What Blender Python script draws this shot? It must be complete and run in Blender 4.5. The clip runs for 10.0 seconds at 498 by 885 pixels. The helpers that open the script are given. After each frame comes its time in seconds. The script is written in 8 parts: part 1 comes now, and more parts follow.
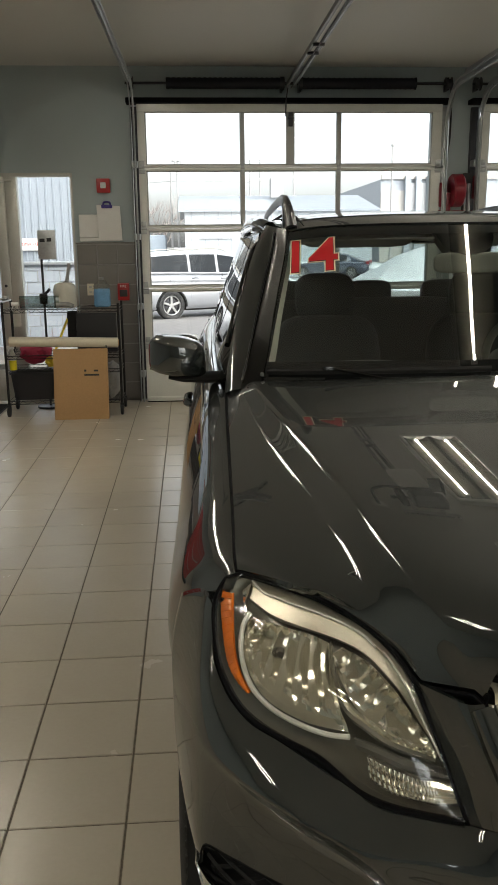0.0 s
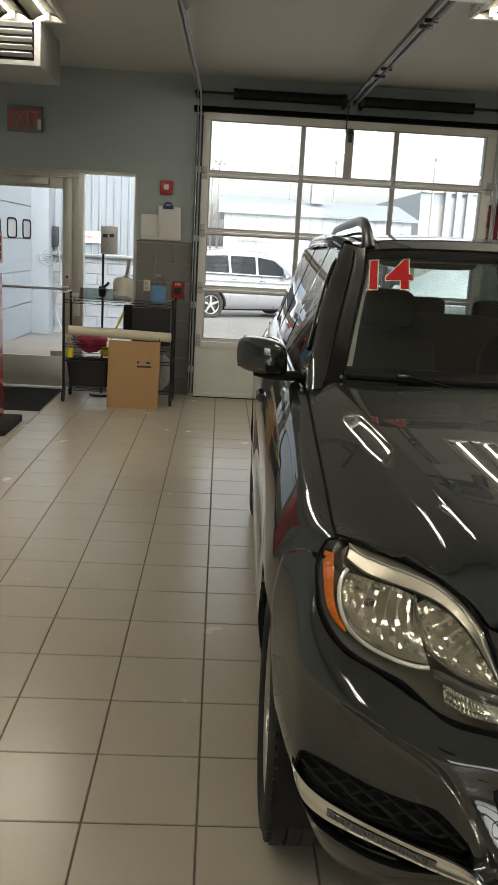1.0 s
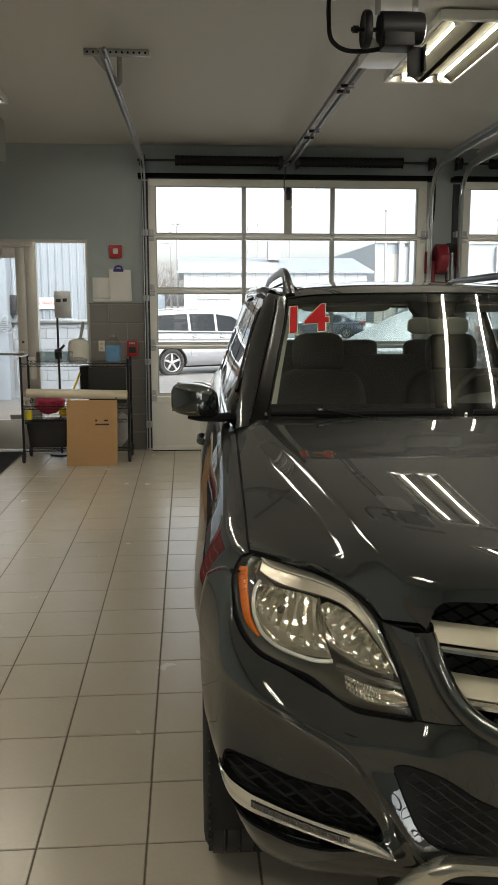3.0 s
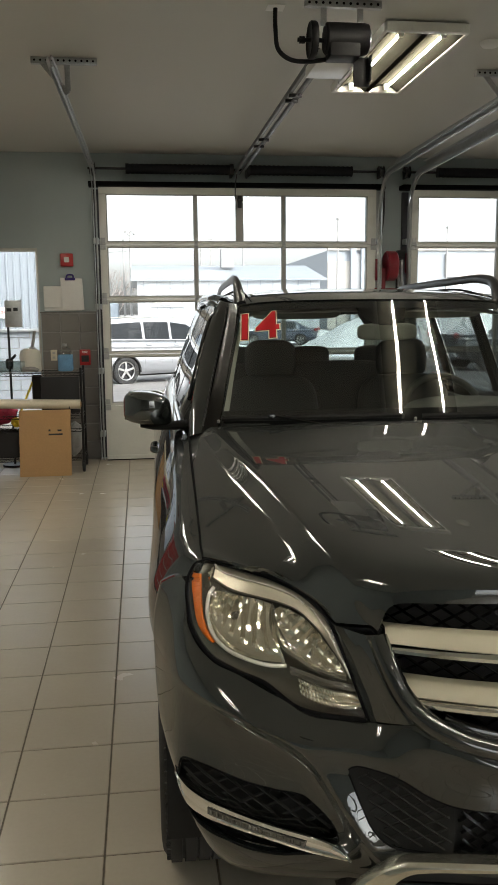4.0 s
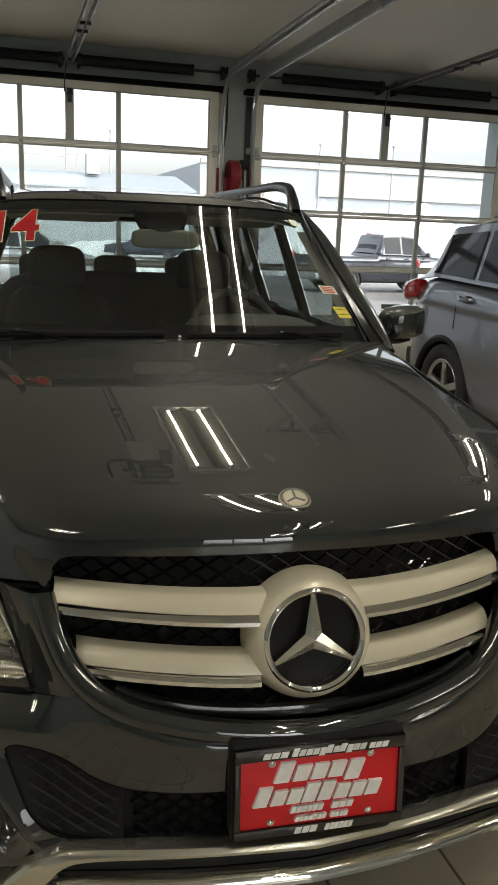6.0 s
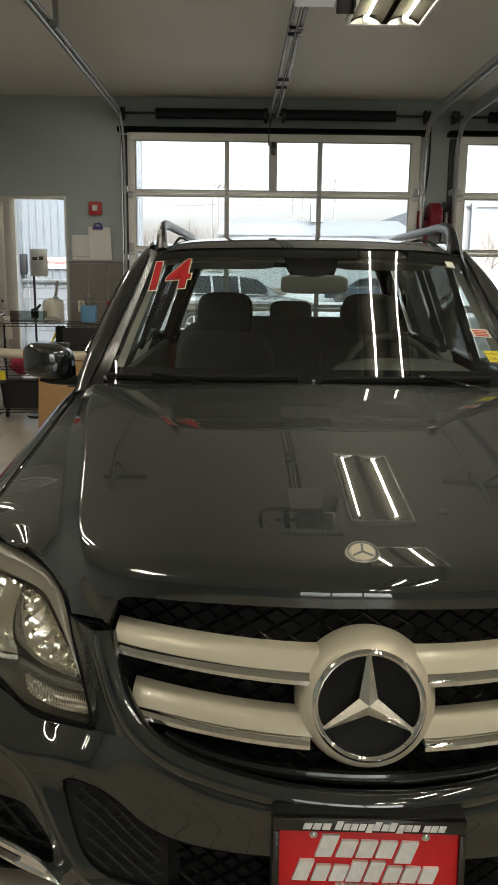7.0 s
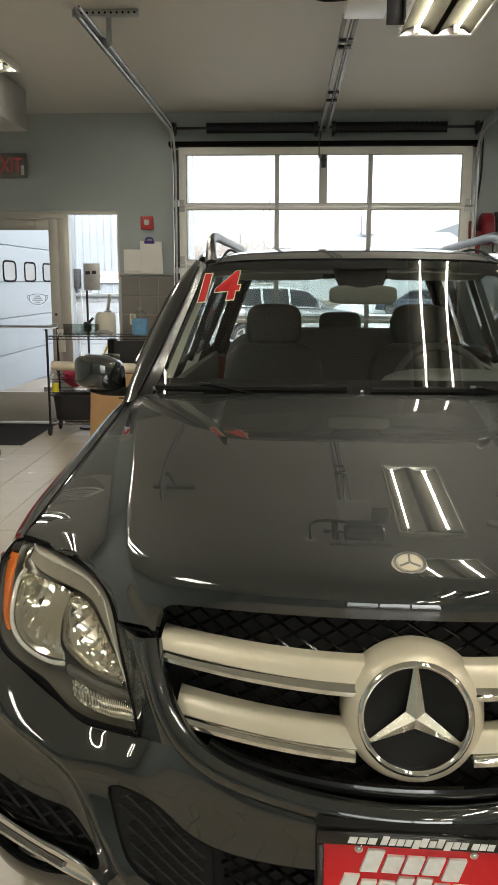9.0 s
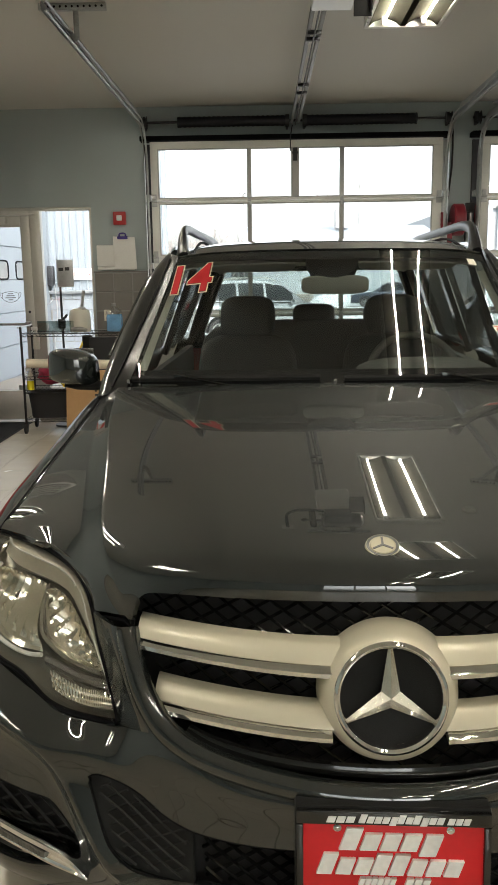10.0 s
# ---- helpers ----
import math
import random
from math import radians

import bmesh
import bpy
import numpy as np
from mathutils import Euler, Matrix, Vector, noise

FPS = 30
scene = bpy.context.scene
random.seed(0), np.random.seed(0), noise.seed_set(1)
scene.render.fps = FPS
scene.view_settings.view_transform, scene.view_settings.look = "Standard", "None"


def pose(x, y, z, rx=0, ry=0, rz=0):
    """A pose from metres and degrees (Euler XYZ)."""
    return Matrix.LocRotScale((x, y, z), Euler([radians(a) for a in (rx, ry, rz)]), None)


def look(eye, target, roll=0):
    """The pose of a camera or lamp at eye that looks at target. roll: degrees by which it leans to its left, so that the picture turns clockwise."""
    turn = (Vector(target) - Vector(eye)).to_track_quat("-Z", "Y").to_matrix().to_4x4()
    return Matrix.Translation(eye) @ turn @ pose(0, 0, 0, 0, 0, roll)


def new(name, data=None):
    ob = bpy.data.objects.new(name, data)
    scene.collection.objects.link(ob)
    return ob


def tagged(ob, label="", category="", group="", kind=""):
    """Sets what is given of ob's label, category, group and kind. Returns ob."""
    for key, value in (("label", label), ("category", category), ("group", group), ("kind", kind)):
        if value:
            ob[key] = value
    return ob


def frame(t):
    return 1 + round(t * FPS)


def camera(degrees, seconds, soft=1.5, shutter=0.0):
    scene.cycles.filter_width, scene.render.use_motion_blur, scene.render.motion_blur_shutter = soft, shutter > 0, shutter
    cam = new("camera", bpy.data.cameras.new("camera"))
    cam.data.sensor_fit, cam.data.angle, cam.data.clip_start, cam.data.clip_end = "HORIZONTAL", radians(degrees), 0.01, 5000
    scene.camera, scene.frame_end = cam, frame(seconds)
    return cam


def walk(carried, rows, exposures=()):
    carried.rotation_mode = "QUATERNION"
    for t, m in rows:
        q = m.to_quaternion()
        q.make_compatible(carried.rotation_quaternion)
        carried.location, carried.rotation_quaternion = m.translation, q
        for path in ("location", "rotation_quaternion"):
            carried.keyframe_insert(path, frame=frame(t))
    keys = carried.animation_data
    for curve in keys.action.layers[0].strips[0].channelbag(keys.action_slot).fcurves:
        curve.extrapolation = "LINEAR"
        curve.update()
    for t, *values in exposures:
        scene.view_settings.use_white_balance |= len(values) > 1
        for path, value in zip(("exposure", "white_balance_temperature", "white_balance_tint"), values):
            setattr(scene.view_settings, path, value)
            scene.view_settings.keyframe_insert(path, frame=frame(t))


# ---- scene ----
cam = camera(33.2, 10.0)
PATH = [
    (0, (0.551, -3.089, 1.597), (0.685, -1.146, 1.139), -0.6),
    (0.5, (0.333, -3.264, 1.613), (0.426, -1.32, 1.152), 1.7),
    (1, (0.33, -3.436, 1.635), (0.416, -1.49, 1.181), 3.2),
    (1.5, (0.438, -3.616, 1.607), (0.632, -1.671, 1.18), 1.1),
    (2, (0.448, -3.651, 1.617), (0.627, -1.699, 1.221), 1.0),
    (3.5, (0.48, -3.671, 1.615), (0.623, -1.699, 1.311), -0.3),
    (4, (0.482, -3.675, 1.616), (0.734, -1.715, 1.31), -0.5),
    (4.5, (0.481, -3.665, 1.615), (0.733, -1.705, 1.304), -0.3),
    (5, (0.538, -3.646, 1.599), (0.964, -1.718, 1.2788), 1.3),
    (5.5, (0.704, -3.513, 1.584), (1.275, -1.653, 1.1227), 2.0),
    (5.7, (0.794, -3.451, 1.581), (1.393, -1.608, 1.0892), 2.5),
    (6.8, (1.216, -3.448, 1.584), (1.339, -1.504, 1.1335), 0.6),
    (7, (1.23, -3.455, 1.588), (1.262, -1.497, 1.1815), 0.6),
    (7.5, (1.242, -3.458, 1.578), (1.194, -1.495, 1.2015), 0.4),
    (8, (1.232, -3.451, 1.585), (1.174, -1.485, 1.2225), 0.6),
    (8.5, (1.241, -3.455, 1.579), (1.174, -1.491, 1.2085), 0.4),
    (9, (1.238, -3.455, 1.581), (1.15, -1.494, 1.2035), 0.1),
    (9.5, (1.24, -3.461, 1.581), (1.152, -1.501, 1.1975), -0.4),
    (10, (1.25, -3.467, 1.567), (1.213, -1.506, 1.1784), -0.8),
]
walk(cam, [(t, look(eye, target, roll)) for t, eye, target, roll in PATH],
     exposures=[(0, 2.12), (1.5, 2.14), (4.5, 2.18), (5.5, 2.06), (7.0, 2.12), (7.6, 2.44), (8.5, 2.6), (10, 2.56)])

# ---------------------------------------------------------------- light
world = bpy.data.worlds.new("world")
scene.world = world
world.use_nodes = True
wn, wl = world.node_tree.nodes, world.node_tree.links
sky = wn.new("ShaderNodeTexSky")
sky.sky_type = "NISHITA"
sky.sun_disc = False
sky.sun_elevation, sky.sun_rotation = radians(32), radians(150)
sky.air_density, sky.dust_density = 1.0, 4.0
grey = wn.new("ShaderNodeHueSaturation")
grey.inputs["Saturation"].default_value = 0.22
wl.new(sky.outputs[0], grey.inputs["Color"])
wl.new(grey.outputs[0], wn["Background"].inputs[0])
wn["Background"].inputs[1].default_value = 0.105

sun_data = bpy.data.lights.new("sun", "SUN")
sun_data.energy, sun_data.angle, sun_data.color = 0.45, radians(25), (1.0, 0.97, 0.93)
sun = new("sun", sun_data)
sun.matrix_world = look((0, 0, 30), (6, 14, 0))

TUBE_LIGHT = 35.0

# ---------------------------------------------------------------- materials
def mat(name, col, rough=0.5, metal=0.0, coat=0.0, var=0.12, scale=6.0, fine=90.0, bump=0.0,
        spec=0.5, rvar=0.1, random_piece=0.0, coat_ior=1.5, world_space=False):
    """A surface with large stains and fine grain in colour and gloss, and fine relief."""
    m = bpy.data.materials.new(name)
    m.use_nodes = True
    n, l = m.node_tree.nodes, m.node_tree.links
    b = n["Principled BSDF"]
    co = n.new("ShaderNodeTexCoord")
    n1, n2 = n.new("ShaderNodeTexNoise"), n.new("ShaderNodeTexNoise")
    n1.inputs["Scale"].default_value, n1.inputs["Detail"].default_value = scale, 5
    n2.inputs["Scale"].default_value, n2.inputs["Detail"].default_value = fine, 3
    place = n.new("ShaderNodeNewGeometry").outputs["Position"] if world_space else co.outputs["Object"]
    for t in (n1, n2):
        l.new(place, t.inputs["Vector"])
    add = n.new("ShaderNodeMath")
    add.operation = "ADD"
    l.new(n1.outputs[0], add.inputs[0])
    l.new(n2.outputs[0], add.inputs[1])
    last = add
    if random_piece:
        info = n.new("ShaderNodeObjectInfo")
        mul = n.new("ShaderNodeMath")
        mul.operation = "MULTIPLY_ADD"
        l.new(info.outputs["Random"], mul.inputs[0])
        mul.inputs[1].default_value = random_piece
        l.new(add.outputs[0], mul.inputs[2])
        last = mul
    ramp = n.new("ShaderNodeMapRange")
    ramp.inputs["From Min"].default_value, ramp.inputs["From Max"].default_value = 0.6, 1.4 + random_piece
    ramp.inputs["To Min"].default_value, ramp.inputs["To Max"].default_value = 1 - var, 1 + var
    l.new(last.outputs[0], ramp.inputs["Value"])
    mix = n.new("ShaderNodeMix")
    mix.data_type, mix.blend_type = "RGBA", "MULTIPLY"
    mix.inputs["Factor"].default_value = 1.0
    mix.inputs["A"].default_value = (*col, 1)
    l.new(ramp.outputs[0], mix.inputs["B"])
    l.new(mix.outputs["Result"], b.inputs["Base Color"])
    rr = n.new("ShaderNodeMapRange")
    rr.inputs["From Min"].default_value, rr.inputs["From Max"].default_value = 0.3, 0.7
    rr.inputs["To Min"].default_value = max(0.0, rough * (1 - rvar))
    rr.inputs["To Max"].default_value = min(1.0, rough * (1 + rvar))
    l.new(n1.outputs[0], rr.inputs["Value"])
    l.new(rr.outputs[0], b.inputs["Roughness"])
    b.inputs["Metallic"].default_value = metal
    b.inputs["Specular IOR Level"].default_value = spec
    b.inputs["Coat Weight"].default_value = coat
    b.inputs["Coat Roughness"].default_value = 0.015
    b.inputs["Coat IOR"].default_value = coat_ior
    if bump:
        bp = n.new("ShaderNodeBump")
        bp.inputs["Strength"].default_value, bp.inputs["Distance"].default_value = bump, 0.004
        l.new(n2.outputs[0], bp.inputs["Height"])
        l.new(bp.outputs[0], b.inputs["Normal"])
    return m


def glow(name, col, strength):
    m = bpy.data.materials.new(name)
    m.use_nodes = True
    b = m.node_tree.nodes["Principled BSDF"]
    b.inputs["Base Color"].default_value = (*col, 1)
    b.inputs["Emission Color"].default_value = (*col, 1)
    b.inputs["Emission Strength"].default_value = strength
    return m


def glass(name, tint=(0.9, 0.93, 0.92), ior=1.5, rough=0.0):
    """Thin pane: clear with a Fresnel gloss."""
    m = bpy.data.materials.new(name)
    m.use_nodes = True
    n, l = m.node_tree.nodes, m.node_tree.links
    n.remove(n["Principled BSDF"])
    tr, gl, mx, lw, pw, ma = (n.new(k) for k in ("ShaderNodeBsdfTransparent", "ShaderNodeBsdfGlossy", "ShaderNodeMixShader", "ShaderNodeLayerWeight", "ShaderNodeMath", "ShaderNodeMath"))
    tr.inputs[0].default_value = (*tint, 1)
    gl.inputs["Roughness"].default_value = rough
    lw.inputs["Blend"].default_value = 0.5
    pw.operation, ma.operation = "POWER", "MULTIPLY_ADD"
    pw.inputs[1].default_value = 5.0
    f0 = 1.9 * ((ior - 1) / (ior + 1)) ** 2
    ma.inputs[1].default_value, ma.inputs[2].default_value = 1 - f0, f0
    l.new(lw.outputs["Facing"], pw.inputs[0])
    l.new(pw.outputs[0], ma.inputs[0])
    l.new(ma.outputs[0], mx.inputs[0])
    l.new(tr.outputs[0], mx.inputs[1])
    l.new(gl.outputs[0], mx.inputs[2])
    l.new(mx.outputs[0], n["Material Output"].inputs["Surface"])
    return m


M = {
    "paint": mat("graphite_metallic_paint", (0.0120, 0.0152, 0.0155), 0.55, 0.45, 1.0, 0.06, 3, 900, 0.0, 0.2, 0.05, coat_ior=1.85),
    "paint_in": mat("unpainted_inner_panel", (0.012, 0.012, 0.012), 0.8, var=0.2),
    "pillar_black": mat("black_pillar_trim", (0.004, 0.004, 0.004), 0.24, 0, 0.0, 0.1, spec=0.35),
    "gloss_black": mat("gloss_black_trim", (0.006, 0.006, 0.006), 0.12, 0, 0.6, 0.1),
    "black_plastic": mat("black_grained_plastic", (0.012, 0.012, 0.012), 0.6, var=0.15, bump=0.25, fine=400, spec=0.25),
    "rubber": mat("tyre_rubber", (0.02, 0.02, 0.02), 0.75, var=0.25, scale=12, bump=0.3, fine=300),
    "chrome": mat("polished_chrome", (0.85, 0.85, 0.84), 0.07, 1.0, var=0.03),
    "satin_chrome": mat("satin_chrome", (0.62, 0.62, 0.60), 0.22, 1.0, var=0.05),
    "satin_chrome": mat("satin_chrome_trim", (0.72, 0.70, 0.62), 0.22, 0.95, var=0.05, scale=8),
    "silver": mat("satin_silver_paint", (0.63, 0.58, 0.45), 0.42, 0.20, 0.3, 0.04, 5, 600),
    "alloy": mat("alloy_wheel_silver", (0.48, 0.48, 0.47), 0.3, 0.9, 0.3, 0.1, 8),
    "windshield": glass("windshield_glass", (0.68, 0.74, 0.73), 1.62),
    "side_glass": glass("side_window_glass", (0.50, 0.55, 0.53), 1.5),
    "dark_glass": glass("privacy_glass", (0.22, 0.24, 0.24), 1.5),
    "lens": glass("headlight_lens", (0.95, 0.95, 0.93), 1.45),
    "pane": glass("clear_window_pane", (0.93, 0.96, 0.96), 1.45),
    "amber": mat("amber_reflector", (0.74, 0.17, 0.008), 0.22, 0, 0.5, 0.15, 40, 300, 0.4),
    "lamp_bowl": mat("headlight_reflector", (0.78, 0.75, 0.66), 0.11, 0.92, var=0.05, scale=25),
    "lamp_dark": mat("smoked_lamp", (0.10, 0.095, 0.085), 0.2, 0.0, 0.6, var=0.1),
    "lamp_brow": mat("headlight_satin_trim", (0.50, 0.47, 0.39), 0.32, 0.8, var=0.06),
    "lamp_grey": mat("headlight_grey_bezel", (0.22, 0.21, 0.175), 0.25, 0.4, var=0.08),
    "rail_grey": mat("backlit_dark_metal", (0.035, 0.035, 0.037), 0.3, 0.6, var=0.08),
    "light_tube": mat("headlight_light_tube", (0.75, 0.75, 0.70), 0.2, 0.2, 0.5, 0.05),
    "tail_red": mat("tail_lamp_red", (0.30, 0.006, 0.012), 0.12, 0, 0.8, 0.2, 30),
    "decal_red": mat("red_vinyl", (0.50, 0.008, 0.014), 0.5, var=0.06),
    "decal_cream": mat("cream_vinyl", (0.80, 0.70, 0.50), 0.4, var=0.05),
    "sticker_white": mat("sticker_paper_white", (0.78, 0.76, 0.66), 0.6, var=0.05),
    "sticker_yellow": mat("sticker_yellow", (0.80, 0.66, 0.02), 0.5, var=0.06),
    "print_black": mat("black_print", (0.02, 0.02, 0.02), 0.6),
    "print_red": mat("red_print", (0.6, 0.05, 0.04), 0.6),
    "print_white": mat("white_print", (0.8, 0.8, 0.78), 0.5),
    "plate_red": mat("red_plate", (0.68, 0.012, 0.018), 0.35, var=0.06),
    "seat": mat("black_leather", (0.030, 0.033, 0.036), 0.55, var=0.2, bump=0.08, fine=120, spec=0.3),
    "dash": mat("dark_dashboard", (0.085, 0.088, 0.080), 0.65, var=0.2, bump=0.2, fine=300),
    "headliner": mat("grey_headliner", (0.40, 0.39, 0.36), 0.9, var=0.06),
    "mirror_shell": mat("grey_mirror_shell", (0.20, 0.20, 0.17), 0.7, var=0.08),
    "trim_beige": mat("light_pillar_trim", (0.36, 0.35, 0.30), 0.8, var=0.05),
    "wall": mat("grey_painted_wall", (0.39, 0.445, 0.45), 0.6, var=0.05, scale=1.2, fine=140, bump=0.12),
    "ceiling": mat("off_white_ceiling", (0.62, 0.615, 0.58), 0.55, var=0.04, scale=0.6, fine=200, bump=0.06),
    "tile": mat("beige_floor_tile", (0.50, 0.445, 0.36), 0.25, var=0.04, scale=4.0, fine=60, bump=0.04, rvar=0.10, random_piece=0.3, world_space=True),
    "grout": mat("dark_grout", (0.14, 0.115, 0.085), 0.9, var=0.3, scale=20, bump=0.3),
    "wall_tile": mat("taupe_wall_tile", (0.20, 0.185, 0.17), 0.3, var=0.10, scale=3, random_piece=0.4, world_space=True),
    "wall_grout": mat("grey_wall_grout", (0.30, 0.29, 0.27), 0.9, var=0.15),
    "door_white": mat("white_door_paint", (0.74, 0.74, 0.70), 0.42, var=0.08, scale=5, fine=80, bump=0.05),
    # bars of the white doors, coloured grey to stand for their backlit shade
    "mullion": mat("backlit_door_bar", (0.40, 0.40, 0.385), 0.45, var=0.08, scale=5),
    "alum": mat("anodised_aluminium", (0.50, 0.485, 0.44), 0.4, 0.6, var=0.08),
    "galv": mat("galvanised_steel", (0.45, 0.46, 0.46), 0.38, 0.85, var=0.2, scale=25, fine=150),
    "rail_steel": mat("mottled_grey_steel", (0.20, 0.20, 0.20), 0.4, 0.8, var=0.25, scale=20),
    "dark_steel": mat("dark_steel", (0.05, 0.05, 0.055), 0.5, 0.6, var=0.2),
    "spring": mat("black_oiled_spring", (0.009, 0.010, 0.016), 0.5, 0.4, var=0.2),
    "seal": mat("black_rubber_and_gap", (0.005, 0.005, 0.006), 0.8, spec=0.1),
    "motor_black": mat("black_motor_housing", (0.012, 0.012, 0.013), 0.5, var=0.2, bump=0.1, spec=0.2),
    "fixture": mat("white_fixture_enamel", (0.80, 0.80, 0.76), 0.3, var=0.04),
    "reflector": mat("dull_lamp_reflector", (0.020, 0.019, 0.015), 0.8, 0.0, var=0.08, spec=0.0),
    "tube": glow("fluorescent_tube", (1.0, 0.93, 0.77), TUBE_LIGHT),
    "heater": mat("grey_heater_enamel", (0.36, 0.36, 0.34), 0.45, var=0.1),
    "exit_red": glow("exit_letters_red", (0.34, 0.05, 0.045), 0.04),
    "exit_grey": mat("exit_sign_grey", (0.18, 0.17, 0.16), 0.5),
    "alarm_red": mat("red_alarm_plastic", (0.42, 0.02, 0.02), 0.35, var=0.08),
    "cabinet_red": mat("red_cabinet_enamel", (0.45, 0.012, 0.02), 0.25, 0, 0.5, 0.08),
    "paper": mat("white_paper", (0.78, 0.77, 0.74), 0.8, var=0.05),
    "clip_purple": mat("purple_plastic_clip", (0.05, 0.03, 0.22), 0.4),
    "card": mat("brown_cardboard", (0.43, 0.26, 0.12), 0.8, var=0.08, scale=5, fine=60, bump=0.1),
    "card_dark": mat("cardboard_cut_edge", (0.25, 0.15, 0.07), 0.9),
    "roll": mat("translucent_film_roll", (0.68, 0.62, 0.48), 0.35, 0, 0.4, 0.08, 12),
    "jug_white": mat("milky_plastic", (0.62, 0.60, 0.52), 0.4, var=0.06),
    "blue_fluid": mat("blue_washer_fluid", (0.14, 0.31, 0.52), 0.2, 0, 0.3, 0.25, 14),
    "yellow_fluid": mat("yellow_bottle_fluid", (0.75, 0.66, 0.03), 0.2, 0, 0.5, 0.1),
    "wire": mat("black_wire_shelf", (0.015, 0.015, 0.015), 0.4, 0.3),
    "bin": mat("black_bin_plastic", (0.014, 0.014, 0.016), 0.55, var=0.15),
    "cloth_red": mat("crumpled_red_bag", (0.45, 0.03, 0.08), 0.6, var=0.25, scale=30),
    "cloth_black": mat("black_cloth", (0.015, 0.015, 0.015), 0.9, var=0.3),
    "mat_black": mat("black_ribbed_mat", (0.016, 0.016, 0.016), 0.9, var=0.25, bump=0.5, fine=200),
    "grey_bin": mat("grey_plastic_bag", (0.30, 0.30, 0.29), 0.5, var=0.2, scale=20),
    "outlet": mat("ivory_outlet", (0.68, 0.62, 0.48), 0.4),
    "asphalt": mat("wet_snowy_asphalt", (0.24, 0.23, 0.22), 0.6, var=0.35, scale=0.35, fine=9, bump=0.2),
    "concrete": mat("dirty_concrete", (0.29, 0.26, 0.22), 0.75, var=0.22, scale=0.9, fine=30, bump=0.15),
    "snow": mat("old_snow", (0.80, 0.82, 0.84), 0.8, var=0.10, scale=0.8, fine=8, bump=0.5),
    "siding": mat("white_metal_siding", (0.30, 0.335, 0.37), 0.5, var=0.05, scale=2),
    "siding_grey": mat("grey_metal_siding", (0.40, 0.43, 0.46), 0.5, var=0.06),
    "block": mat("painted_block_white", (0.30, 0.325, 0.35), 0.7, var=0.08, bump=0.15, world_space=True),
    "tan": mat("tan_stucco", (0.40, 0.385, 0.36), 0.8, var=0.06),
    # far dark panes and sign, paled so that the colour carries distance haze
    "bldg_dark": mat("haze_paled_window", (0.34, 0.35, 0.36), 0.3),
    "pole": mat("grey_pole", (0.36, 0.355, 0.35), 0.6),
    "bark": mat("bare_bark", (0.30, 0.27, 0.25), 0.9, var=0.2),
    "suv_silver": mat("silver_car_paint", (0.33, 0.34, 0.36), 0.3, 0.6, 1.0, 0.04, 3, 600),
    "suv_grey": mat("mid_grey_car_paint", (0.140, 0.155, 0.185), 0.3, 0.6, 1.0, 0.05, 3, 600),
    "car_blue": mat("dark_blue_car_paint", (0.05, 0.065, 0.10), 0.3, 0.4, 1.0, 0.05),
    "car_black": mat("dark_grey_car_paint", (0.05, 0.055, 0.065), 0.3, 0.4, 1.0, 0.05),
    "car_white": mat("white_car_paint", (0.72, 0.72, 0.72), 0.3, 0.0, 1.0, 0.04),
    "far_glass": mat("dark_car_glass", (0.012, 0.015, 0.018), 0.05, 0, 0.0, 0.1, spec=0.2),
    "hose_red": mat("red_hose_reel", (0.22, 0.010, 0.022), 0.35, 0, 0.3, 0.1),
    "yellow": mat("yellow_paint", (0.75, 0.55, 0.03), 0.5),
    "brake_disc": mat("brake_disc_steel", (0.35, 0.34, 0.33), 0.35, 0.9),
    "blue_tarp": mat("blue_tarp", (0.28, 0.33, 0.38), 0.6),
}


# ---------------------------------------------------------------- mesh helpers
def finish(bm, sharp=40):
    bmesh.ops.recalc_face_normals(bm, faces=bm.faces)
    for f in bm.faces:
        f.smooth = True
    lim = radians(sharp)
    for e in bm.edges:
        if len(e.link_faces) == 2 and e.calc_face_angle(0) > lim:
            e.smooth = False


def part(name, bm, material, parent=None, label="", sharp=40):
    """One mesh object out of a bmesh, under a thing or a part."""
    finish(bm, sharp)
    me = bpy.data.meshes.new(name)
    bm.to_mesh(me)
    bm.free()
    me.materials.append(M[material] if isinstance(material, str) else material)
    ob = new(name, me)
    if parent:
        ob.parent = parent
    if label:
        ob["label"] = label
    return ob


def thing(name, label, category, m=None, group="", kind=""):
    ob = new(name)
    ob.empty_display_size = 0.1
    if m is not None:
        ob.matrix_world = m
    return tagged(ob, label, category, group, kind)


def B():
    return bmesh.new()


def box(bm, x0, x1, y0, y1, z0, z1, bev=0.0, m=None, seg=2):
    r = bmesh.ops.create_cube(bm, size=1)
    vs = r["verts"]
    for v in vs:
        v.co = Vector(((x0 + x1) / 2 + v.co.x * (x1 - x0), (y0 + y1) / 2 + v.co.y * (y1 - y0), (z0 + z1) / 2 + v.co.z * (z1 - z0)))
    if bev:
        es = list({e for v in vs for e in v.link_edges})
        out = bmesh.ops.bevel(bm, geom=es, offset=bev, segments=seg, profile=0.6, affect="EDGES")
        vs = list({v for f in out["faces"] for v in f.verts} | {v for v in vs if v.is_valid})
    if m is not None:
        bmesh.ops.transform(bm, matrix=m, verts=[v for v in vs if v.is_valid])
    return bm


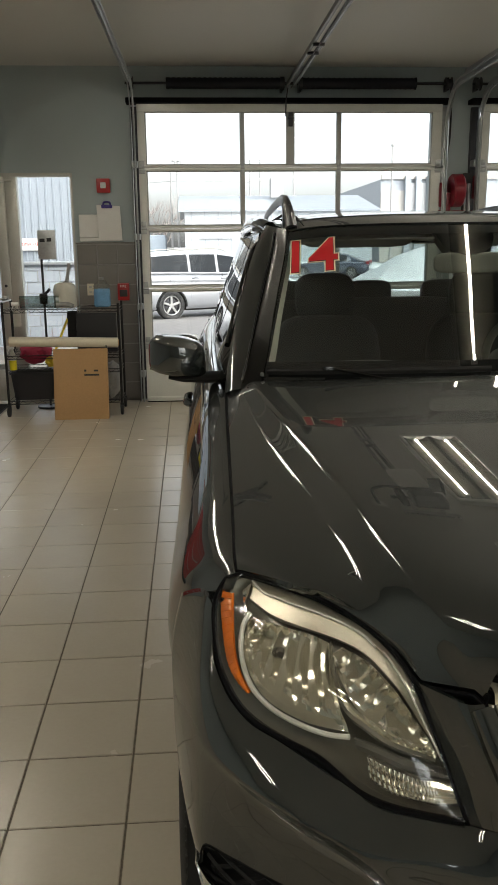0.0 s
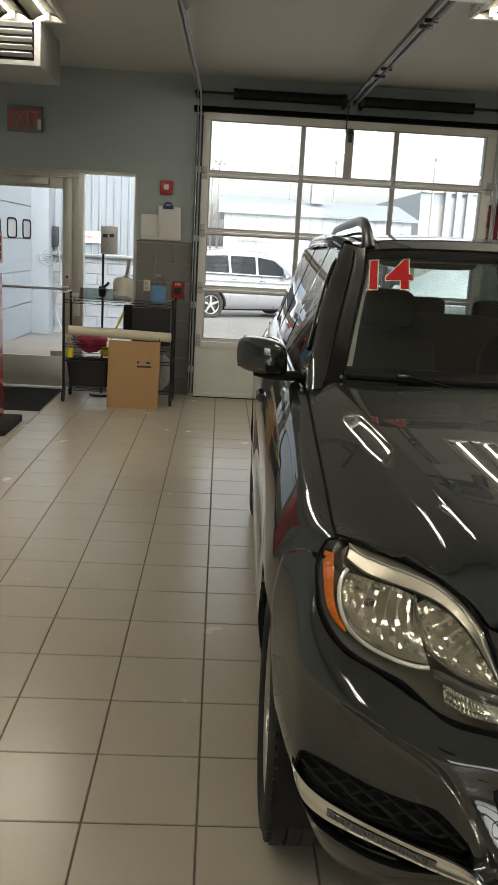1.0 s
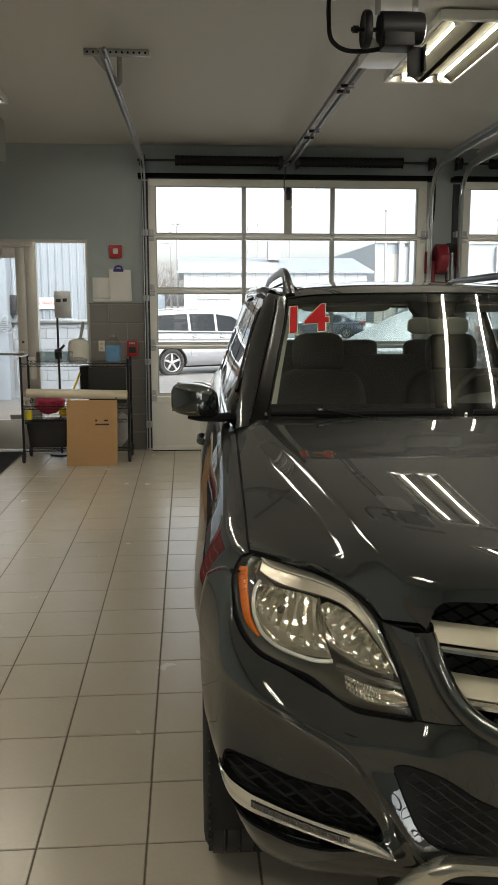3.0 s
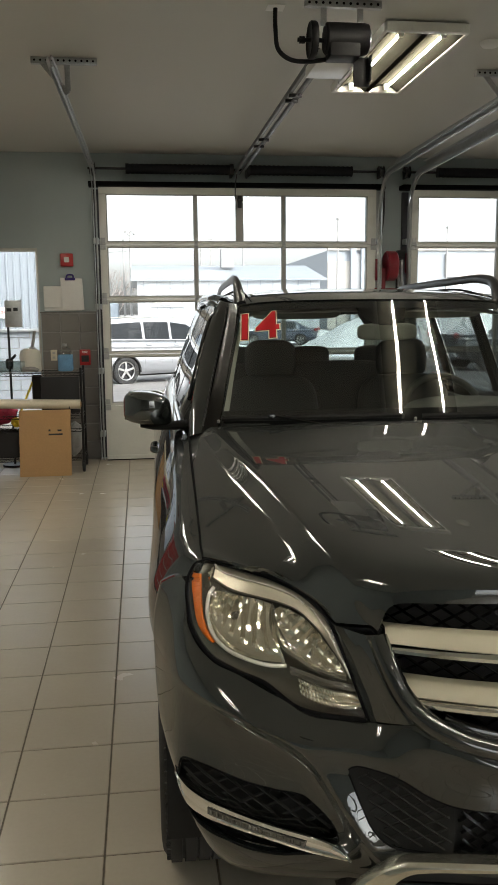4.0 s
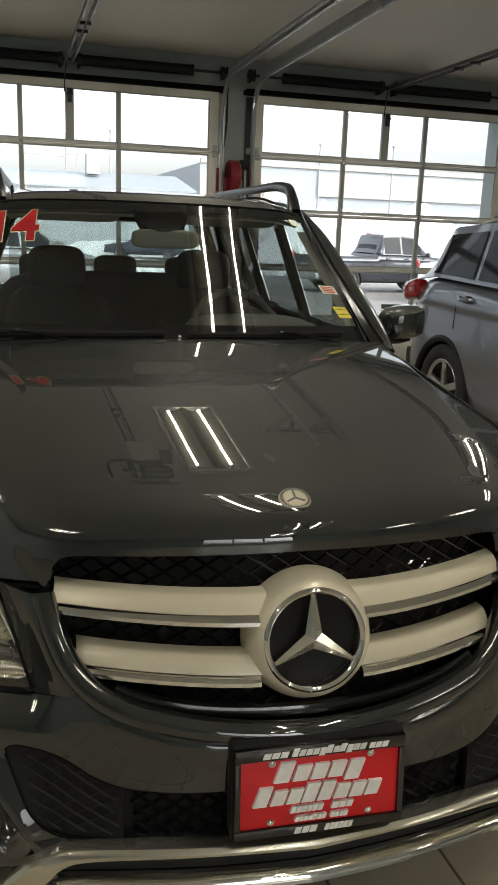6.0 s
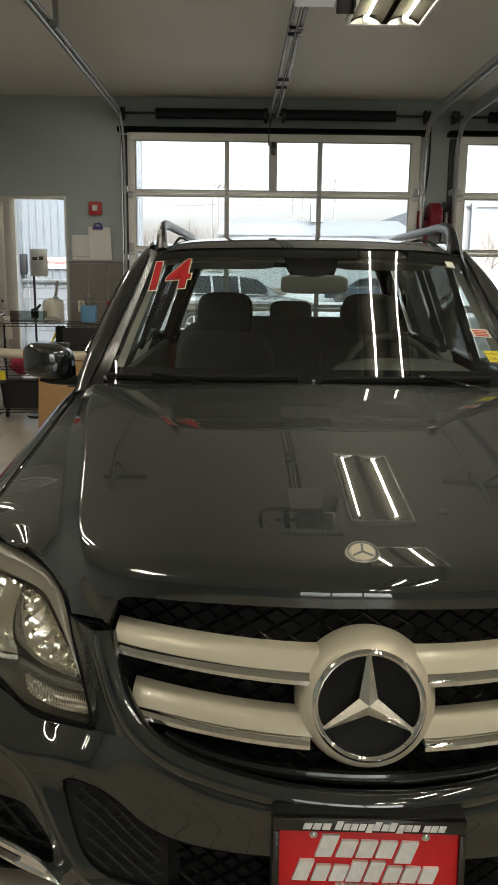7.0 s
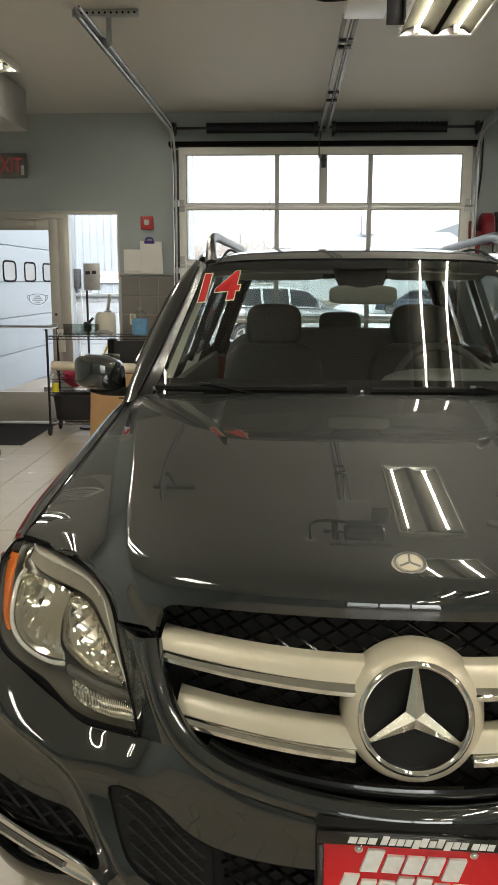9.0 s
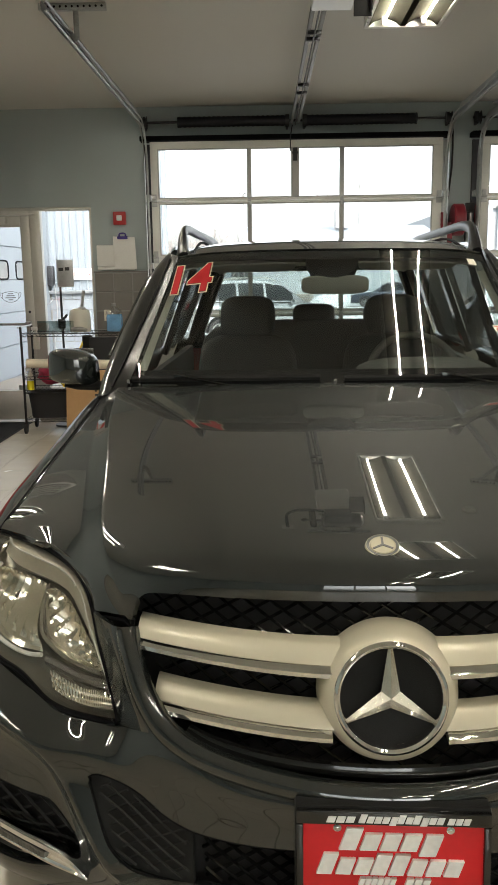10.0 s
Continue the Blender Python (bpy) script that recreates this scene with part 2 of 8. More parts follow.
def cyl(bm, p0, p1, r, seg=16, r2=None):
    p0, p1 = Vector(p0), Vector(p1)
    d = p1 - p0
    q = Vector((0, 0, 1)).rotation_difference(d).to_matrix().to_4x4()
    bmesh.ops.create_cone(bm, cap_ends=True, segments=seg, radius1=r, radius2=r if r2 is None else r2, depth=d.length,
                          matrix=Matrix.Translation((p0 + p1) / 2) @ q)
    return bm


def spline(pts, n, closed=False):
    """Smooth curve through the points: n samples."""
    p = np.array(pts, float)
    if len(p) == 2:
        return np.array([p[0] + (p[1] - p[0]) * k / (n - 1) for k in range(n)])
    if closed:
        p = np.vstack([p[-1], p, p[0], p[1]])
    d = np.maximum(np.linalg.norm(np.diff(p, axis=0), axis=1), 1e-6) ** 0.6
    t = np.concatenate([[0], np.cumsum(d)])
    tan = np.zeros_like(p)
    for k in range(1, len(p) - 1):
        tan[k] = ((p[k] - p[k - 1]) / d[k - 1] * d[k] + (p[k + 1] - p[k]) / d[k] * d[k - 1]) / (d[k - 1] + d[k])
    tan[0], tan[-1] = 1.5 * (p[1] - p[0]) / d[0] - 0.5 * tan[1], 1.5 * (p[-1] - p[-2]) / d[-1] - 0.5 * tan[-2]
    a, b = (t[1], t[-2]) if closed else (t[0], t[-1])
    s = np.linspace(a, b, n + 1)[:-1] if closed else np.linspace(a, b, n)
    out = []
    for v in s:
        k = min(max(np.searchsorted(t, v, side="right") - 1, 0), len(p) - 2)
        h = d[k]
        u = (v - t[k]) / h
        out.append((2 * u**3 - 3 * u**2 + 1) * p[k] + (u**3 - 2 * u**2 + u) * h * tan[k] + (-2 * u**3 + 3 * u**2) * p[k + 1] + (u**3 - u**2) * h * tan[k + 1])
    return np.array(out)


def loft(rows, nu, nv):
    """A smooth sheet through rows of points: array [nv][nu][3]."""
    r = [spline(row, nu) for row in rows]
    cols = [spline([r[k][i] for k in range(len(r))], nv) for i in range(nu)]
    return np.array(cols).transpose(1, 0, 2)


def sheet(bm, g, thick=0.0, way=None):
    """Faces for a grid of points; with thick, a closed slab of that thickness along its inward normal."""
    nv, nu = len(g), len(g[0])
    v = [[bm.verts.new(p) for p in row] for row in g]
    for j in range(nv - 1):
        for i in range(nu - 1):
            bm.faces.new((v[j][i], v[j][i + 1], v[j + 1][i + 1], v[j + 1][i]))
    if thick:
        g = np.array(g)
        du, dv = np.gradient(g, axis=1), np.gradient(g, axis=0)
        nrm = np.cross(du, dv)
        nrm /= np.maximum(np.linalg.norm(nrm, axis=2, keepdims=True), 1e-9)
        if way is not None:
            nrm *= 1 if float(np.mean(nrm @ np.array(way, float))) > 0 else -1
        w = [[bm.verts.new(g[j, i] - nrm[j, i] * thick) for i in range(nu)] for j in range(nv)]
        for j in range(nv - 1):
            for i in range(nu - 1):
                bm.faces.new((w[j][i], w[j + 1][i], w[j + 1][i + 1], w[j][i + 1]))
        ring = [(0, i) for i in range(nu)] + [(j, nu - 1) for j in range(1, nv)] + [(nv - 1, i) for i in range(nu - 2, -1, -1)] + [(j, 0) for j in range(nv - 2, 0, -1)]
        for a, b in zip(ring, ring[1:] + ring[:1]):
            bm.faces.new((v[a[0]][a[1]], w[a[0]][a[1]], w[b[0]][b[1]], v[b[0]][b[1]]))
    return bm


def tube(bm, pts, r, seg=8, n=0, closed=False, flat=1.0, cap=True):
    """A round (or flattened) bar along the points."""
    p = spline(pts, n, closed) if n else np.array(pts, float)
    rings = []
    m = len(p)
    ref = Vector((0.13, 0.21, 1)).normalized()
    for k in range(m):
        a, b = (p[(k - 1) % m], p[(k + 1) % m]) if closed else (p[max(k - 1, 0)], p[min(k + 1, m - 1)])
        d = Vector(b - a).normalized()
        u = d.cross(ref).normalized()
        w = d.cross(u)
        rr = r[k] if hasattr(r, "__len__") else r
        rings.append([bm.verts.new(Vector(p[k]) + u * (math.cos(t) * rr) + w * (math.sin(t) * rr * flat)) for t in (2 * math.pi * i / seg for i in range(seg))])
    for k in range(m if closed else m - 1):
        a, b = rings[k], rings[(k + 1) % m]
        for i in range(seg):
            bm.faces.new((a[i], a[(i + 1) % seg], b[(i + 1) % seg], b[i]))
    if cap and not closed:
        bm.faces.new(rings[0][::-1])
        bm.faces.new(rings[-1])
    return bm


def prism(bm, poly, m, depth, bev=0.0):
    """A flat outline in its own x, y, given depth along z, then placed by m."""
    a = [bm.verts.new((x, y, 0)) for x, y in poly]
    b = [bm.verts.new((x, y, depth)) for x, y in poly]
    bm.faces.new(a[::-1])
    top = bm.faces.new(b)
    n = len(a)
    for i in range(n):
        bm.faces.new((a[i], a[(i + 1) % n], b[(i + 1) % n], b[i]))
    vs = a + b
    if bev:
        out = bmesh.ops.bevel(bm, geom=list(top.edges), offset=bev, segments=2, profile=0.5, affect="EDGES")
        vs = list({v for f in out["faces"] for v in f.verts} | {v for v in vs if v.is_valid})
        vs = list({v for v in vs if v.is_valid})
    bmesh.ops.transform(bm, matrix=m, verts=vs)
    return bm


def lathe(bm, profile, seg=48, m=None):
    """Profile of (radius, along) turned round the x axis."""
    rings = [[bm.verts.new((a, r * math.cos(t), r * math.sin(t))) for t in (2 * math.pi * i / seg for i in range(seg))] for r, a in profile]
    for p, q in zip(rings, rings[1:]):
        for i in range(seg):
            bm.faces.new((p[i], p[(i + 1) % seg], q[(i + 1) % seg], q[i]))
    if m is not None:
        bmesh.ops.transform(bm, matrix=m, verts=[v for ring in rings for v in ring])
    return bm


def words(name, text, size, m, material, parent, extrude=0.001, shear=0.0, offset=0.0, wide=1.0):
    """Raised lettering in the built-in font, as a mesh."""
    cu = bpy.data.curves.new(name, "FONT")
    cu.body, cu.size, cu.extrude, cu.shear, cu.offset = text, size, extrude, shear, offset
    cu.align_x = "CENTER"
    cu.align_y = "CENTER"
    tmp = bpy.data.objects.new(name, cu)
    me = bpy.data.meshes.new_from_object(tmp)
    bpy.data.objects.remove(tmp)
    bm = bmesh.new()
    bm.from_mesh(me)
    bpy.data.meshes.remove(me)
    bmesh.ops.transform(bm, matrix=m @ Matrix.Diagonal((wide, 1, 1, 1)), verts=bm.verts)
    return part(name, bm, material, parent)


def structure(ob, label, category="structure"):
    return tagged(ob, label, category, kind="structure")

# ---------------------------------------------------------------- the room
CEIL = 3.335
WALL_Y = 5.82          # inner face of the wall with the overhead doors
DOOR_Y = 5.66          # inner face of the overhead doors
LEFT, RIGHT, BACK = -4.2, 10.6, -9.0

bm = B()
box(bm, LEFT, RIGHT, BACK, WALL_Y + 0.25, -0.12, -0.004)
floor = structure(part("floor", bm, "grout"), "large square beige ceramic floor tiles with dark grout joints", "floor")

bm = B()
box(bm, LEFT - 0.2, RIGHT + 0.2, BACK - 0.2, WALL_Y + 0.25, CEIL, CEIL + 0.15)
structure(part("ceiling", bm, "ceiling"), "smooth off-white painted ceiling", "ceiling")

D1, D2, D3, DW = 0.10, 3.56, 7.02, 3.02
DOOR_L, DOOR_R, DOOR_H = -2.36, -0.595, 2.335
wall = structure(new("wall_north"), "grey painted wall with openings for overhead doors", "wall")
bm = B()
y0, y1 = WALL_Y, WALL_Y + 0.25
box(bm, LEFT, DOOR_L, y0, y1, 0, CEIL)
box(bm, DOOR_L, DOOR_R, y0, y1, DOOR_H, CEIL)
box(bm, DOOR_R, D1, y0, y1, 0, CEIL)
for a in (D1, D2, D3):
    box(bm, a, a + DW, y0, y1, 2.94, CEIL)
for a, b in ((D1 + DW, D2), (D2 + DW, D3), (D3 + DW, RIGHT)):
    box(bm, a, b, y0, y1, 0, CEIL)
part("wall_panel", bm, "wall", wall)
for name, x0, x1, ya, yb in (("wall_west", LEFT - 0.2, LEFT, BACK, WALL_Y + 0.25), ("wall_east", RIGHT, RIGHT + 0.2, BACK, WALL_Y + 0.25),
                             ("wall_south", LEFT - 0.2, D1, BACK - 0.2, BACK), ("wall_south", D1 + DW, RIGHT + 0.2, BACK - 0.2, BACK)):
    bm = B()
    box(bm, x0, x1, ya, yb, 0, CEIL)
    structure(part(name, bm, "wall"), "plain grey painted wall", "wall")

bm = B()
box(bm, D1, D1 + DW, BACK - 0.2, BACK, 2.94, CEIL)
structure(part("wall_south", bm, "wall"), "plain grey painted wall over the rear door", "wall")
for a, nm in ((D1, "door_4"),):
    d = structure(new(nm), "white overhead door with glass panels at the rear", "overhead door")
    bm = B()
    box(bm, a, a + DW, BACK - 0.12, BACK - 0.06, 0.0, 0.62, 0.006)
    part("bottom_panel", bm, "door_white", d)
    for k in range(5):
        bm = B()
        z = 0.62 + k * 0.565
        box(bm, a, a + DW, BACK - 0.12, BACK - 0.06, z - 0.03 if k else z, z + 0.04, 0.004)
        part("section_frame", bm, "door_white", d)
    for k in range(4):
        bm = B()
        x = a + 0.03 + (DW - 0.06) * k / 3
        box(bm, x - 0.03, x + 0.03, BACK - 0.118, BACK - 0.062, 0.66, 2.90, 0.004)
        part("mullion", bm, "mullion", d)
    for i in range(3):
        for j in range(4):
            bm = B()
            x, z = a + 0.03 + (DW - 0.06) * i / 3, 0.62 + j * 0.565
            box(bm, x + 0.03, x + (DW - 0.06) / 3 - 0.03, BACK - 0.093, BACK - 0.087, z + 0.04, z + 0.535)
            part("pane", bm, "pane", d).visible_shadow = False

# taupe tile wainscot beside the glazed entrance: each tile a piece
wains = structure(new("trim_wainscot"), "taupe ceramic wall tiles in a running grid", "wall tile")
bm = B()
box(bm, DOOR_R + 0.01, 0.03, WALL_Y - 0.006, WALL_Y - 0.001, 0.0, 1.635)
part("tile_bed", bm, "wall_grout", wains)
tw, th = 0.198, 0.198
bm = B()
box(bm, 0, tw - 0.006, -0.008, 0, 0, th - 0.006, 0.002, seg=1)
tile_mesh = part("wall_tile", bm, "wall_tile", wains)
tile_mesh.location = (DOOR_R + 0.015, WALL_Y - 0.006, 0.004)
for j in range(8):
    for i in range(3):
        if i or j:
            o = new("wall_tile", tile_mesh.data)
            o.parent = wains
            o.location = (DOOR_R + 0.015 + i * 0.206, WALL_Y - 0.006, 0.004 + j * 0.204)

bm = B()
box(bm, DOOR_R, 0.03, WALL_Y - 0.012, WALL_Y - 0.002, 1.636, 1.65, 0.003)
structure(part("trim", bm, "wall_tile"), "taupe tile cap strip on the wainscot", "trim")


# ---------------------------------------------------------------- overhead doors with glass panels
SEAM = (0.0, 0.62, 1.182, 1.778, 2.361, 2.962)


def overhead_door(name, x0):
    d = tagged(thing(name, "white aluminium sectional overhead door with clear glass panels, closed", "garage door"), kind="structure")
    xl, xr = x0 - 0.015, x0 + DW + 0.015
    ya, yb = DOOR_Y, DOOR_Y + 0.045
    gl, gr = x0 + 0.06, x0 + 2.94
    m1, m2 = x0 + 1.018, x0 + 1.989
    # bottom section, solid
    bm = B()
    box(bm, xl, xr, ya, yb, 0.012, SEAM[1] - 0.004, 0.004)
    box(bm, xl, xr, ya - 0.006, ya, 0.03, 0.06, 0.002)
    box(bm, xl, xr, ya - 0.006, ya, 0.54, 0.61, 0.002)
    part("bottom_panel", bm, "door_white", d)
    bm = B()
    box(bm, xl, xr, ya + 0.005, yb - 0.005, 0.0, 0.014, 0.003)
    part("bottom_seal", bm, "seal", d)
    for k in range(1, 5):
        a, b = SEAM[k] + 0.002, SEAM[k + 1] - 0.002
        lo, hi = a + 0.024, (b - 0.024 if k < 4 else b - 0.072)
        bm = B()
        box(bm, xl, xr, ya, yb, a, lo, 0.003, seg=1)
        box(bm, xl, xr, ya, yb, hi, b, 0.003, seg=1)
        box(bm, xl, gl, ya, yb, lo, hi, 0.002, seg=1)
        box(bm, gr, xr, ya, yb, lo, hi, 0.002, seg=1)
        part("section_frame", bm, "door_white", d)
        stops = [m1, m2]
        for m in stops:
            bm = B()
            box(bm, m - 0.024, m + 0.024, ya, yb, lo, hi, 0.003, seg=1)
            part("mullion", bm, "mullion", d)
        if k == 4:
            c = x0 + 1.50
            bm = B()
            box(bm, c - 0.042, c + 0.042, ya - 0.003, yb, lo, hi, 0.003, seg=1)
            part("mullion", bm, "mullion", d)
            stops = [m1, c, m2]
            bm = B()
            box(bm, c - 0.022, c + 0.022, ya - 0.035, ya - 0.003, hi - 0.14, hi - 0.01, 0.004)
            cyl(bm, (c - 0.03, ya - 0.03, hi - 0.06), (c + 0.03, ya - 0.03, hi - 0.06), 0.012)
            part("arm_bracket", bm, "dark_steel", d)
        edges = [gl] + stops + [gr]
        for p, q in zip(edges, edges[1:]):
            bm = B()
            sheet(bm, [[(p, ya + 0.024, z), (q, ya + 0.024, z)] for z in (lo, hi)])
            g = part("pane", bm, "pane", d)
            g.visible_shadow = False
            bm = B()
            e = 0.012
            for bx in ((p, q, lo, lo + e), (p, q, hi - e, hi), (p, p + e, lo + e, hi - e), (q - e, q, lo + e, hi - e)):
                box(bm, bx[0], bx[1], ya + 0.012, ya + 0.022, bx[2], bx[3])
            part("glazing_bead", bm, "mullion", d)
    # hinges and end rollers at every seam
    for z in SEAM[1:5]:
        for x, w in ((xl + 0.03, 0.03), (m1, 0.02), (m2, 0.02), (xr - 0.03, 0.03)):
            bm = B()
            box(bm, x - w, x + w, ya - 0.012, ya, z - 0.055, z - 0.012, 0.004)
            box(bm, x - w * 0.8, x + w * 0.8, ya - 0.012, ya, z + 0.012, z + 0.07, 0.004)
            cyl(bm, (x - w, ya - 0.014, z), (x + w, ya - 0.014, z), 0.011, 10)
            part("hinge", bm, "galv", d)
    return d


overhead_door("door_1", D1)
overhead_door("door_2", D2)
overhead_door("door_3", D3)


def c_track(name, x, side, y_end, lean=0.0):
    """Roller track: up the jamb, round the bend and back under the ceiling."""
    t = thing(name, "galvanised steel overhead door track under the ceiling", "door track", group="overhead door tracks")
    y, zt, r = DOOR_Y - 0.045, 3.10, 0.38
    path = [(x, y, 0.02), (x, y, 1.4), (x, y, zt - r)]
    path += [(x, y - r + r * math.cos(a), zt - r + r * math.sin(a)) for a in np.linspace(0, math.pi / 2, 9)[1:]]
    path += [(x - lean / 2, (y - r + y_end) / 2, zt + 0.02), (x - lean, y_end, zt + 0.04)]
    bm = B()
    for off in (-0.028, 0.028):
        tube(bm, [(px + side * 0.012, py + (off if k < 4 else 0), pz + (0 if k < 4 else off)) for k, (px, py, pz) in enumerate(path)], 0.009, 6)
    g = []
    for k, (px, py, pz) in enumerate(path):
        o = (0, 0.030, 0) if k < 4 else (0, 0, 0.030)
        g.append([(px - side * 0.012 + o[0], py - o[1], pz - o[2]), (px - side * 0.02, py, pz), (px - side * 0.012 + o[0], py + o[1], pz + o[2])])
    sheet(bm, g, 0.003)
    part("rail", bm, "galv", t)
    # stiffening angle above the level run
    bm = B()
    ang = [[(x + side * 0.005 - lean * (5.2 - yy) / 3.4, yy, zt + 0.03 + 0.02 * (5 - yy) / 4), (x + side * 0.005 - lean * (5.2 - yy) / 3.4, yy, zt + 0.075 + 0.02 * (5 - yy) / 4), (x - side * 0.03 - lean * (5.2 - yy) / 3.4, yy, zt + 0.078 + 0.02 * (5 - yy) / 4)] for yy in (5.1, 4.0, 3.0, y_end + 0.25)]
    sheet(bm, ang, 0.003)
    part("stiffener", bm, "galv", t)
    for z in (0.3, 1.0, 1.7, 2.4):
        bm = B()
        box(bm, x - 0.03, x + 0.03, y + 0.03, WALL_Y - 0.006, z - 0.03, z + 0.03, 0.003)
        part("jamb_bracket", bm, "galv", t)
    # jamb angle
    bm = B()
    box(bm, x - 0.035, x + 0.035, WALL_Y - 0.05, WALL_Y - 0.004, 0.02, 2.95, 0.003)
    part("jamb_angle", bm, "dark_steel" if side > 0 else "galv", t)
    # hanger of punched angle
    yh = y_end + 0.62
    bm = B()
    box(bm, x - 0.24, x + 0.20, yh - 0.02, yh + 0.02, CEIL - 0.045, CEIL - 0.001, 0.002)
    a, b = Vector((x - 0.17, yh, CEIL - 0.03)), Vector((x + 0.0, yh - 0.01, zt + 0.0))
    dvec = (b - a).normalized()
    up = Vector((0, 1, 0))
    sd = dvec.cross(up).normalized() * 0.018
    v = [bm.verts.new(p + o) for p in (a, b) for o in (sd + up * 0.003, -sd + up * 0.003, -sd - up * 0.003, sd - up * 0.003)]
    for i in range(4):
        bm.faces.new((v[i], v[(i + 1) % 4], v[4 + (i + 1) % 4], v[4 + i]))
    bm.faces.new(v[:4]), bm.faces.new(v[4:])
    box(bm, x - 0.018, x + 0.018, yh - 0.004, yh + 0.004, zt + 0.02, CEIL - 0.04, 0.001)
    hang = part("hanger", bm, "galv", t)
    bm = B()
    for k in range(11):
        xx = x - 0.215 + k * 0.039
        cyl(bm, (xx, yh - 0.021, CEIL - 0.023), (xx, yh - 0.0202, CEIL - 0.023), 0.008, 8)
    part("punched_hole", bm, "seal", hang)["kind"] = "stuff"
    return t


c_track("door_track", D1 - 0.055, 1, 1.80, 0.06)
c_track("door_track", D1 + DW + 0.055, -1, 1.80)
c_track("door_track", D2 - 0.055, 1, 1.80)
c_track("door_track", D2 + DW + 0.055, -1, 1.80)
c_track("door_track", D3 - 0.055, 1, 1.80)


def counterbalance(x0):
    """Shaft, springs and cable drums over an overhead door."""
    t = thing("torsion_shaft", "black torsion springs on a steel shaft above the overhead door", "door spring", group="overhead door springs")
    y, z = WALL_Y - 0.13, 3.155
    bm = B()
    cyl(bm, (x0 - 0.12, y, z), (x0 + DW + 0.12, y, z), 0.013)
    part("shaft", bm, "dark_steel", t)
    for a, b in ((x0 + 0.28, x0 + 1.42), (x0 + 1.60, x0 + 2.76)):
        bm = B()
        n = 46
        prof = []
        for k in range(n):
            u = a + (b - a) * k / (n - 1)
            prof.append((0.050 + 0.005 * (k % 2) + (0.004 if k in (0, n - 1) else 0), u))
        prof = [(0.014, a)] + prof + [(0.014, b)]
        lathe(bm, prof, 20, Matrix.Translation((0, y, z - 0.012 * 0)))
        part("spring", bm, "spring", t)
        bm = B()
        e = b if b < x0 + 1.5 else a
        cyl(bm, (e - 0.02, y, z), (e + 0.02, y, z), 0.062, 20)
        box(bm, e - 0.012, e + 0.012, y - 0.02, WALL_Y, z - 0.07, z + 0.05, 0.004)
        part("spring_bracket", bm, "dark_steel", t)
    for e in (x0 - 0.07, x0 + DW + 0.07):
        bm = B()
        lathe(bm, [(0.014, -0.03), (0.06, -0.03), (0.06, -0.02), (0.045, -0.015), (0.045, 0.02), (0.065, 0.03), (0.014, 0.03)], 24, Matrix.Translation((e, y, z)))
        box(bm, e - 0.01, e + 0.01, y, WALL_Y, z - 0.06, z + 0.06, 0.003)
        part("cable_drum", bm, "dark_steel", t)
    bm = B()
    box(bm, x0 - 0.12, x0 + DW + 0.12, DOOR_Y - 0.004, WALL_Y - 0.002, 2.972, 3.02, 0.006)
    part("top_seal", bm, "seal", t)
    return t


for a in (D1, D2, D3):
    counterbalance(a)


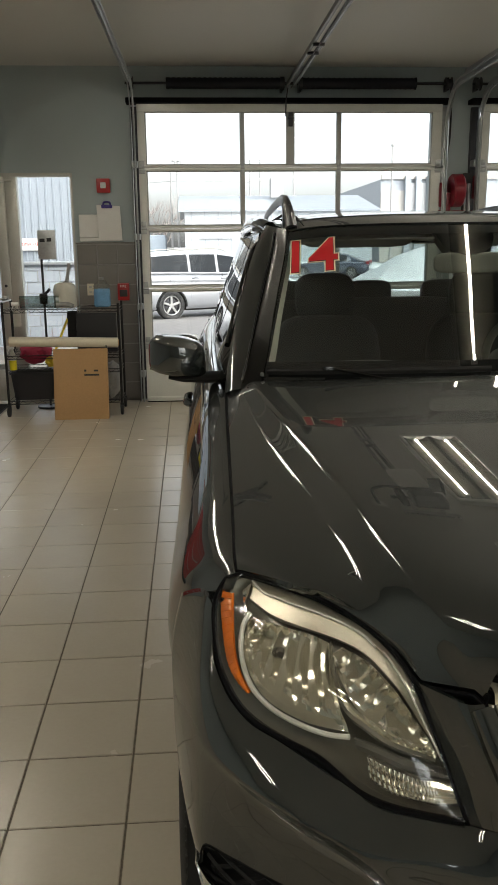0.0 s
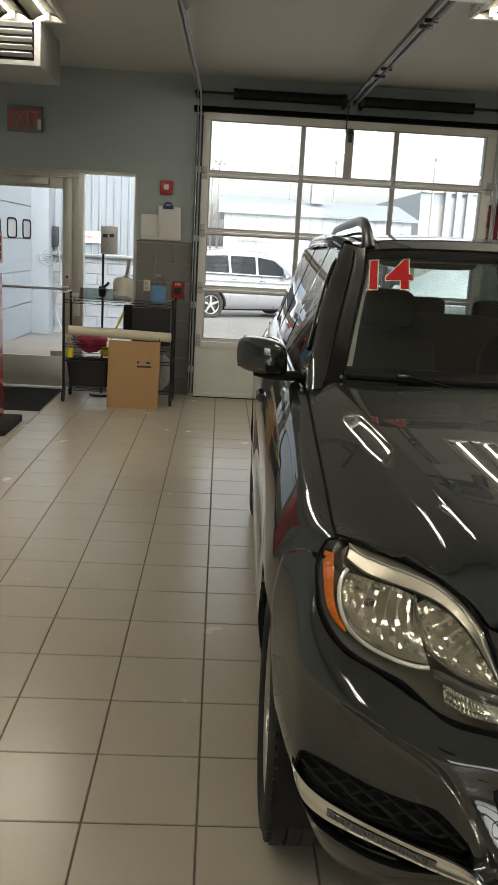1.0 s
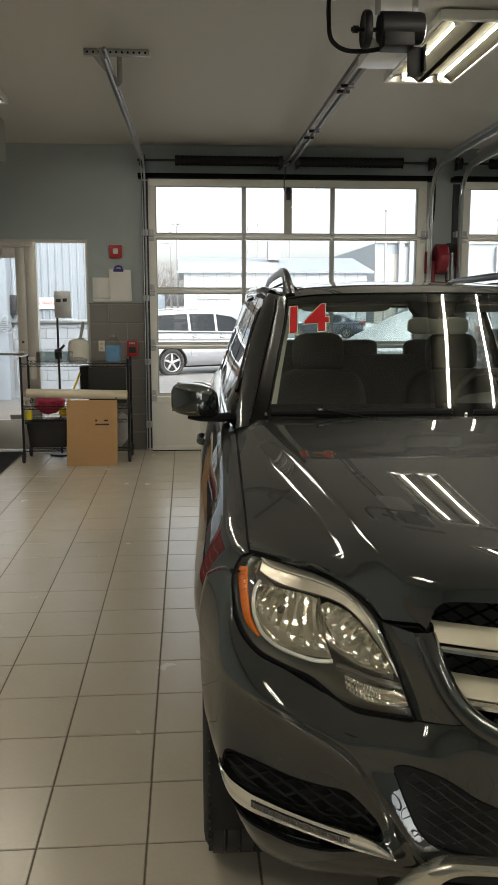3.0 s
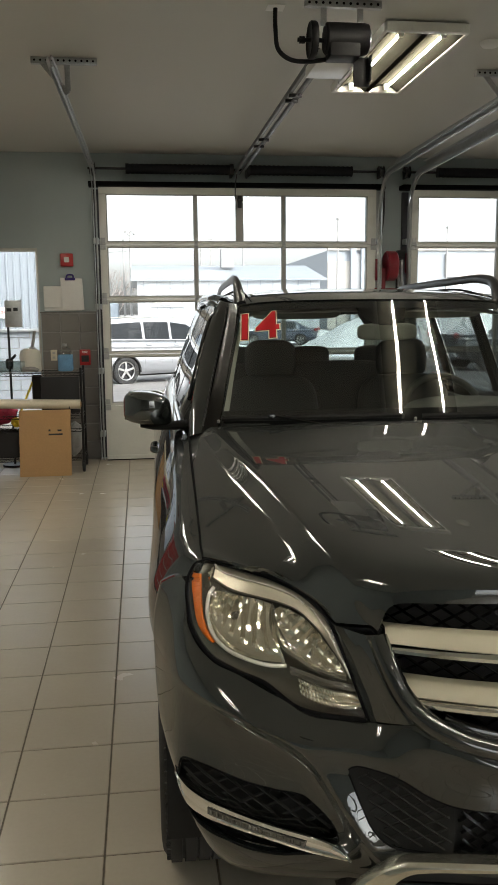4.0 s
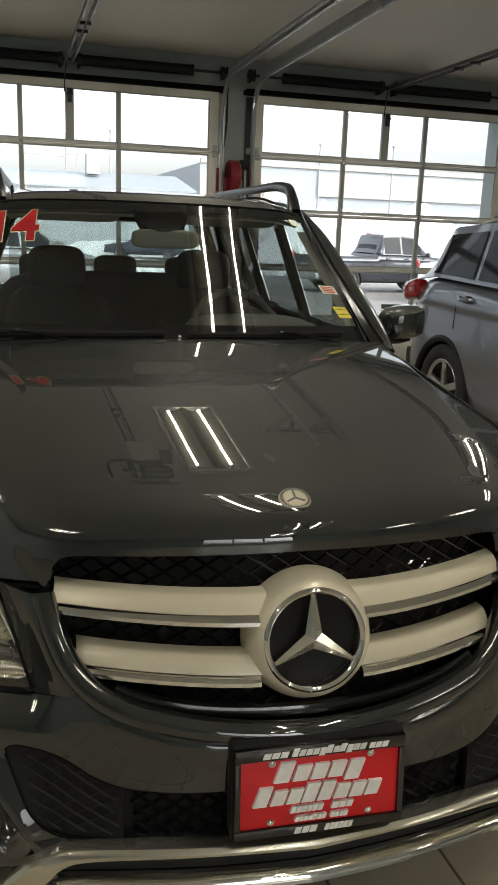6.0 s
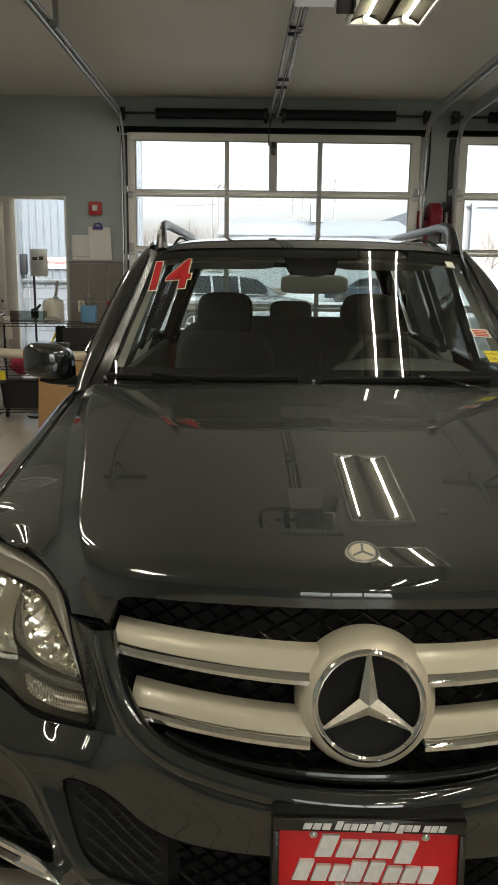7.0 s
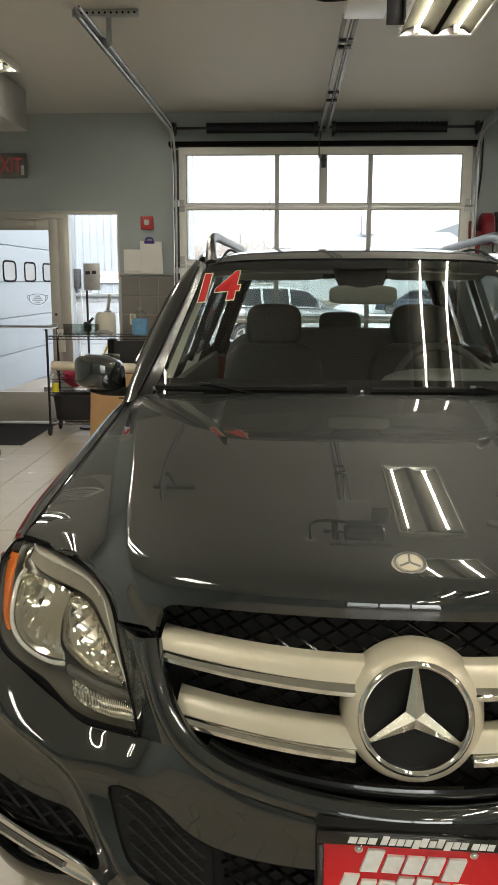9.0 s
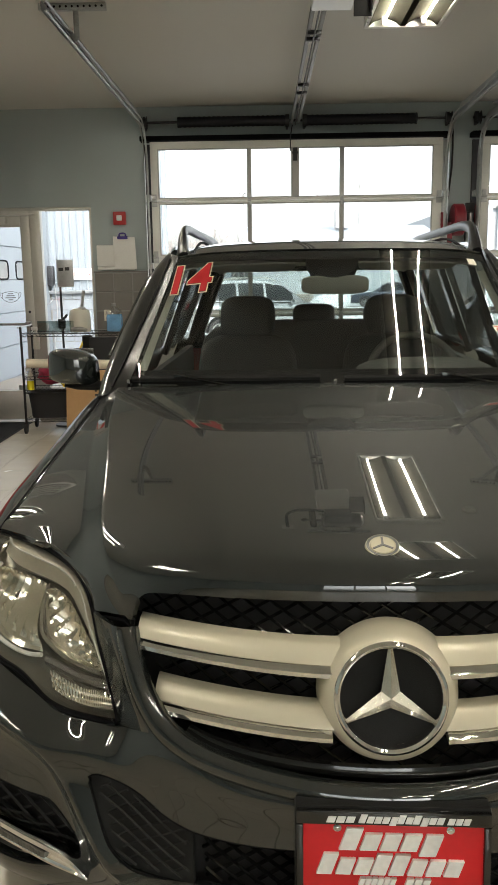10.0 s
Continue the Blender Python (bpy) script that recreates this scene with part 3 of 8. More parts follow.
def opener(x, y):
    """Trolley opener: rail, motor, pulley, cover and feed conduit."""
    t = thing("door_opener", "black overhead door opener motor on a galvanised ceiling rail", "door opener", group="door openers")
    bm = B()
    for dx in (-0.035, 0.035):
        box(bm, x + dx - 0.012, x + dx + 0.012, y + 0.2, WALL_Y - 0.16, 3.115, 3.150, 0.002)
    part("rail", bm, "rail_steel", t)
    bm = B()
    tube(bm, [(x, y + 0.2, 3.10), (x, WALL_Y - 0.2, 3.10)], 0.006, 6)
    for yy in (y + 1.1, y + 1.25, y + 2.6, y + 2.9):
        box(bm, x - 0.045, x + 0.045, yy, yy + 0.03, 3.095, 3.118, 0.002)
    part("chain", bm, "dark_steel", t)
    bm = B()
    lathe(bm, [(0.0, -0.02), (0.075, -0.02), (0.085, -0.01), (0.085, 0.20), (0.08, 0.225), (0.05, 0.24), (0.0, 0.24)], 28, Matrix.Translation((x - 0.02, y, 3.14)))
    box(bm, x - 0.02, x + 0.15, y - 0.075, y + 0.075, 3.03, 3.13, 0.008)
    part("motor", bm, "motor_black", t)
    bm = B()
    lathe(bm, [(0.012, -0.012), (0.085, -0.012), (0.095, -0.02), (0.10, -0.012), (0.10, 0.012), (0.095, 0.02), (0.085, 0.012), (0.012, 0.012)], 32, Matrix.Translation((x - 0.105, y + 0.02, 3.135)))
    cyl(bm, (x - 0.19, y + 0.02, 3.135), (x - 0.02, y + 0.02, 3.135), 0.012)
    cyl(bm, (x - 0.18, y + 0.02, 3.135), (x - 0.15, y + 0.02, 3.135), 0.02)
    part("pulley", bm, "motor_black", t)
    bm = B()
    box(bm, x - 0.06, x + 0.17, y + 0.09, y + 0.46, 3.045, 3.112, 0.012)
    part("cover", bm, "fixture", t)
    bm = B()
    box(bm, x + 0.14, x + 0.235, y + 0.05, y + 0.055, 2.90, 3.06, 0.002)
    box(bm, x + 0.225, x + 0.235, y + 0.0, y + 0.055, 2.92, 3.06, 0.002)
    part("flap", bm, "motor_black", t)
    bm = B()
    for dx in (-0.05, 0.16):
        box(bm, x + dx - 0.017, x + dx + 0.017, y - 0.02, y - 0.014, 3.20, CEIL - 0.03, 0.002)
    box(bm, x - 0.16, x + 0.28, y - 0.04, y + 0.0, CEIL - 0.04, CEIL - 0.001, 0.002)
    hang = part("hanger", bm, "galv", t)
    bm = B()
    for k in range(11):
        xx = x - 0.135 + k * 0.039
        cyl(bm, (xx, y - 0.041, CEIL - 0.02), (xx, y - 0.0402, CEIL - 0.02), 0.008, 8)
    part("punched_hole", bm, "seal", hang)["kind"] = "stuff"
    bm = B()
    tube(bm, [(x - 0.30, y + 0.12, CEIL), (x - 0.30, y + 0.12, 3.22), (x - 0.285, y + 0.10, 3.10), (x - 0.22, y + 0.08, 3.045), (x - 0.12, y + 0.07, 3.035), (x - 0.02, y + 0.06, 3.045)], 0.013, 10, 30)
    part("conduit", bm, "motor_black", t)
    bm = B()
    box(bm, x - 0.35, x - 0.25, y + 0.07, y + 0.17, CEIL - 0.004, CEIL - 0.0005, 0.001)
    part("cover_plate", bm, "fixture", t)
    bm = B()
    tube(bm, [(x - 0.03, WALL_Y - 0.2, 3.1), (x - 0.05, DOOR_Y - 0.05, 2.98), (x - 0.05, DOOR_Y - 0.03, 2.84)], 0.006, 6)
    part("pull_cord", bm, "dark_steel", t)
    return t


opener(1.60, 1.22)
opener(5.06, 1.22)


def ceiling_lamp(cx, cy):
    t = thing("ceiling_light", "white ceiling fixture with two lit fluorescent tubes", "ceiling light", group="ceiling lights")
    hw, hl, z0 = 0.255, 0.70, CEIL - 0.065
    bm = B()
    box(bm, cx - hw, cx + hw, cy - hl, cy + hl, CEIL - 0.012, CEIL - 0.001, 0.002)
    for a in (-1, 1):
        box(bm, cx + a * hw - 0.012, cx + a * hw + 0.012, cy - hl, cy + hl, z0, CEIL - 0.012, 0.003)
        box(bm, cx - hw, cx + hw, cy + a * hl - 0.035, cy + a * hl + 0.012, z0, CEIL - 0.012, 0.003)
    body = part("housing", bm, "fixture", t)
    bm = B()
    sec = [(-0.24, z0 + 0.004), (-0.20, z0 + 0.035), (-0.15, z0 + 0.05), (-0.10, z0 + 0.05), (-0.05, z0 + 0.03), (-0.02, z0 + 0.004), (0.02, z0 + 0.004), (0.05, z0 + 0.03), (0.10, z0 + 0.05), (0.15, z0 + 0.05), (0.20, z0 + 0.035), (0.24, z0 + 0.004)]
    sheet(bm, [[(cx + a, yy, b) for a, b in sec] for yy in (cy - hl + 0.03, cy + hl - 0.03)])
    part("reflector", bm, "reflector", t)
    for a in (-0.135, 0.135):
        bm = B()
        cyl(bm, (cx + a, cy - 0.60, z0 + 0.022), (cx + a, cy + 0.60, z0 + 0.022), 0.008, 14)
        part("tube", bm, "tube", t)
        for e in (-0.63, 0.60):
            bm = B()
            box(bm, cx + a - 0.016, cx + a + 0.016, cy + e, cy + e + 0.03, z0 + 0.002, z0 + 0.05, 0.003)
            part("lamp_holder", bm, "fixture", t)
    return t


# the lamp at (5.7, -6.0) is unseen, added to brighten the car's front
for cx, cy in ((2.245, 2.18), (-1.24, 3.07), (5.70, 2.18), (2.19, 0.06), (-1.24, 0.7), (5.70, 0.22), (2.245, -2.9), (-1.24, -2.9), (5.7, -2.9), (2.245, -6.0), (5.7, -6.0)):
    ceiling_lamp(cx, cy)

# smoke detector
bm = B()
lathe(bm, [(0.0, 0.0), (0.065, 0.0), (0.065, 0.012), (0.05, 0.03), (0.03, 0.035), (0.0, 0.035)], 28, Matrix.Translation((2.78, 1.80, CEIL - 0.001)) @ pose(0, 0, 0, 0, 90, 0))
tagged(part("smoke_detector", bm, "fixture"), "white round smoke detector on the ceiling", "smoke detector")

# unit heater
t = thing("unit_heater", "grey metal unit heater with louvres hung from the ceiling", "heater")
bm = B()
box(bm, -1.95, -1.17, 3.74, 4.56, 2.94, 3.30, 0.01)
part("casing", bm, "heater", t)
bm = B()
box(bm, -1.90, -1.22, 3.735, 3.745, 2.98, 3.26, 0.002)
part("opening", bm, "seal", t)
for k in range(5):
    bm = B()
    box(bm, -0.33, 0.33, -0.035, 0.035, -0.004, 0.004, 0.001, m=pose(-1.56, 3.725, 3.01 + k * 0.055, -28))
    part("louvre", bm, "heater", t)
bm = B()
for xx in (-1.85, -1.27):
    for yy in (3.85, 4.45):
        cyl(bm, (xx, yy, 3.29), (xx, yy, CEIL), 0.006, 8)
part("hanger_rod", bm, "dark_steel", t)


# ---------------------------------------------------------------- glazed entrance
door = tagged(thing("door_4", "bronze-grey aluminium glazed entrance door with sidelight, closed", "door"), kind="structure")
yf0, yf1 = WALL_Y + 0.02, WALL_Y + 0.12
bm = B()
box(bm, DOOR_L, DOOR_L + 0.06, yf0, yf1, 0, DOOR_H, 0.003)
box(bm, DOOR_R - 0.028, DOOR_R, yf0, yf1, 0, DOOR_H, 0.003)
box(bm, -1.28, -1.158, yf0, yf1, 0, DOOR_H - 0.03, 0.003)
box(bm, DOOR_L + 0.06, DOOR_R - 0.028, yf0, yf1, DOOR_H - 0.035, DOOR_H, 0.003)
box(bm, -1.158, DOOR_R - 0.028, yf0, yf1, 0, 0.10, 0.003)
box(bm, DOOR_L + 0.06, -1.28, yf0, yf1, DOOR_H - 0.075, DOOR_H - 0.035, 0.003)
part("door_frame", bm, "alum", door)
dl, dr, dt = DOOR_L + 0.07, -1.285, DOOR_H - 0.08
bm = B()
gl, gr, gb, gt = dl + 0.11, -1.385, 0.345, 2.135
box(bm, dl, gl, yf0 + 0.02, yf1 - 0.03, 0.012, dt, 0.003)
box(bm, gr, dr, yf0 + 0.02, yf1 - 0.03, 0.012, dt, 0.003)
box(bm, gl, gr, yf0 + 0.02, yf1 - 0.03, 0.012, gb, 0.003)
box(bm, gl, gr, yf0 + 0.02, yf1 - 0.03, gt, dt, 0.003)
leaf = part("door_leaf", bm, "alum", door)
for a, b, c, d, par in ((gl, gr, gb, gt, leaf), (-1.158, DOOR_R - 0.028, 0.10, DOOR_H - 0.035, door)):
    bm = B()
    sheet(bm, [[(a, yf0 + 0.047, z), (b, yf0 + 0.047, z)] for z in (c, d)])
    o = part("pane", bm, "pane", par)
    o.visible_shadow = False
bm = B()
tube(bm, [(dl + 0.03, yf0 - 0.05, 1.09), (dr - 0.03, yf0 - 0.05, 1.09)], 0.014, 12)
for xx in (dl + 0.06, dr - 0.06):
    box(bm, xx - 0.03, xx + 0.03, yf0 - 0.055, yf0 + 0.02, 1.06, 1.12, 0.008)
part("push_bar", bm, "galv", leaf)
bm = B()
box(bm, -1.86, -1.52, yf0 - 0.045, yf0 + 0.02, 2.165, 2.235, 0.006)
box(bm, -1.80, -1.20, yf0 - 0.03, yf0 - 0.012, 2.255, 2.27, 0.003)
part("door_closer", bm, "alum", leaf)
bm = B()
lathe(bm, [(0, -0.004), (0.014, -0.004), (0.016, 0.004), (0.0, 0.004)], 16, Matrix.Translation((-1.335, yf0 + 0.018, 1.22)) @ pose(0, 0, 0, 0, 0, 90))
part("lock", bm, "dark_steel", leaf)
bm = B()
box(bm, gr - 0.13, gr - 0.005, yf0 + 0.03, yf0 + 0.046, gb + 0.004, gb + 0.06, 0.002)
part("door_label", bm, "grey_bin", leaf)

# decals on the glass of the door
bm = B()
pts = [(-0.085, 0.03), (-0.04, 0.045), (0, 0.05), (0.04, 0.045), (0.085, 0.03), (0.085, -0.03), (0.04, -0.06), (0, -0.068), (-0.04, -0.06), (-0.085, -0.03)]
ctr = (-1.545, yf0 + 0.043, 1.395)
tube(bm, [(ctr[0] + a, ctr[1], ctr[2] + b) for a, b in pts], 0.0025, 6, 50, closed=True)
for s in (-1, 1):
    tube(bm, [(ctr[0] + s * 0.085, ctr[1], ctr[2] + 0.03), (ctr[0] + s * 0.115, ctr[1], ctr[2] + 0.035), (ctr[0] + s * 0.11, ctr[1], ctr[2]), (ctr[0] + s * 0.085, ctr[1], ctr[2] - 0.03)], 0.0025, 6, 16)
for k, w in enumerate((0.06, 0.09, 0.12, 0.05)):
    box(bm, ctr[0] - w / 2, ctr[0] + w / 2, ctr[1] - 0.001, ctr[1] + 0.001, ctr[2] + 0.022 - k * 0.022, ctr[2] + 0.030 - k * 0.022)
tagged(part("glass_decal", bm, "exit_grey"), "grey face-covering outline decal on the door glass", "decal")
t = thing("notice", "pink and white printed notice on the door glass", "notice")
bm = B()
box(bm, -2.24, -2.03, yf0 + 0.041, yf0 + 0.043, 1.33, 1.66)
part("sheet", bm, "paper", t)
for k in range(3):
    bm = B()
    box(bm, -2.225, -2.045, yf0 + 0.039, yf0 + 0.0405, 1.36 + k * 0.09, 1.43 + k * 0.09)
    part("printed_bar", bm, "print_red", t)

# exit sign
t = thing("exit_sign", "grey exit sign with red glowing letters above the door", "exit sign")
bm = B()
box(bm, -1.935, -1.575, WALL_Y - 0.06, WALL_Y, 2.675, 2.925, 0.008)
part("case", bm, "exit_grey", t)
words("exit_letters", "EXIT", 0.215, Matrix.Translation((-1.768, WALL_Y - 0.062, 2.795)) @ pose(0, 0, 0, 90), "exit_red", t, 0.002, wide=0.72)
bm = B()
box(bm, -1.625, -1.59, WALL_Y - 0.068, WALL_Y - 0.06, 2.70, 2.80, 0.003)
part("test_switch", bm, "fixture", t)

# alarm strobe, papers, outlet
t = thing("fire_alarm", "red wall-mounted fire alarm strobe", "fire alarm")
bm = B()
box(bm, -0.352, -0.215, WALL_Y - 0.05, WALL_Y, 2.135, 2.275, 0.012)
part("case", bm, "alarm_red", t)
bm = B()
box(bm, -0.312, -0.255, WALL_Y - 0.07, WALL_Y - 0.05, 2.178, 2.236, 0.01)
part("strobe_lens", bm, "paper", t)
t = thing("wall_papers", "white paper sheets in a wall pocket with a purple clip", "papers")
bm = B()
box(bm, -0.545, -0.14, WALL_Y - 0.03, WALL_Y, 1.66, 1.70, 0.006)
box(bm, -0.545, -0.35, WALL_Y - 0.05, WALL_Y - 0.01, 1.70, 1.925, 0.01)
part("pocket", bm, "paper", t)
bm = B()
g = [[(-0.36 + u * 0.235 + 0.012 * v, WALL_Y - 0.055 - 0.012 * math.sin(3 * u + 2 * v), 2.015 - v * 0.34 - 0.01 * u) for u in np.linspace(0, 1, 9)] for v in np.linspace(0, 1, 10)]
sheet(bm, g, 0.004)
part("top_sheet", bm, "paper", t)
bm = B()
box(bm, -0.31, -0.20, WALL_Y - 0.085, WALL_Y - 0.045, 1.985, 2.015, 0.006)
tube(bm, [(-0.29, WALL_Y - 0.07, 2.015), (-0.285, WALL_Y - 0.07, 2.04), (-0.225, WALL_Y - 0.07, 2.04), (-0.22, WALL_Y - 0.07, 2.015)], 0.009, 8, 14)
part("clip", bm, "clip_purple", t)
bm = B()
box(bm, -0.50, -0.43, WALL_Y - 0.022, WALL_Y - 0.014, 1.115, 1.235, 0.004)
o = tagged(part("power_outlet", bm, "outlet"), "ivory wall power outlet on the tile", "outlet")
bm = B()
for z in (1.15, 1.2):
    box(bm, -0.48, -0.45, WALL_Y - 0.025, WALL_Y - 0.022, z - 0.012, z + 0.012, 0.001)
part("socket", bm, "alum", o)
t = thing("fire_pull_station", "small red manual fire alarm pull station", "alarm switch")
bm = B()
box(bm, -0.185, -0.065, WALL_Y - 0.06, WALL_Y - 0.014, 1.06, 1.235, 0.01)
part("case", bm, "alarm_red", t)
bm = B()
box(bm, -0.165, -0.085, WALL_Y - 0.068, WALL_Y - 0.06, 1.10, 1.17, 0.004)
part("handle", bm, "print_black", t)
words("fire_letters", "FIRE", 0.036, Matrix.Translation((-0.125, WALL_Y - 0.0615, 1.205)) @ pose(0, 0, 0, 90), "print_white", t, 0.001)

# hose reel and gear on the pier between the overhead doors
t = thing("hose_reel", "red retractable hose reel on the pier between the doors", "hose reel")
hx, hy, hz = 3.315, WALL_Y - 0.14, 2.13
bm = B()
lathe(bm, [(0.0, -0.06), (0.15, -0.06), (0.165, -0.045), (0.165, 0.045), (0.15, 0.06), (0.0, 0.06)], 36, Matrix.Translation((hx, hy, hz)))
part("drum", bm, "hose_red", t)
bm = B()
box(bm, hx - 0.13, hx - 0.06, hy - 0.03, WALL_Y, hz - 0.30, hz - 0.02, 0.01)
box(bm, hx - 0.2, hx - 0.13, hy - 0.02, WALL_Y, hz - 0.16, hz + 0.08, 0.01)
part("bracket", bm, "hose_red", t)
bm = B()
tube(bm, [(hx - 0.06, WALL_Y - 0.02, 3.2), (hx - 0.055, WALL_Y - 0.025, 2.7), (hx - 0.09, WALL_Y - 0.02, 2.3), (hx - 0.1, hy, hz - 0.02)], 0.010, 8, 24)
part("air_line", bm, "print_black", t)
t = thing("tool_holder", "black wall tool holder with spray guns", "tool holder")
bm = B()
box(bm, 3.42, 3.52, WALL_Y - 0.06, WALL_Y, 2.22, 2.31, 0.006)
box(bm, 3.42, 3.50, WALL_Y - 0.04, WALL_Y, 1.75, 2.22, 0.006)
part("board", bm, "print_black", t)
bm = B()
tube(bm, [(3.46, WALL_Y - 0.09, 2.2), (3.46, WALL_Y - 0.1, 2.05), (3.47, WALL_Y - 0.09, 1.85)], 0.02, 10, 10)
cyl(bm, (3.435, WALL_Y - 0.07, 1.9), (3.435, WALL_Y - 0.07, 2.1), 0.018, 10)
part("spray_gun", bm, "galv", t)
bm = B()
box(bm, 3.51, 3.55, WALL_Y - 0.1, WALL_Y - 0.01, 2.05, 2.28, 0.01)
part("red_handle", bm, "hose_red", t)

# ---------------------------------------------------------------- supply cart
CX0, CX1, CY0, CY1 = -1.22, -0.13, 5.05, 5.46


def wire_shelf(z, z2, par, name="wire_shelf"):
    bm = B()
    for zz in (z, z2):
        tube(bm, [(CX0, CY0, zz), (CX1, CY0, zz), (CX1, CY1, zz), (CX0, CY1, zz)], 0.004, 6, closed=True)
    sh = part(name, bm, "wire", par)
    bm = B()
    for k in range(27):
        xx = CX0 + (CX1 - CX0) * k / 26
        cyl(bm, (xx, CY0, z2), (xx, CY1, z2), 0.0025, 5)
    for k in range(12):
        xx = CX0 + (CX1 - CX0) * k / 12
        tube(bm, [(xx, CY0, z), (xx + 0.045, CY0, z2), (xx + 0.09, CY0, z)], 0.0025, 5)
    part("wire", bm, "wire", sh)["kind"] = "stuff"
    return sh


cart = thing("supply_cart", "black wire utility cart on castors holding cleaning supplies", "cart")
for zz in (1.0, 0.56, 0.42, 0.12):
    wire_shelf(zz, zz + 0.03, cart)
for xx in (CX0, CX1):
    for yy in (CY0, CY1):
        bm = B()
        cyl(bm, (xx, yy, 0.11), (xx, yy, 1.10 if xx == CX0 else 1.08), 0.0125, 12)
        for k in range(30):
            cyl(bm, (xx, yy, 0.12 + k * 0.032), (xx, yy, 0.124 + k * 0.032), 0.0135, 8)
        part("post", bm, "wire", cart)
        bm = B()
        lathe(bm, [(0, -0.014), (0.042, -0.014), (0.050, -0.008), (0.050, 0.008), (0.042, 0.014), (0, 0.014)], 24, Matrix.Translation((xx, yy - 0.02, 0.050)))
        box(bm, xx - 0.018, xx + 0.018, yy - 0.025, yy + 0.015, 0.06, 0.115, 0.004)
        part("castor", bm, "rubber", cart)
bm = B()
tube(bm, [(CX0 - 0.03, CY0, 1.09), (CX0 + 0.0, CY0, 1.10), (CX0, CY1, 1.10)], 0.009, 8)
part("handle_bar", bm, "galv", cart)
bm = B()
box(bm, CX1 - 0.42, CX1 - 0.03, CY0 + 0.12, CY0 + 0.15, 0.60, 0.98, 0.01)
tagged(part("dark_panel", bm, "bin"), "dark plastic tray standing on the cart", "tray")

# film roll across the front
t = thing("film_roll", "long roll of cream protective film lying on the cart", "film roll")
bm = B()
cyl(bm, (-1.16, CY0 - 0.055, 0.735), (-0.14, CY0 - 0.055, 0.71), 0.048, 24)
part("roll", bm, "roll", t)
bm = B()
for xx, zz in ((-1.163, 0.735), (-0.137, 0.71)):
    cyl(bm, (xx - 0.003, CY0 - 0.055, zz), (xx + 0.003, CY0 - 0.055, zz), 0.03, 18)
part("core", bm, "card", t)
for xx in (-1.1, -0.25):
    bm = B()
    tube(bm, [(xx, CY0, 0.66), (xx, CY0 - 0.06, 0.655), (xx, CY0 - 0.11, 0.69)], 0.006, 6)
    part("hook", bm, "wire", cart)

# jug, bottle, sprayers, bins, bag, brush
t = thing("white_canister", "translucent white plastic canister with a dipper standing on the cart", "canister")
bm = B()
g = [[(-0.655 + (0.11 + w) * math.cos(a), 5.27 + 0.10 * math.sin(a), z) for a in np.linspace(0, 2 * math.pi, 25)] for z, w in ((1.031, -0.01), (1.04, 0.0), (1.20, 0.0), (1.25, -0.012), (1.27, -0.05), (1.272, -0.10))]
sheet(bm, g)
part("body", bm, "jug_white", t)
bm = B()
box(bm, -0.66, -0.60, 5.235, 5.30, 1.262, 1.29, 0.01)
tube(bm, [(-0.63, 5.27, 1.28), (-0.615, 5.265, 1.36), (-0.60, 5.26, 1.455)], 0.016, 10, 10)
part("dipper", bm, "grey_bin", t)
bm = B()
tube(bm, [(-0.72, 5.16, 1.06), (-0.62, 5.13, 1.07), (-0.56, 5.12, 1.05)], 0.022, 10, 12)
part("gloves", bm, "grey_bin", t)

t = thing("fluid_jug", "clear plastic jug of blue washer fluid standing on the cart", "jug")
bm = B()
g = [[(-0.30 + wx * (1 if abs(math.cos(a)) < 0.01 else math.copysign(abs(math.cos(a)) ** 0.75, math.cos(a))), 5.28 + wy * math.copysign(abs(math.sin(a)) ** 0.75, math.sin(a)), z) for a in np.linspace(0, 2 * math.pi, 29)] for z, wx, wy in ((1.031, 0.06, 0.05), (1.037, 0.074, 0.06), (1.05, 0.078, 0.064), (1.11, 0.076, 0.062), (1.175, 0.078, 0.064), (1.205, 0.072, 0.058))]
sheet(bm, g)
part("fluid", bm, "blue_fluid", t)
bm = B()
g = [[(-0.30 + wx * math.copysign(abs(math.cos(a)) ** 0.6, math.cos(a)), 5.28 + wy * math.copysign(abs(math.sin(a)) ** 0.6, math.sin(a)), z) for a in np.linspace(0, 2 * math.pi, 29)] for z, wx, wy in ((1.20, 0.085, 0.06), (1.235, 0.08, 0.055), (1.265, 0.05, 0.04), (1.285, 0.022, 0.022), (1.295, 0.02, 0.02))]
sheet(bm, g)
tube(bm, [(-0.28, 5.28, 1.285), (-0.25, 5.28, 1.275), (-0.235, 5.28, 1.24), (-0.245, 5.28, 1.21)], 0.010, 8, 12)
part("shoulder", bm, "lens", t)
bm = B()
cyl(bm, (-0.30, 5.28, 1.29), (-0.30, 5.28, 1.318), 0.024, 18)
part("cap", bm, "grey_bin", t)


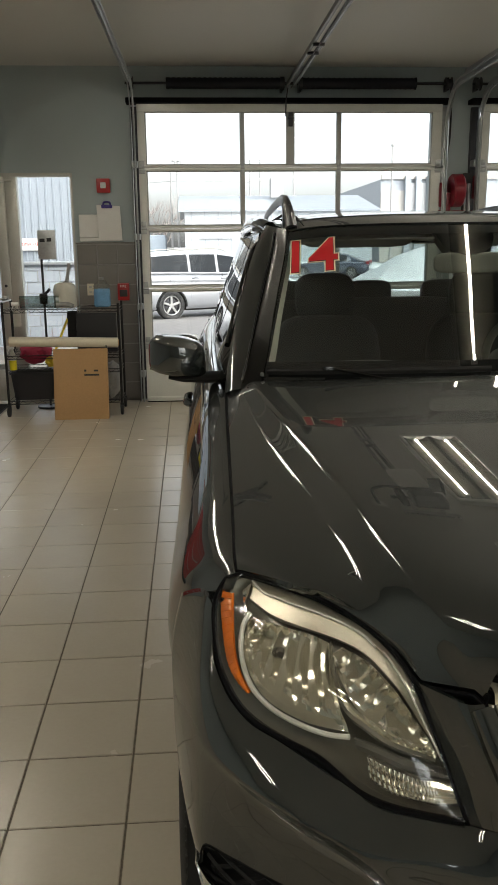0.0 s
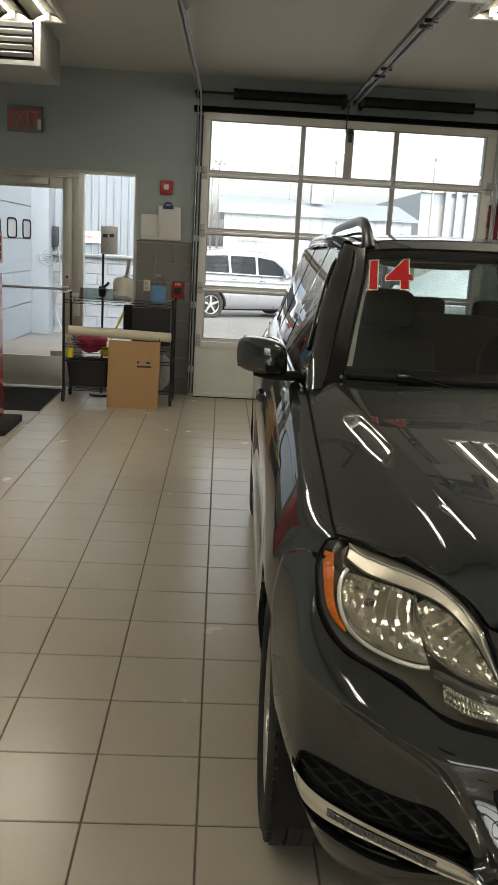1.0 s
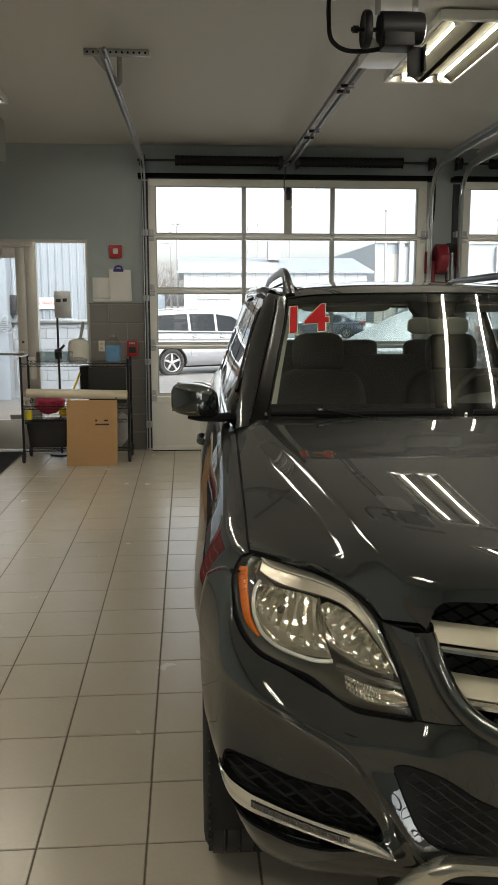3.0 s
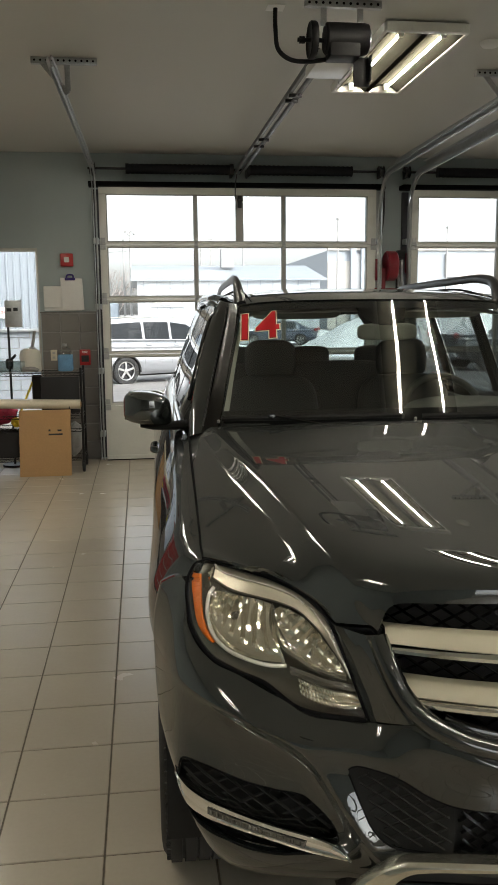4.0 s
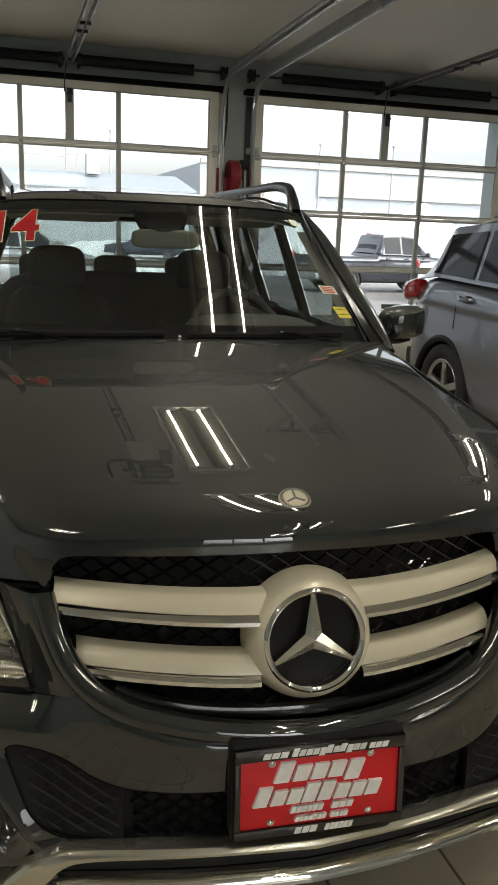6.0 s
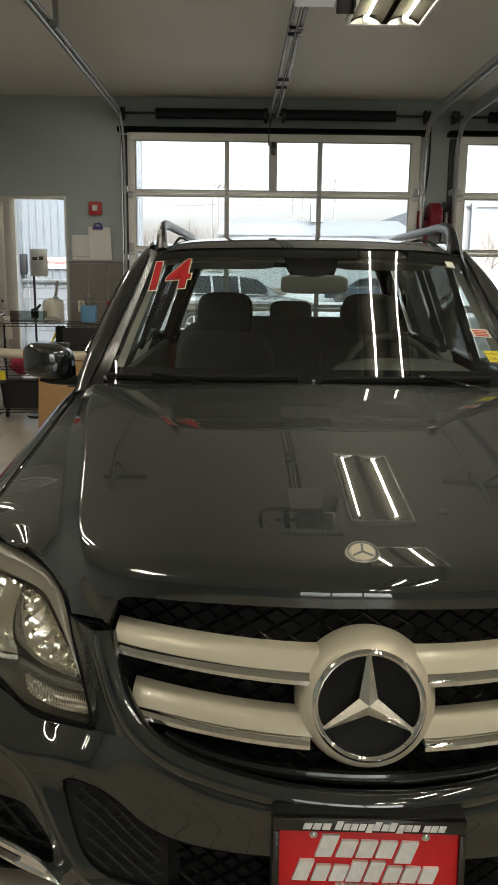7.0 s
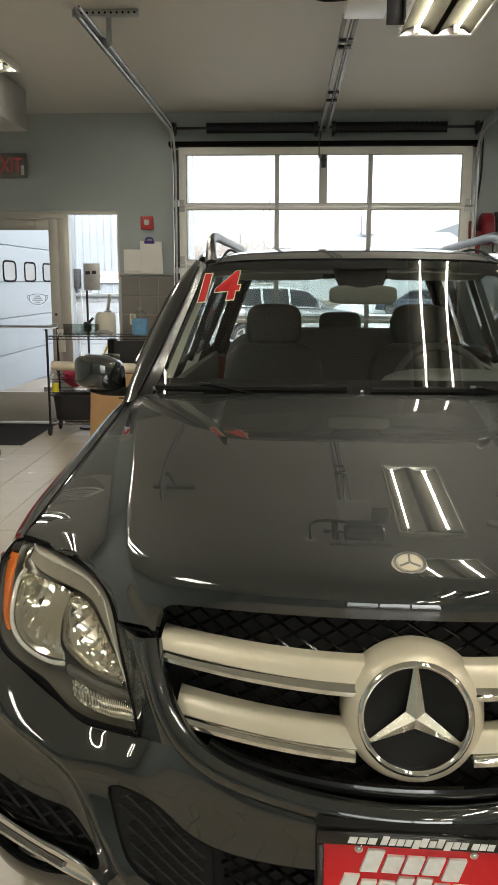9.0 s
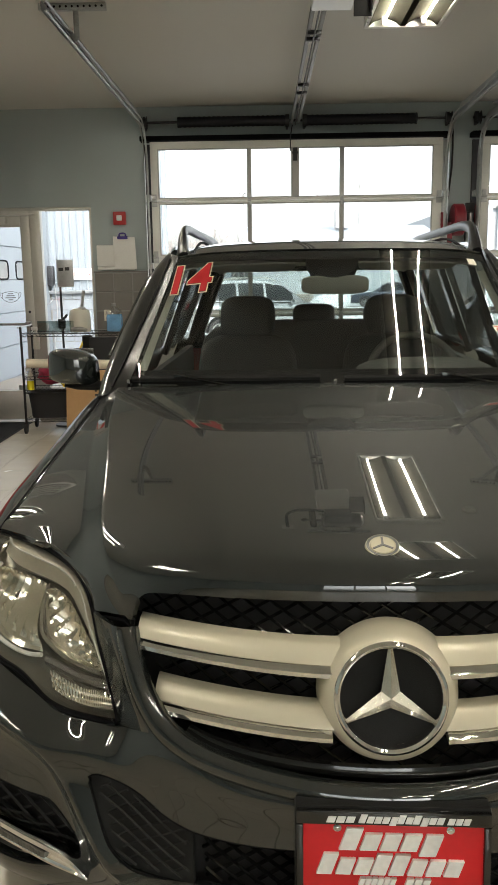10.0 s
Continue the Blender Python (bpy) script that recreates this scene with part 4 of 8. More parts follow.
def sprayer(x, y, z, fill):
    t = thing("spray_bottle", "clear trigger spray bottle with coloured cleaner on the cart", "spray bottle")
    bm = B()
    lathe(bm, [(0.0, 0.0), (0.034, 0.0), (0.036, 0.01), (0.036, 0.095)], 20, Matrix.Translation((x, y, z)) @ pose(0, 0, 0, 0, -90))
    part("fluid", bm, fill, t)
    bm = B()
    lathe(bm, [(0.036, 0.095), (0.036, 0.12), (0.028, 0.15), (0.014, 0.18), (0.013, 0.20)], 20, Matrix.Translation((x, y, z)) @ pose(0, 0, 0, 0, -90))
    part("neck", bm, "jug_white", t)
    bm = B()
    box(bm, x - 0.05, x + 0.02, y - 0.013, y + 0.013, z + 0.20, z + 0.235, 0.006)
    tube(bm, [(x - 0.03, y, z + 0.2), (x - 0.045, y, z + 0.17), (x - 0.04, y, z + 0.15)], 0.006, 8, 8)
    part("trigger", bm, "paper", t)


sprayer(-1.165, 5.10, 0.451, "yellow_fluid")
sprayer(-1.14, 5.33, 0.98 - 0.13, "jug_white")
t = thing("black_bin", "black open plastic storage bin on the cart", "bin")
bm = B()
g = [[(-0.98 + (0.20 + 0.03 * k) * math.copysign(abs(math.cos(a)) ** 0.35, math.cos(a)), 5.25 + (0.14 + 0.015 * k) * math.copysign(abs(math.sin(a)) ** 0.35, math.sin(a)), z) for a in np.linspace(0, 2 * math.pi, 33)] for k, z in ((0, 0.152), (1, 0.40), (1.4, 0.40), (1.4, 0.42), (0.7, 0.42), (0.2, 0.17))]
sheet(bm, g)
part("tub", bm, "bin", t)
bm = B()
bmesh.ops.create_icosphere(bm, subdivisions=3, radius=1.0)
for v in bm.verts:
    k = 1 + 0.3 * noise.noise(v.co * 2.3)
    v.co = Vector((-0.97 + 0.15 * k * v.co.x, 5.25 + 0.11 * k * v.co.y, 0.60 + 0.11 * k * v.co.z))
tagged(part("red_bag", bm, "cloth_red"), "crumpled red and pink plastic bag on the cart", "bag")
bm = B()
bmesh.ops.create_icosphere(bm, subdivisions=3, radius=1.0)
for v in bm.verts:
    k = 1 + 0.35 * noise.noise(v.co * 2.0 + Vector((5, 1, 0)))
    v.co = Vector((-0.80 + 0.07 * k * v.co.x, 5.18 + 0.06 * k * v.co.y, 0.515 + 0.05 * k * v.co.z))
tagged(part("yellow_sponge", bm, "yellow"), "yellow cleaning sponge on the cart", "sponge")
bm = B()
bmesh.ops.create_icosphere(bm, subdivisions=3, radius=1.0)
for v in bm.verts:
    k = 1 + 0.25 * noise.noise(v.co * 1.7 + Vector((2, 7, 0)))
    v.co = Vector((-0.24 + 0.09 * k * v.co.x, 5.27 + 0.12 * k * v.co.y, 0.33 + 0.18 * k * v.co.z))
tagged(part("bin_bag", bm, "grey_bin"), "grey crumpled plastic bag in the cart", "bag")
bm = B()
bmesh.ops.create_icosphere(bm, subdivisions=3, radius=1.0)
for v in bm.verts:
    k = 1 + 0.25 * noise.noise(v.co * 1.9 + Vector((4, 3, 0)))
    v.co = Vector((-0.76 + 0.07 * k * v.co.x, 5.30 + 0.10 * k * v.co.y, 0.27 + 0.12 * k * v.co.z))
tagged(part("clear_bag", bm, "grey_bin"), "grey crumpled clear plastic bag in the cart", "bag")
t = thing("hand_brush", "yellow-handled brush with a black head hanging on the cart", "brush")
bm = B()
tube(bm, [(-0.78, 5.22, 0.60), (-0.70, 5.30, 0.80), (-0.64, 5.36, 0.95)], 0.012, 8)
part("handle", bm, "yellow", t)
bm = B()
box(bm, -0.66, -0.56, 5.33, 5.40, 0.72, 0.99, 0.02)
part("head", bm, "cloth_black", t)
bm = B()
box(bm, -1.08, -0.70, 5.18, 5.205, 1.032, 1.15, 0.004)
tagged(part("acrylic_tray", bm, "side_glass"), "clear acrylic tray standing on the cart", "tray")

# card reader stand behind the cart
t = thing("notice_stand", "black pole stand with a printed notice card", "notice stand")
bm = B()
cyl(bm, (-0.90, 5.52, 0.02), (-0.90, 5.52, 1.70), 0.012, 12)
cyl(bm, (-0.90, 5.52, 0.0), (-0.90, 5.52, 0.02), 0.13, 24)
part("pole", bm, "wire", t)
bm = B()
box(bm, -0.925, -0.75, 5.505, 5.515, 1.49, 1.77, 0.002)
part("card", bm, "galv", t)
bm = B()
box(bm, -0.905, -0.855, 5.50, 5.504, 1.655, 1.69)
box(bm, -0.835, -0.79, 5.50, 5.504, 1.66, 1.695)
part("printed_bar", bm, "print_black", t)
bm = B()
box(bm, -0.94, -0.86, 5.47, 5.53, 1.05, 1.16, 0.02)
tube(bm, [(-0.92, 5.5, 1.14), (-0.86, 5.47, 1.17), (-0.83, 5.45, 1.2)], 0.014, 8, 8)
part("clamp", bm, "wire", t)

# cardboard box leaning on the cart
t = thing("cardboard_box", "large flat brown cardboard box leaning against the cart", "cardboard box")
lean = pose(-0.50, 4.83, 0.0, -11)
bm = B()
box(bm, -0.255, 0.255, 0, 0.075, 0.0, 0.675, 0.004, m=lean)
part("body", bm, "card", t)
bm = B()
box(bm, -0.2545, 0.2545, 0.034, 0.041, 0.672, 0.6765, 0.0, m=lean)
part("flap_seam", bm, "card_dark", t)
bm = B()
for a, b, c, d in ((0.035, 0.175, 0.415, 0.432), (0.035, 0.055, 0.455, 0.475), (0.125, 0.165, 0.455, 0.472)):
    box(bm, a, b, -0.0015, 0.0005, c, d, 0.0, m=lean)
part("printed_bar", bm, "print_black", t)

# entrance mat
bm = B()
box(bm, -3.0, -1.345, 4.48, 5.72, 0.0, 0.008, 0.003)
mat_ob = tagged(part("floor_mat", bm, "mat_black"), "black ribbed entrance mat on the tile floor", "mat")
bm = B()
for k in range(40):
    box(bm, -2.98, -1.365, 4.51 + k * 0.03, 4.522 + k * 0.03, 0.007, 0.0105)
part("mat_rib", bm, "mat_black", mat_ob)["kind"] = "stuff"

# red tool cabinet
t = thing("tool_cabinet", "tall red enamelled steel tool cabinet on a black base", "tool cabinet")
bm = B()
box(bm, -2.40, -1.552, 3.44, 3.98, 0.06, 1.30, 0.012)
part("body", bm, "cabinet_red", t)
for k in range(6):
    bm = B()
    box(bm, -2.37, -1.582, 3.425, 3.44, 0.10 + k * 0.195, 0.275 + k * 0.195, 0.006)
    d = part("drawer", bm, "cabinet_red", t)
    bm = B()
    box(bm, -2.30, -1.64, 3.405, 3.425, 0.245 + k * 0.195, 0.262 + k * 0.195, 0.004)
    part("handle", bm, "galv", d)
bm = B()
box(bm, -2.46, -1.40, 3.38, 4.02, 0.0, 0.06, 0.006)
part("base", bm, "mat_black", t)

# ---------------------------------------------------------------- the graphite car
def flip(pts, s):
    return [(p[0] * s, p[1], p[2]) for p in pts]


def whole(half):
    """A row given from the middle outwards, made whole on both sides."""
    return [(-x, y, z) for x, y, z in half[:0:-1]] + list(half)


def inside(poly, x, y):
    p = np.array(poly)
    a, b = p, np.roll(p, -1, axis=0)
    cond = (a[:, 1] > y) != (b[:, 1] > y)
    xs = (b[:, 0] - a[:, 0]) * (y - a[:, 1]) / np.where(b[:, 1] == a[:, 1], 1e-9, b[:, 1] - a[:, 1]) + a[:, 0]
    return bool(np.sum(cond & (x < xs)) % 2)


def cut_skin(g, holes, axes, depth, way, keep=None):
    """A panel from a grid of points with openings. holes: outlines in the two axes given. Returns the panel with its
    turned-in edges as a bmesh."""
    nv, nu = g.shape[:2]
    par = np.stack(np.meshgrid(np.arange(nu, dtype=float), np.arange(nv, dtype=float)), axis=2)

    def at(a, b):
        i, j = int(min(max(a, 0), nu - 1.001)), int(min(max(b, 0), nv - 1.001))
        u, v = a - i, b - j
        return (1 - u) * (1 - v) * g[j, i] + u * (1 - v) * g[j, i + 1] + (1 - u) * v * g[j + 1, i] + u * v * g[j + 1, i + 1]

    polys = []
    fixed = np.zeros((nv, nu), bool)
    flatg = g[..., list(axes)]
    for hole in holes:
        poly = []
        for q in hole:
            d = np.sum((flatg - np.array(q)) ** 2, axis=2)
            b, a = np.unravel_index(np.argmin(d), d.shape)
            a, b = float(a), float(b)
            for _ in range(4):
                p = at(a, b)[list(axes)]
                ja = (at(a + 0.3, b) - at(a - 0.3, b))[list(axes)] / 0.6
                jb = (at(a, b + 0.3) - at(a, b - 0.3))[list(axes)] / 0.6
                J = np.stack([ja, jb], axis=1)
                if abs(np.linalg.det(J)) < 1e-12:
                    break
                st = np.linalg.solve(J, np.array(q) - p)
                a, b = a + float(np.clip(st[0], -2, 2)), b + float(np.clip(st[1], -2, 2))
            poly.append((a, b))
        poly = np.array(poly)
        polys.append(poly)
        A, Bq = poly, np.roll(poly, -1, axis=0)
        for j in range(nv):
            for i in range(nu):
                p = np.array((i, j), float)
                if p[0] < poly[:, 0].min() - 1 or p[0] > poly[:, 0].max() + 1 or p[1] < poly[:, 1].min() - 1 or p[1] > poly[:, 1].max() + 1:
                    continue
                ab = Bq - A
                t = np.clip(np.sum((p - A) * ab, axis=1) / np.maximum(np.sum(ab * ab, axis=1), 1e-9), 0, 1)
                q = A + ab * t[:, None]
                dd = np.sum((q - p) ** 2, axis=1)
                k = int(np.argmin(dd))
                if dd[k] < 0.36 and not fixed[j, i]:
                    if 0 < i < nu - 1:
                        par[j, i, 0] = q[k][0]
                    par[j, i, 1] = q[k][1]
                    fixed[j, i] = True
    pos = np.array([[at(*par[j, i]) for i in range(nu)] for j in range(nv)])
    bm = bmesh.new()
    vv = [[bm.verts.new(pos[j, i]) for i in range(nu)] for j in range(nv)]
    quads = {}
    for j in range(nv - 1):
        for i in range(nu - 1):
            c = (par[j, i] + par[j, i + 1] + par[j + 1, i + 1] + par[j + 1, i]) / 4
            if not any(inside(p, c[0], c[1]) for p in polys):
                quads[(j, i)] = True
                bm.faces.new((vv[j][i], vv[j][i + 1], vv[j + 1][i + 1], vv[j + 1][i]))
    w = Vector(way) * depth
    back = {}
    for e in list(bm.edges):
        if len(e.link_faces) == 1:
            a, b = e.verts
            if abs(a.co.x) < 1e-4 and abs(b.co.x) < 1e-4:
                continue
            for v in (a, b):
                if v not in back:
                    back[v] = bm.verts.new(v.co + Vector((w.x * (1 if v.co.x >= 0 else -1), w.y, w.z)))
            bm.faces.new((a, b, back[b], back[a]))
    for v in [v for v in bm.verts if not v.link_faces]:
        bm.verts.remove(v)
    return bm


CAR = pose(1.464, -2.12, 0, 0, 0, -1.37)
car = thing("parked_suv", "dark graphite sport utility car with red windshield numerals, parked indoors", "car", CAR)

# ---- hood
# each row: middle, crease, foot of the crease, edge; powers of the plan and height curves; outer curve in front
HOOD = [
    ((0, 0.058, 0.996), (0.478, 0.152, 0.928), (0.5625, 0.212, 0.916), (0.8472, 0.508, 0.996), 2.0, 40.0, [(0.6013, 0.292, 0.947), (0.6525, 0.364, 0.968), (0.7443, 0.448, 0.987)]),
    ((0, 0.038, 1.034), (0.5021, 0.162, 0.966), (0.5808, 0.252, 0.956), (0.8475, 0.53, 1.001), 2.0, 16.0, [(0.6198, 0.328, 0.976), (0.6672, 0.405, 0.989), (0.7527, 0.474, 0.998)]),
    ((0, 0.062, 1.056), (0.5282, 0.195, 1.012), (0.5962, 0.285, 0.99), (0.848, 0.57, 1.003), 2.0, 5.0, [(0.6737, 0.44, 0.998), (0.7552, 0.51, 1.003)]),
    ((0, 0.145, 1.072), (0.5567, 0.262, 1.044), (0.6169, 0.345, 1.012), (0.847, 0.64, 1.011), 2.6, 3.4, [(0.6943, 0.46, 1.015), (0.7709, 0.56, 1.014)]),
    ((0, 0.6, 1.135), (0.6196, 0.64, 1.112), (0.6808, 0.68, 1.066), (0.8455, 0.82, 1.036), 3.0, 2.4, [(0.7362, 0.727, 1.058), (0.7909, 0.773, 1.048)]),
    ((0, 1.03, 1.184), (0.7049, 1.095, 1.16), (0.7589, 1.13, 1.116), (0.8448, 1.2, 1.085), 3.0, 2.4, [(0.7882, 1.153, 1.106), (0.8175, 1.177, 1.096)]),
    ((0, 1.395, 1.22), (0.7617, 1.545, 1.192), (0.802, 1.572, 1.168), (0.8424, 1.6, 1.142), 2.4, 2.4, [(0.8162, 1.582, 1.16), (0.8303, 1.592, 1.15)]),
]


def fair(g, n, fx=0.5, fy=0.5):
    """Evens out the curvature of a grid of points; its rim stays."""
    g = g.copy()
    for _ in range(n):
        c = g[1:-1, 1:-1]
        g[1:-1, 1:-1] = c + 0.5 * fx * ((g[1:-1, 2:] + g[1:-1, :-2]) / 2 - c) + 0.5 * fy * ((g[2:, 1:-1] + g[:-2, 1:-1]) / 2 - c)
    return g


def hood_row(mid, crease, foot, edge, py, pz, outer):
    mid, crease = np.array(mid), np.array(crease)
    half = []
    for k in range(49):
        s = 1 - (1 - k / 48) ** 1.5
        half.append(tuple(mid + (crease - mid) * (s, s ** py, s ** pz)))
    half += [tuple(p) for p in spline([crease, (crease + np.array(foot)) / 2, foot], 7)[1:]]
    half += [tuple(p) for p in spline([foot] + outer + [edge], 24)[1:]]
    return whole(half)


hood_rows = np.array([hood_row(*r) for r in HOOD])
hood_rows[0, :, 2] -= 0.014 * np.minimum(1, np.abs(hood_rows[0, :, 0]) / 0.478) ** 2 * (np.abs(hood_rows[0, :, 0]) < 0.4785)
hood_g = np.array([spline(hood_rows[:, i], 90) for i in range(hood_rows.shape[1])]).transpose(1, 0, 2)
hood_g = fair(fair(hood_g, 90, 0.0, 1.0), 2, 0.5, 0.0)
side = 24                        # columns of the outer panel
hood_g[:, :side] = fair(hood_g[:, :side], 600, 1.0, 1.0)
hood_g[:, -side:] = fair(hood_g[:, -side:], 600, 1.0, 1.0)
# a faint ridge along the middle
hood_g[..., 2] += 0.0016 * np.exp(-np.abs(hood_g[..., 0]) / 0.10) * np.clip((1.35 - hood_g[..., 1]) / 0.3, 0, 1)
bm = B()
sheet(bm, hood_g, 0.012, (0, 0, 1))
hood = part("hood", bm, "paint", car, sharp=50)
# black bars along the edges draw the shade in the hood's gaps
for s in (-1, 1):
    bm = B()
    tube(bm, flip([(0.849, 0.505, 0.994), (0.851, 0.57, 1.003), (0.850, 0.64, 1.012), (0.849, 0.82, 1.038), (0.848, 1.2, 1.087), (0.845, 1.60, 1.142)], s), 0.0032, 6, 40)
    tube(bm, flip([tuple(p + (0, 0.002, -0.012)) for p in hood_g[0, -32:]], s), 0.004, 6)
    part("shut_line", bm, "seal", hood)
bm = B()
lathe(bm, [(0.0, 0.006), (0.022, 0.006), (0.024, 0.002), (0.031, 0.005), (0.033, 0.0), (0.033, -0.008)], 32, Matrix.Translation((0, 0.143, 1.0705)) @ pose(0, 0, 0, 23) @ pose(0, 0, 0, 0, -90))
part("hood_badge", bm, "silver", hood, "round chrome badge")
bm = B()
for a in (90, 210, 330):
    box(bm, 0.0, 0.021, -0.002, 0.002, 0.0055, 0.0075, m=Matrix.Translation((0, 0.143, 1.0705)) @ pose(0, 0, 0, 23) @ pose(0, 0, 0, 0, 0, a))
lathe(bm, [(0.025, 0.0052), (0.030, 0.0056)], 32, Matrix.Translation((0, 0.143, 1.0705)) @ pose(0, 0, 0, 23) @ pose(0, 0, 0, 0, -90))
part("badge_inlay", bm, "rail_steel", hood)

# ---- grille
GR = [(0, 0.060, 1.010), (0.20, 0.075, 1.003), (0.38, 0.112, 0.995), (0.458, 0.142, 0.985), (0.474, 0.150, 0.945), (0.472, 0.146, 0.905), (0.455, 0.112, 0.855), (0.430, 0.082, 0.80), (0.392, 0.048, 0.757), (0.34, 0.02, 0.733), (0.26, -0.004, 0.714), (0.14, -0.03, 0.700), (0, -0.040, 0.693)]
gpoly = [(x, z) for x, _, z in GR] + [(-x, z) for x, _, z in GR[-2:0:-1]]


def grille_y(x, z):
    """Face of the grille: bowed in plan and leaning back upwards."""
    return -0.045 + 0.62 * x * x + 0.22 * (z - 0.69)


bm = B()
sheet(bm, [[(x, grille_y(x, z) + 0.085, z) for x in np.linspace(-0.49, 0.49, 30)] for z in np.linspace(0.67, 1.02, 12)], 0.01, (0, -1, 0))
grille = part("radiator_grille", bm, "paint_in", car, "black mesh grille with silver bars")


def lattice(name, poly, yf, pitch, ratio, r, parent, material="black_plastic"):
    """Diamond lattice of thin bars, trimmed to an outline in x, z."""
    p = np.array(poly)
    x0, z0 = p.min(axis=0)
    x1, z1 = p.max(axis=0)
    bm = B()
    n = int((x1 - x0 + (z1 - z0) / ratio) / pitch) + 2
    for sgn in (1, -1):
        for k in range(-n, n):
            run = []
            for zz in np.linspace(z0, z1, 26):
                xx = (x0 + x1) / 2 + k * pitch + sgn * (zz - z0) / ratio
                if inside(poly, xx, zz):
                    run.append((xx, yf(xx, zz) + 0.004 * sgn, zz))
                else:
                    if len(run) > 1:
                        tube(bm, run, r, 4)
                    run = []
            if len(run) > 1:
                tube(bm, run, r, 4)
    return part(name, bm, material, parent)


lattice("grille_mesh", gpoly, lambda x, z: grille_y(x, z) + 0.055, 0.052, 0.62, 0.003, grille, "gloss_black")


def slat(side, outer, inner, z_bow):
    """One half of a grille bar: silver face above, chrome edge below, both with depth."""
    (ox, oyt, ozt, oyb, ozb), (ix, iyt, izt, iyb, izb) = outer, inner
    n = 24
    top, low = [], []
    for k in range(n):
        u = k / (n - 1)
        x = ox + (ix - ox) * u
        y = lambda a, b: a + (b - a) * (1 - (1 - u) ** 1.7)
        top.append((side * x, y(oyt, iyt), ozt + (izt - ozt) * u + z_bow * u * (1 - u)))
        low.append((side * (x + 0.008 * (1 - u)), y(oyb, iyb), ozb + (izb - ozb) * u + z_bow * u * (1 - u)))
    top, low = np.array(top), np.array(low)

    def band(f):
        return top + (low - top) * f

    bm = B()
    rows = [band(0) + (0, 0.025, 0), band(0.0), band(0.06) + (0, -0.006, 0), band(0.34) + (0, -0.007, 0), band(0.63) + (0, -0.004, 0), band(0.64) + (0, 0.004, 0), band(0.64) + (0, 0.03, 0)]
    sheet(bm, rows, 0.002, (0, -1, 0))
    part("slat", bm, "silver", grille)
    bm = B()
    rows = [band(0.645) + (0, 0.012, 0), band(0.65) + (0, -0.004, 0), band(0.82) + (0, -0.010, 0), band(0.97) + (0, -0.005, 0), band(1.0) + (0, 0.004, 0), band(1.0) + (0, 0.03, 0)]
    keep = int(n * 0.96)
    sheet(bm, [r[:keep] for r in rows], 0.002, (0, -1, 0))
    part("chrome_edge", bm, "chrome", grille)


for s in (-1, 1):
    slat(s, (0.462, 0.165, 0.923, 0.125, 0.878), (0.085, 0.030, 0.934, -0.004, 0.880), 0.006)
    slat(s, (0.425, 0.118, 0.820, 0.080, 0.772), (0.085, 0.010, 0.822, -0.022, 0.768), 0.004)
RING = Matrix.Translation((0, -0.006, 0.850)) @ pose(0, 0, 0, -10) @ pose(0, 0, 0, 0, 0, -90)
bm = B()
lathe(bm, [(0.098, 0.016), (0.105, 0.012), (0.112, 0.004), (0.121, -0.018), (0.127, -0.05), (0.12, -0.07)], 64, RING)
part("hub", bm, "silver", grille)
bm = B()
lathe(bm, [(0.086, 0.0), (0.086, 0.014), (0.089, 0.020), (0.093, 0.022), (0.097, 0.020), (0.100, 0.014), (0.100, 0.0)], 64, RING)
ring = part("chrome_ring", bm, "chrome", grille)
bm = B()
lathe(bm, [(0.0, -0.022), (0.05, -0.02), (0.088, -0.006)], 48, RING)
disc = part("hub_disc", bm, "black_plastic", grille)
bm = B()
for k in range(3):
    a = radians(90 + 120 * k)
    # a three-sided spoke that narrows outwards
    R2 = RING @ pose(0, 0, 0, 0, 90) @ pose(0, 0, 0, 0, 0, 90)
    c, sn = math.cos(a), math.sin(a)
    tipv = (0.091 * c, 0.091 * sn, 0.006)
    wv = (-sn, c)
    base = [(0.019 * math.cos(a + radians(60)), 0.019 * math.sin(a + radians(60)), 0.006), (0.019 * math.cos(a - radians(60)), 0.019 * math.sin(a - radians(60)), 0.006)]
    tips = [(tipv[0] + wv[0] * 0.003, tipv[1] + wv[1] * 0.003, 0.004), (tipv[0] - wv[0] * 0.003, tipv[1] - wv[1] * 0.003, 0.004)]
    mid, mtip = (0, 0, 0.017), (tipv[0], tipv[1], 0.009)
    P = Matrix.Translation((0, -0.006, 0.850)) @ pose(0, 0, 0, -10) @ pose(0, 0, 0, 90)
    v = [bm.verts.new(P @ Vector(q)) for q in (base[0], base[1], tips[1], tips[0], mid, mtip)]
    for f in ((0, 4, 5, 3), (4, 1, 2, 5), (3, 5, 2), (0, 3, 2, 1)):
        bm.faces.new([v[i] for i in f])
part("spoke_badge", bm, "satin_chrome", grille, sharp=10)

# surround lip of the grille and dark blade inside
bm = B()
tube(bm, whole([(0, -0.052, 0.686), (0.14, -0.042, 0.692), (0.26, -0.014, 0.706), (0.345, 0.012, 0.727), (0.402, 0.042, 0.755), (0.444, 0.078, 0.80), (0.468, 0.108, 0.855), (0.484, 0.142, 0.905)]), 0.023, 12, 90)
part("grille_surround", bm, "paint", grille)
bm = B()
tube(bm, whole([(0, -0.022, 0.714), (0.2, 0.0, 0.720), (0.31, 0.025, 0.738), (0.36, 0.045, 0.752)]), 0.008, 8, 50, flat=1.6)
part("grille_blade", bm, "gloss_black", grille)

